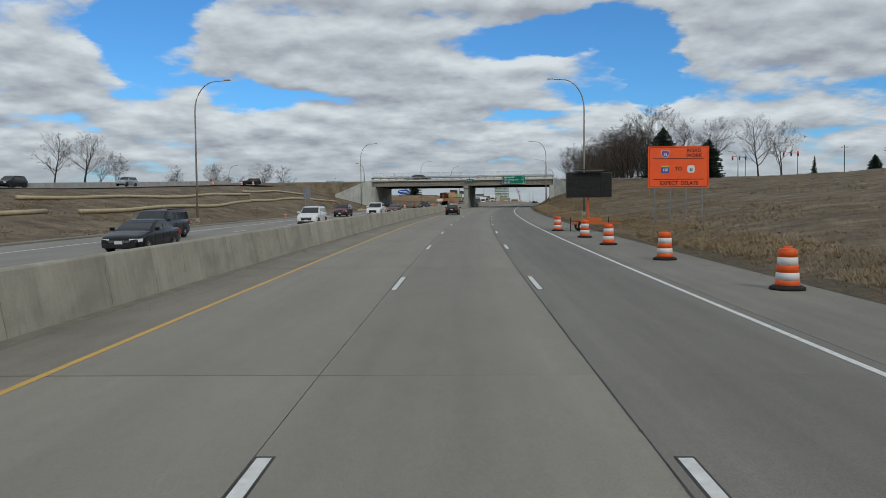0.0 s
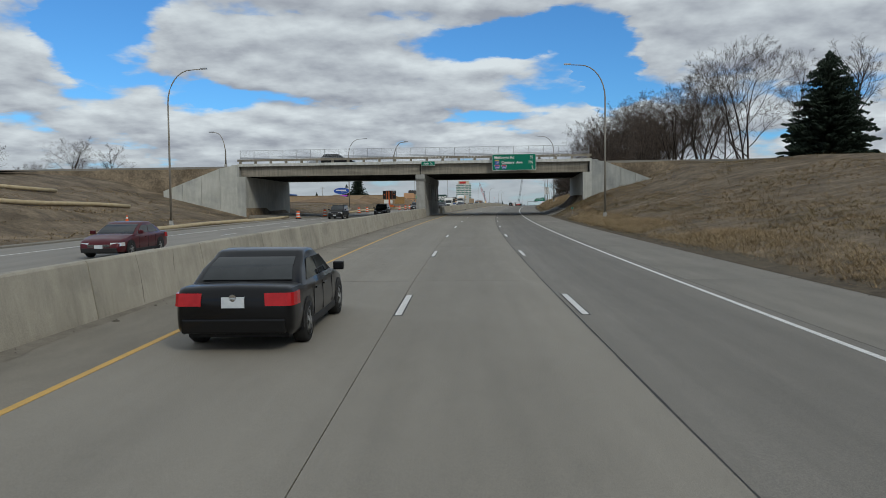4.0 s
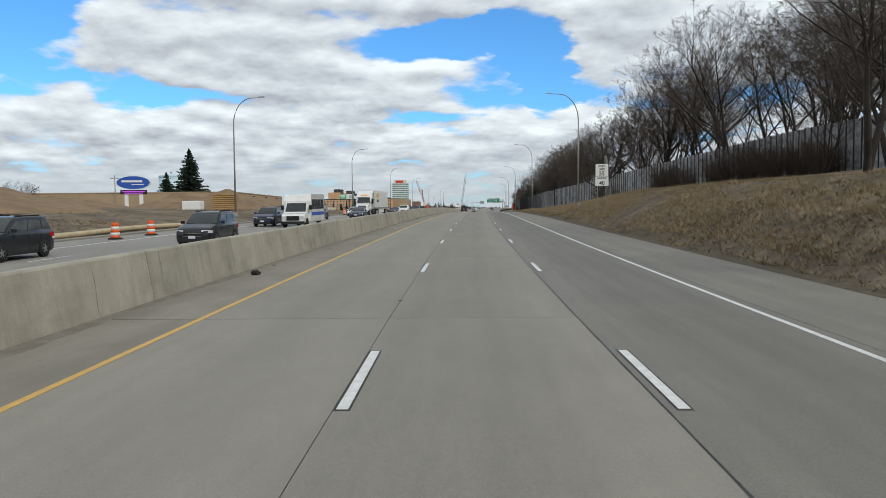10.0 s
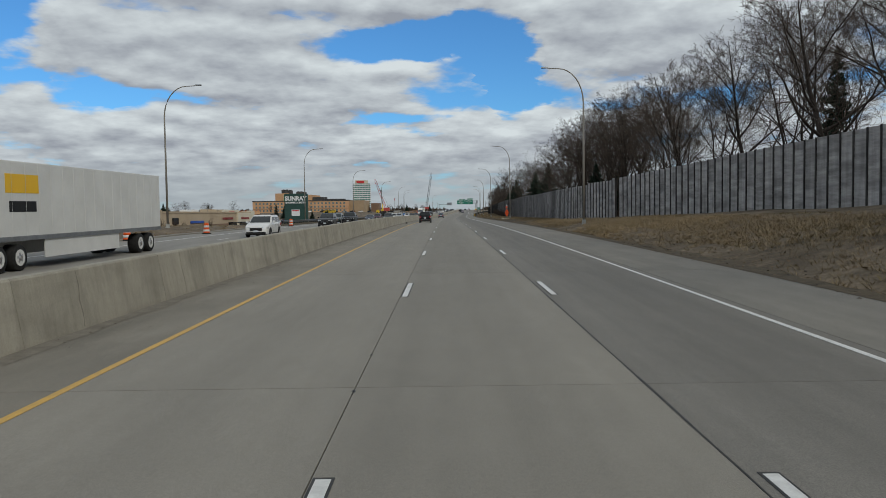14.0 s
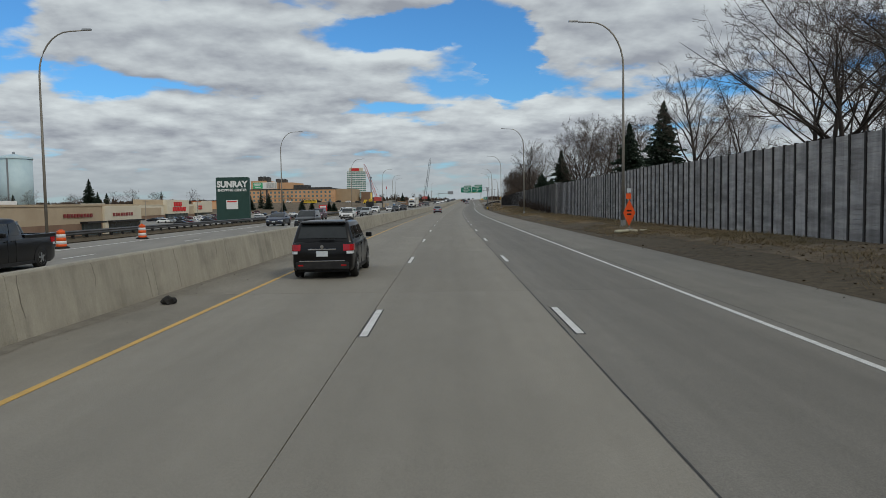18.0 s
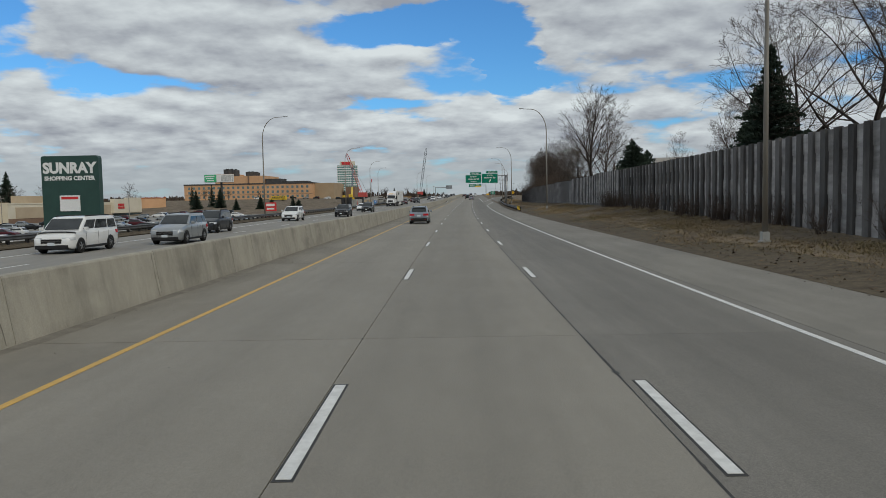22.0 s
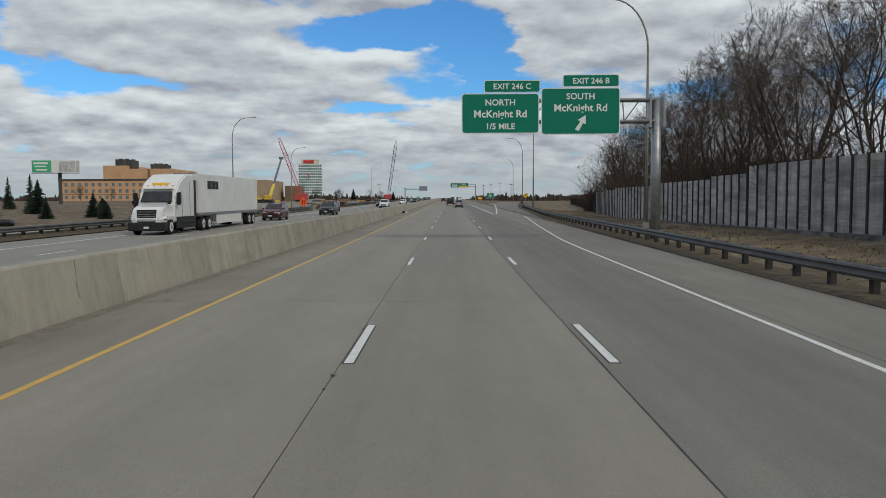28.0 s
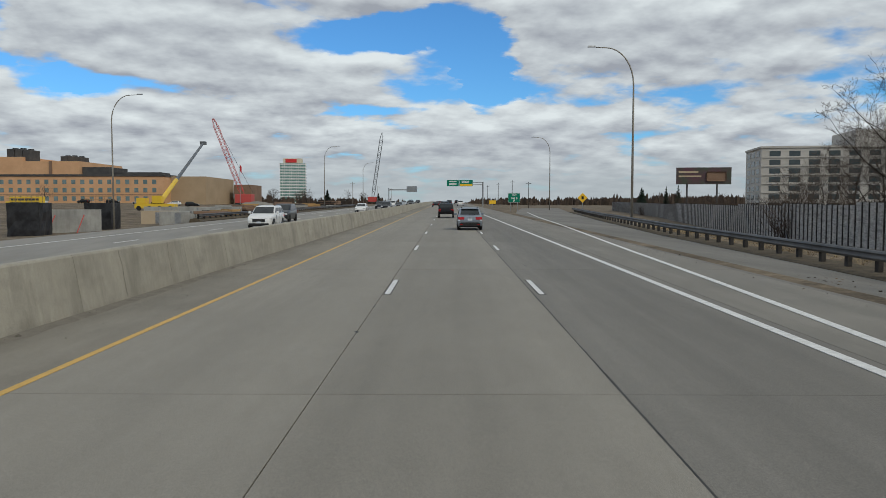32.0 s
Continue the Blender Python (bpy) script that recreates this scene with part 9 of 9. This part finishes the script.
    # black liner plates on the body also paint the shaded wheel openings
    for x in (-W / 2, W / 2):
        for yc in (yf, yr):
            sgn = 1 if x > 0 else -1
            bm = bmesh.new()
            ring_ = [(yc + ar * math.cos(radians(a)), wr_ + ar * math.sin(radians(a))) for a in range(-22, 203, 15)]
            prism(bm, ring_, x - sgn * 0.05, x + sgn * 0.005)
            part("wheel_arch", bm, M_BLACK, c)
    part("front_bumper", boxes((-W * 0.40, W * 0.40, Y(1) - 0.2, Y(1) + 0.015, 0.25, 0.44), bevel=0.03), M_TRIM, c)
    part("rear_bumper", boxes((-W * 0.42, W * 0.42, Y(0) - 0.03, Y(0) + 0.2, 0.30, 0.52), bevel=0.03), M_TRIM if style in ("suv", "crossover") else coat_of_paint, c)
    part("number_plate", boxes((-0.17, 0.17, Y(0) - 0.02 if style != "pickup" else Y(0) - 0.04, Y(0) + 0.03, 0.68, 0.84), bevel=0.004), M_PLATE, c, "pale plate with unreadable bar")
    part("number_plate", boxes((-0.17, 0.17, Y(1) - 0.01, Y(1) + 0.028, 0.42, 0.56), bevel=0.004), M_PLATE, c)
    if style in ("suv", "crossover"):
        part("chrome_strip", boxes((-0.42, 0.42, Y(0) - 0.005, Y(0) + 0.06, 0.87, 0.91), bevel=0.01), M_CHROME, c, "bright strip over the plate")
        part("bumper_strip", boxes((-W * 0.36, W * 0.36, Y(0) - 0.04, Y(0) + 0.06, 0.535, 0.56), bevel=0.008), M_CHROME if style == "suv" else M_TRIM, c)
        for sgn in (-1, 1):
            part("reflector", boxes((sgn * W * 0.34 - 0.08, sgn * W * 0.34 + 0.08, Y(0) - 0.035, Y(0) + 0.05, 0.40, 0.44)), M_TAIL, c)
    for sgn in (-1, 1):
        part("door_seams", boxes(*[(min(sgn * (W / 2 - 0.01), sgn * (W / 2 + 0.002)), max(sgn * (W / 2 - 0.01), sgn * (W / 2 + 0.002)), y - 0.006, y + 0.006, 0.36, belt - 0.09) for y in (Y(cr0) + (Y(cf0) - Y(cr0)) * k for k in (0.30, 0.56, 0.86))]), M_BLACK, c)
    part("underbody", boxes((-W / 2 + 0.16, W / 2 - 0.16, Y(0) + 0.25, Y(1) - 0.3, 0.2, 0.7)), M_BLACK, c)
    if style in ("suv", "crossover", "van"):
        part("spoiler", boxes((-wt_ * 0.9, wt_ * 0.9, y2 - 0.16, y2 + 0.14, H - 0.09, H - 0.045), bevel=0.015), coat_of_paint, c)
        for sgn in (-1, 1):
            part("roof_rail", boxes((sgn * wt_ * 0.86 - 0.02, sgn * wt_ * 0.86 + 0.02, y2 + 0.3, y3 - 0.2, H - 0.02, H + 0.04), bevel=0.01), M_TRIM, c)
    if style == "pickup":
        part("bed", boxes((-W / 2 + 0.12, W / 2 - 0.12, Y(0) + 0.12, Y(cr0) - 0.06, belt - 0.03, belt + 0.012)), M_BLACK, c)
        for sgn in (-1, 1):
            part("bed_rail", boxes((min(sgn * (W / 2 - 0.14), sgn * (W / 2 - 0.02)), max(sgn * (W / 2 - 0.14), sgn * (W / 2 - 0.02)), Y(0) + 0.06, Y(cr0) - 0.02, belt - 0.08, belt + 0.05), bevel=0.02), coat_of_paint, c)
        part("tailgate", boxes((-W / 2 + 0.06, W / 2 - 0.06, Y(0) + 0.01, Y(0) + 0.12, belt - 0.5, belt + 0.05), bevel=0.02), coat_of_paint, c)
    for x in (-W / 2 + 0.01, W / 2 - 0.01):
        for y in (yf, yr):
            wheel_at(c, x + math.copysign(0.024, x), y, wr_, sub=False)
    return c


KIND = {}


def vehicle(style, pt, label, s, l, away, m=None, far=False, parked=False):
    """Stands a vehicle on the road; away: whether its tail faces -y along the road."""
    far = far or s > 840 or m is not None
    key = (style, pt.name, label, far, parked)
    if key not in KIND:
        KIND[key] = car(style, pt, label, far, parked=parked)
    return copy_thing(KIND[key], m or (slope_place(s, l, 0.004) @ Matrix.Rotation(0 if away else math.pi, 4, "Z")))


# going our way
vehicle("sedan", P_BLACK, "black sedan with lit tail lights in the inner lane", 109.0, -3.95, True)
vehicle("suv", P_BLACK, "black suv in the inner lane", 457.4, -4.1, True)
vehicle("crossover", P_SILVER, "blue-silver small crossover in the inner lane", 602.4, -3.95, True)
vehicle("crossover", P_SILVER, "blue-silver hatchback ahead in the lane", 834.0, 1.2, True)
vehicle("suv", P_BLACK, "black suv far ahead", 868.0, -0.6, True)
vehicle("suv", P_GREY, "dark grey suv far ahead", 925.0, -1.0, True)
vehicle("sedan", P_BLACK, "black sedan far ahead", 980.0, -3.6, True)
for s, l, pt, st in ((1010, 3.5, P_WHITE, "suv"), (1035, -3.6, P_RED, "sedan"), (1060, 0.2, P_GREY, "van"), (1100, 3.4, P_BLACK, "suv"), (1125, -3.6, P_WHITE, "sedan")):
    vehicle(st, pt, "car far ahead among the traffic", s, l, True)
# coming towards us
ONC = [("sedan", P_BLACK, "black sedan in the oncoming lanes", 34.6, -15.2), ("van", P_GREY, "dark grey minivan in the oncoming lanes", 45.4, -19.0),
       ("suv", P_WHITE, "white suv in the oncoming lanes", 67.7, -14.6), ("suv", P_BLACK, "black suv in the oncoming lanes", 112.0, -15.6),
       ("pickup", P_WHITE, "white pickup truck in the oncoming lanes", 103.5, -14.3), ("suv", P_RED, "dark red suv in the oncoming lanes", 103.2, -18.9), ("sedan", P_RED, "dark red sedan in the oncoming lanes", 127.8, -15.4),
       ("suv", P_BLACK, "black suv in the oncoming lanes", 190, -18.4), ("suv", P_BLACK, "black suv in the oncoming lanes", 206, -15.4), 
       ("suv", P_GREY, "dark grey suv in the oncoming lanes", 278.5, -14.2), ("suv", P_GREY, "dark grey suv in the oncoming lanes", 268.8, -19.2), ("suv", P_NAVY, "dark blue suv in the oncoming lanes", 307.5, -19.0),
       ("sedan", P_NAVY, "dark blue sedan in the oncoming lanes", 336.5, -15.4), ("sedan", P_WHITE, "white sedan in the oncoming lanes", 358.5, -21.0 + 1.4), ("suv", P_GREY, "grey suv in the oncoming lanes", 330, -19.4),
       ("suv", P_WHITE, "white suv in the oncoming lanes", 395.5, -15.4), ("sedan", P_NAVY, "dark blue sedan in the oncoming lanes", 412, -19.0), ("suv", P_BLACK, "black suv in the oncoming lanes", 432, -16),
       ("pickup", P_BLACK, "black pickup truck in the oncoming lanes", 459, -16.6), ("suv", P_GREEN, "dark green suv in the oncoming lanes", 462.5, -19.3),
       ("sedan", P_NAVY, "dark blue sedan in the oncoming lanes", 515.5, -19.3), ("suv", P_GREY, "dark grey suv in the oncoming lanes", 505, -14),
       ("van", P_WHITE, "white minivan in the oncoming lanes", 550.5, -16.5), ("suv", P_PLUM, "plum suv in the oncoming lanes", 547.0, -20.6), ("van", P_WHITE, "white van in the oncoming lanes", 568.5, -19.6), ("suv", P_LSILVER, "silver suv in the oncoming lanes", 575, -16.8), ("suv", P_GREY, "dark grey suv in the oncoming lanes", 590, -19.8),
       ("suv", P_WHITE, "large white suv in the oncoming lanes", 620, -20.2), ("suv", P_BLACK, "black suv in the oncoming lanes", 635.4, -16.6), ("sedan", P_WHITE, "white sedan in the oncoming lanes", 658.5, -20.6), ("suv", P_BLACK, "black suv in the oncoming lanes", 664.3, -17.0), ("sedan", P_WHITE, "white sedan in the oncoming lanes", 680, -20.2),
       ("suv", P_RED, "dark red suv in the oncoming lanes", 757.7, -18.9), ("suv", P_BLACK, "black suv in the oncoming lanes", 778.5, -16.7), ("suv", P_RED, "dark red suv in the oncoming lanes", 800, -19.6),
       ("suv", P_WHITE, "white suv in the oncoming lanes", 836, -14.4), ("suv", P_GREY, "dark grey suv in the oncoming lanes", 853, -16.8), ("sedan", P_WHITE, "white sedan in the oncoming lanes", 905, -15.0), ("suv", P_BLACK, "black suv in the oncoming lanes", 922, -12.2), ("suv", P_GREY, "dark grey suv in the oncoming lanes", 948, -15.8), ("sedan", P_BLACK, "black sedan in the oncoming lanes", 962, -12.4), ("suv", P_WHITE, "white suv in the oncoming lanes", 990, -16), ("suv", P_BLACK, "black suv in the oncoming lanes", 1020, -12.4), ("sedan", P_LSILVER, "silver sedan in the oncoming lanes", 1046, -16), ("suv", P_BLACK, "black suv in the oncoming lanes", 1080, -12.4)]
for st, pt, label, s, l in ONC:
    vehicle(st, pt, label, s, l, False)
# on the frontage road and the bridge
vehicle("suv", P_BLACK, "black suv on the frontage road", 0, 0, False, place(97, -63, ground_z(97, -60) + 0.2, 180))
vehicle("suv", P_LSILVER, "silver suv on the frontage road", 0, 0, False, place(127, -63, ground_z(127, -60) + 0.2, 180))
vehicle("suv", P_BLACK, "black suv on the frontage road", 0, 0, False, place(178, -60, ground_z(178, -60) + 0.2, 120))
vehicle("pickup", P_LSILVER, "silver pickup truck on the bridge", 0, 0, False, place(208, -24, 7.23, 90))
vehicle("suv", P_BLACK, "black suv on the bridge", 0, 0, False, place(202, -21, 7.23, -90))
for s, l in ((186, 108), (190, 102), (194, 112)):
    vehicle("sedan", P_WHITE, "white sedan parked by the cream building", 0, 0, False, on_ground(s, l, 0.03, 70))
# car park
lot = tagged(sweep("car_park", [(-146, 0), (-58, 0), (-58, 0.12), (-146, 0.12)], 602, 872, 6, M_ASPH, lift=lambda s: float(np.interp(s, [602, 680, 772, 872], [-3.45, -3.6, -4.4, -4.4]))), "grey asphalt car park below the freeway", "car park", kind="structure")
cg_ = random.Random(15)
for row, (l, s0, s1) in enumerate(((-68, 632, 770), (-86, 640, 800), (-104, 650, 850), (-122, 700, 866))):
    s = s0
    while s < s1:
        s += cg_.uniform(2.9, 3.4) if cg_.random() < 0.6 else cg_.uniform(6, 14)
        st = cg_.choice(("suv", "sedan", "crossover"))
        pt = cg_.choice((P_WHITE, P_BLACK, P_LSILVER, P_RED, P_GREY, P_LSILVER))
        if abs(s - 668) < 12 and l > -75 or row and cg_.random() < 0.45:
            continue
        vehicle(st, pt, "car parked in the shopping-centre car park", 0, 0, False, place(s, l + cg_.uniform(-0.5, 0.5), float(np.interp(s, [602, 680, 772, 872], [-3.45, -3.6, -4.4, -4.4])) + 0.13, cg_.choice((90, -90)) + cg_.uniform(-2, 2)), parked=True)
for s, l in ((1060, -110), (1062, -118), (1058, -126), (1064, -140), (1050, -100), (1040, -90), (1052, -150)):
    vehicle(cg_.choice(("suv", "sedan")), cg_.choice((P_WHITE, P_BLACK, P_LSILVER)), "car parked before the brick building", 0, 0, False, on_ground(s, l, 0.02, cg_.choice((80, -80))))
for c in KIND.values():
    for o in list(c.children_recursive) + [c]:
        bpy.data.objects.remove(o)


def lorry_wheel(t, x, y, w):
    """A wide truck wheel with a pale dished disc and a hub."""
    wh = wheel_at(t, x, y, 0.5, w, sub=False)
    sx = 1 if x > 0 else -1
    o = sx * w / 2
    disc = tube(bmesh.new(), [(o - sx * 0.05, 0, 0), (o + sx * 0.004, 0, 0)], [0.20, 0.31], 20)
    part("disc", disc, P_WHITE, wh, "pale dished wheel disc")
    part("hub", tube(bmesh.new(), [(o, 0, 0), (o + sx * 0.05, 0, 0)], [0.11, 0.08], 12), M_CHROME, wh)


def semi(m, label, trailer_mark):
    """A white conventional tractor with a long box trailer; front at +y."""
    t = empty("semi_truck", m, label, "semi truck")
    bm = bmesh.new()
    prism(bm, [(10.3, 0.55), (10.45, 0.9), (10.35, 1.55), (10.05, 1.78), (8.75, 2.05), (8.75, 0.9), (9.0, 0.55)], -1.05, 1.05)
    for v in bm.verts:  # the hood narrows towards its nose and its top
        v.co.x *= 1.12 - 0.20 * (v.co.y - 8.75) / 1.7 - 0.14 * max(0.0, v.co.z - 1.2)
    bmesh.ops.bevel(bm, geom=bm.edges[:], offset=0.08, segments=2, affect="EDGES")
    part("hood", bm, P_WHITE, t)
    bm = bmesh.new()
    prism(bm, [(8.8, 0.75), (8.8, 2.0), (8.25, 2.95), (7.6, 3.5), (6.4, 3.95), (5.0, 4.02), (5.0, 0.75)], -1.2, 1.2)
    bmesh.ops.bevel(bm, geom=bm.edges[:], offset=0.1, segments=2, affect="EDGES")
    part("cab", bm, P_WHITE, t, "white sleeper cab with a roof fairing")
    bm = bmesh.new()
    bm.faces.new([bm.verts.new(p) for p in ((-1.04, 8.80, 2.09), (1.04, 8.80, 2.09), (0.95, 8.39, 2.79), (-0.95, 8.39, 2.79))])
    part("windscreen", bm, M_CGLASS, t)
    for x0, x1 in ((-0.85, -0.1), (0.1, 0.85)):
        part("wiper", tube(bmesh.new(), [(x0, 8.83, 2.09), (x1, 8.77, 2.2)], 0.014, 5), M_BLACK, t)
    for sg2 in (-1, 1):
        bm = bmesh.new()
        bm.faces.new([bm.verts.new((sg2 * 1.212, y, z)) for y, z in ((7.55, 2.0), (8.5, 2.0), (8.15, 2.75), (7.55, 2.75))])
        part("side_window", bm, M_CGLASS, t)
        part("mirror", boxes((min(sg2 * 1.3, sg2 * 1.55), max(sg2 * 1.3, sg2 * 1.55), 8.5, 8.7, 1.9, 2.7), bevel=0.05), M_BLACK, t)
        bm = bmesh.new()
        lamp = [[bm.verts.new((sg2 * x, y + dy, z)) for x, y, z in ((0.68, 10.42, 0.93), (0.98, 10.33, 0.96), (1.17, 9.98, 1.10), (1.16, 9.78, 1.33), (0.97, 10.18, 1.28), (0.72, 10.37, 1.12))] for dy in (0.07, -0.2)]
        bm.faces.new(lamp[0])
        bm.faces.new(lamp[1][::-1])
        for i in range(6):
            bm.faces.new((lamp[0][i], lamp[1][i], lamp[1][i - 5], lamp[0][i - 5]))
        bmesh.ops.recalc_face_normals(bm, faces=bm.faces[:])
        headlight = part("headlight", bm, M_LENS, t, "swept clear headlight")
        part("turn_lamp", boxes((min(sg2 * 1.13, sg2 * 1.19), max(sg2 * 1.13, sg2 * 1.19), 9.82, 9.98, 1.13, 1.24), bevel=0.015), M_ORANGE, headlight, "amber turn lamp")
        part("fender", boxes((min(sg2 * 0.95, sg2 * 1.22), max(sg2 * 0.95, sg2 * 1.22), 8.7, 9.95, 0.95, 1.3), bevel=0.1), P_WHITE, t)
        part("fuel_tank", tube(bmesh.new(), [(sg2 * 0.98, 5.2, 0.75), (sg2 * 0.98, 7.6, 0.75)], 0.3, 12), M_TRIM, t)
    part("grille", boxes((-0.62, 0.62, 10.2, 10.42, 0.75, 1.62), bevel=0.05), M_BLACK, t, "black grille")
    for k in range(5):
        part("grille_bar", boxes((-0.58, 0.58, 10.4, 10.445, 0.86 + k * 0.15, 0.90 + k * 0.15), bevel=0.01), M_CHROME, t)
    part("sun_visor", boxes((-1.0, 1.0, 8.2, 8.5, 2.93, 3.02), bevel=0.03), P_WHITE, t)
    part("roof_mark", boxes((-0.55, 0.55, 7.72, 7.95, 3.22, 3.36), bevel=0.02), M_SIGNY, t, "yellow mark on the roof fairing")
    for k in range(5):
        part("marker_lamp", boxes((-0.9 + k * 0.42, -0.82 + k * 0.42, 7.9, 8.05, 3.13, 3.19)), M_ORANGE, t)
    for xs in (-1.0, 1.0):
        part("side_fairing", boxes((min(xs * 1.12, xs * 1.24), max(xs * 1.12, xs * 1.24), 4.9, 8.5, 0.34, 1.12), bevel=0.04), M_TRIM, t, "dark side fairing")
        part("door_seam", boxes((min(xs * 1.19, xs * 1.212), max(xs * 1.19, xs * 1.212), 7.4, 7.42, 0.8, 2.9)), M_BLACK, t)
        part("door_seam", boxes((min(xs * 1.19, xs * 1.212), max(xs * 1.19, xs * 1.212), 5.9, 5.92, 0.8, 3.5)), M_BLACK, t)
        part("mirror_arm", tube(bmesh.new(), [(xs * 1.15, 8.4, 2.3), (xs * 1.4, 8.6, 2.3)], 0.03, 6), M_BLACK, t)
        part("hood_mirror", boxes((min(xs * 1.05, xs * 1.25), max(xs * 1.05, xs * 1.25), 9.5, 9.62, 1.95, 2.2), bevel=0.03), M_BLACK, t)
    for k in range(18):
        part("trailer_rib", boxes((-1.3, -1.288, -11.4 + k * 0.92, -11.37 + k * 0.92, 1.3, 4.0), (1.288, 1.3, -11.4 + k * 0.92, -11.37 + k * 0.92, 1.3, 4.0)), M_TRAILER, t)
    # black filler paints the shade between cab and trailer
    part("gap_shade", boxes((-1.1, 1.1, 4.35, 4.95, 0.9, 3.6)), M_BLACK, t, "black block standing for the shade behind the cab")
    part("bumper", boxes((-1.18, 1.18, 9.9, 10.5, 0.28, 0.82), bevel=0.08), M_TRIM, t, "black bumper")
    part("number_plate", boxes((-0.16, 0.16, 10.5, 10.52, 0.42, 0.56)), M_PLATE, t)
    part("frame_rail", boxes((-0.5, 0.5, 1.6, 9.0, 0.6, 0.85)), M_TRIM, t)
    part("trailer_box", boxes((-1.29, 1.29, -11.7, 4.3, 1.15, 4.08), bevel=0.04), M_TRAILER, t, "long white trailer box")
    part("trailer_rail", boxes((-1.305, 1.305, -11.71, 4.31, 1.12, 1.3)), M_GALV, t)
    part("side_skirt", boxes((-1.24, -1.2, -6.5, 0.2, 0.4, 1.12), (1.2, 1.24, -6.5, 0.2, 0.4, 1.12)), M_TRAILER, t)
    for i, (x0, x1, z0, z1, mm) in enumerate(trailer_mark):
        for xs in (-1.3, 1.295):
            part("trailer_mark", boxes((xs, xs + 0.008, x0, x1, z0, z1)), mm, t, "unlettered mark on the trailer")
    for y in (9.35,):
        for x in (-1.18, 1.18):
            lorry_wheel(t, x, y, 0.3)
    for y in (3.3, 2.0, -9.0, -10.3):
        for x in (-1.26, 1.26):
            lorry_wheel(t, x, y, 0.5)
    return t


semi(slope_place(365.5, -17.9, 0) @ Matrix.Rotation(math.pi, 4, "Z"), "white semi truck with a white container trailer and yellow panel", [(0.6, 2.8, 2.9, 3.6, M_SIGNY), (0.8, 2.6, 2.2, 2.6, M_BLACK)])
semi(slope_place(736.5, -19.6, 0) @ Matrix.Rotation(math.pi, 4, "Z"), "white semi truck with a plain white refrigerated trailer", [(-0.2, 2.4, 3.0, 3.6, M_TRIM)])
# shuttle bus
bus = empty("shuttle_bus", slope_place(305.5, -15.4, 0) @ Matrix.Rotation(math.pi, 4, "Z"), "white cutaway shuttle bus with dark windows and a blue stripe", "bus")
bm = bmesh.new()
prism(bm, [(3.7, 0.4), (3.72, 0.95), (3.55, 1.15), (2.75, 1.3), (2.1, 2.15), (2.1, 0.4)], -0.98, 0.98)
bmesh.ops.bevel(bm, geom=bm.edges[:], offset=0.07, segments=2, affect="EDGES")
part("cab", bm, P_WHITE, bus)
bm = bmesh.new()
prism(bm, [(2.15, 0.45), (2.15, 2.2), (1.75, 2.85), (-3.7, 2.9), (-3.7, 0.45)], -1.18, 1.18)
bmesh.ops.bevel(bm, geom=bm.edges[:], offset=0.06, segments=2, affect="EDGES")
part("body", bm, P_WHITE, bus)
bm = bmesh.new()
bm.faces.new([bm.verts.new(p) for p in ((-0.88, 2.77, 1.34), (0.88, 2.77, 1.34), (0.84, 2.20, 2.08), (-0.84, 2.20, 2.08))])
part("windscreen", bm, M_CGLASS, bus)
for sg2 in (-1, 1):
    for k in range(4):
        y = -3.3 + k * 1.25
        part("side_window", boxes((min(sg2 * 1.175, sg2 * 1.19), max(sg2 * 1.175, sg2 * 1.19), y, y + 1.15, 1.55, 2.4)), M_CGLASS, bus)
    part("stripe", boxes((min(sg2 * 1.175, sg2 * 1.187), max(sg2 * 1.175, sg2 * 1.187), -3.5, 1.8, 1.0, 1.3)), M_BLUE, bus, "blue stripe")
    part("headlight", boxes((min(sg2 * 0.6, sg2 * 0.92), max(sg2 * 0.6, sg2 * 0.92), 3.55, 3.75, 0.8, 1.0), bevel=0.03), M_LENS, bus)
    part("mirror", boxes((min(sg2 * 1.1, sg2 * 1.35), max(sg2 * 1.1, sg2 * 1.35), 2.3, 2.42, 1.5, 1.9), bevel=0.03), M_BLACK, bus)
    for y in (2.75, -2.2):
        wheel_at(bus, sg2 * 1.05, y, 0.4, 0.26)
part("grille", boxes((-0.55, 0.55, 3.6, 3.76, 0.62, 1.0), bevel=0.03), M_BLACK, bus)
part("bumper", boxes((-0.98, 0.98, 3.55, 3.85, 0.3, 0.55), bevel=0.04), M_TRIM, bus)
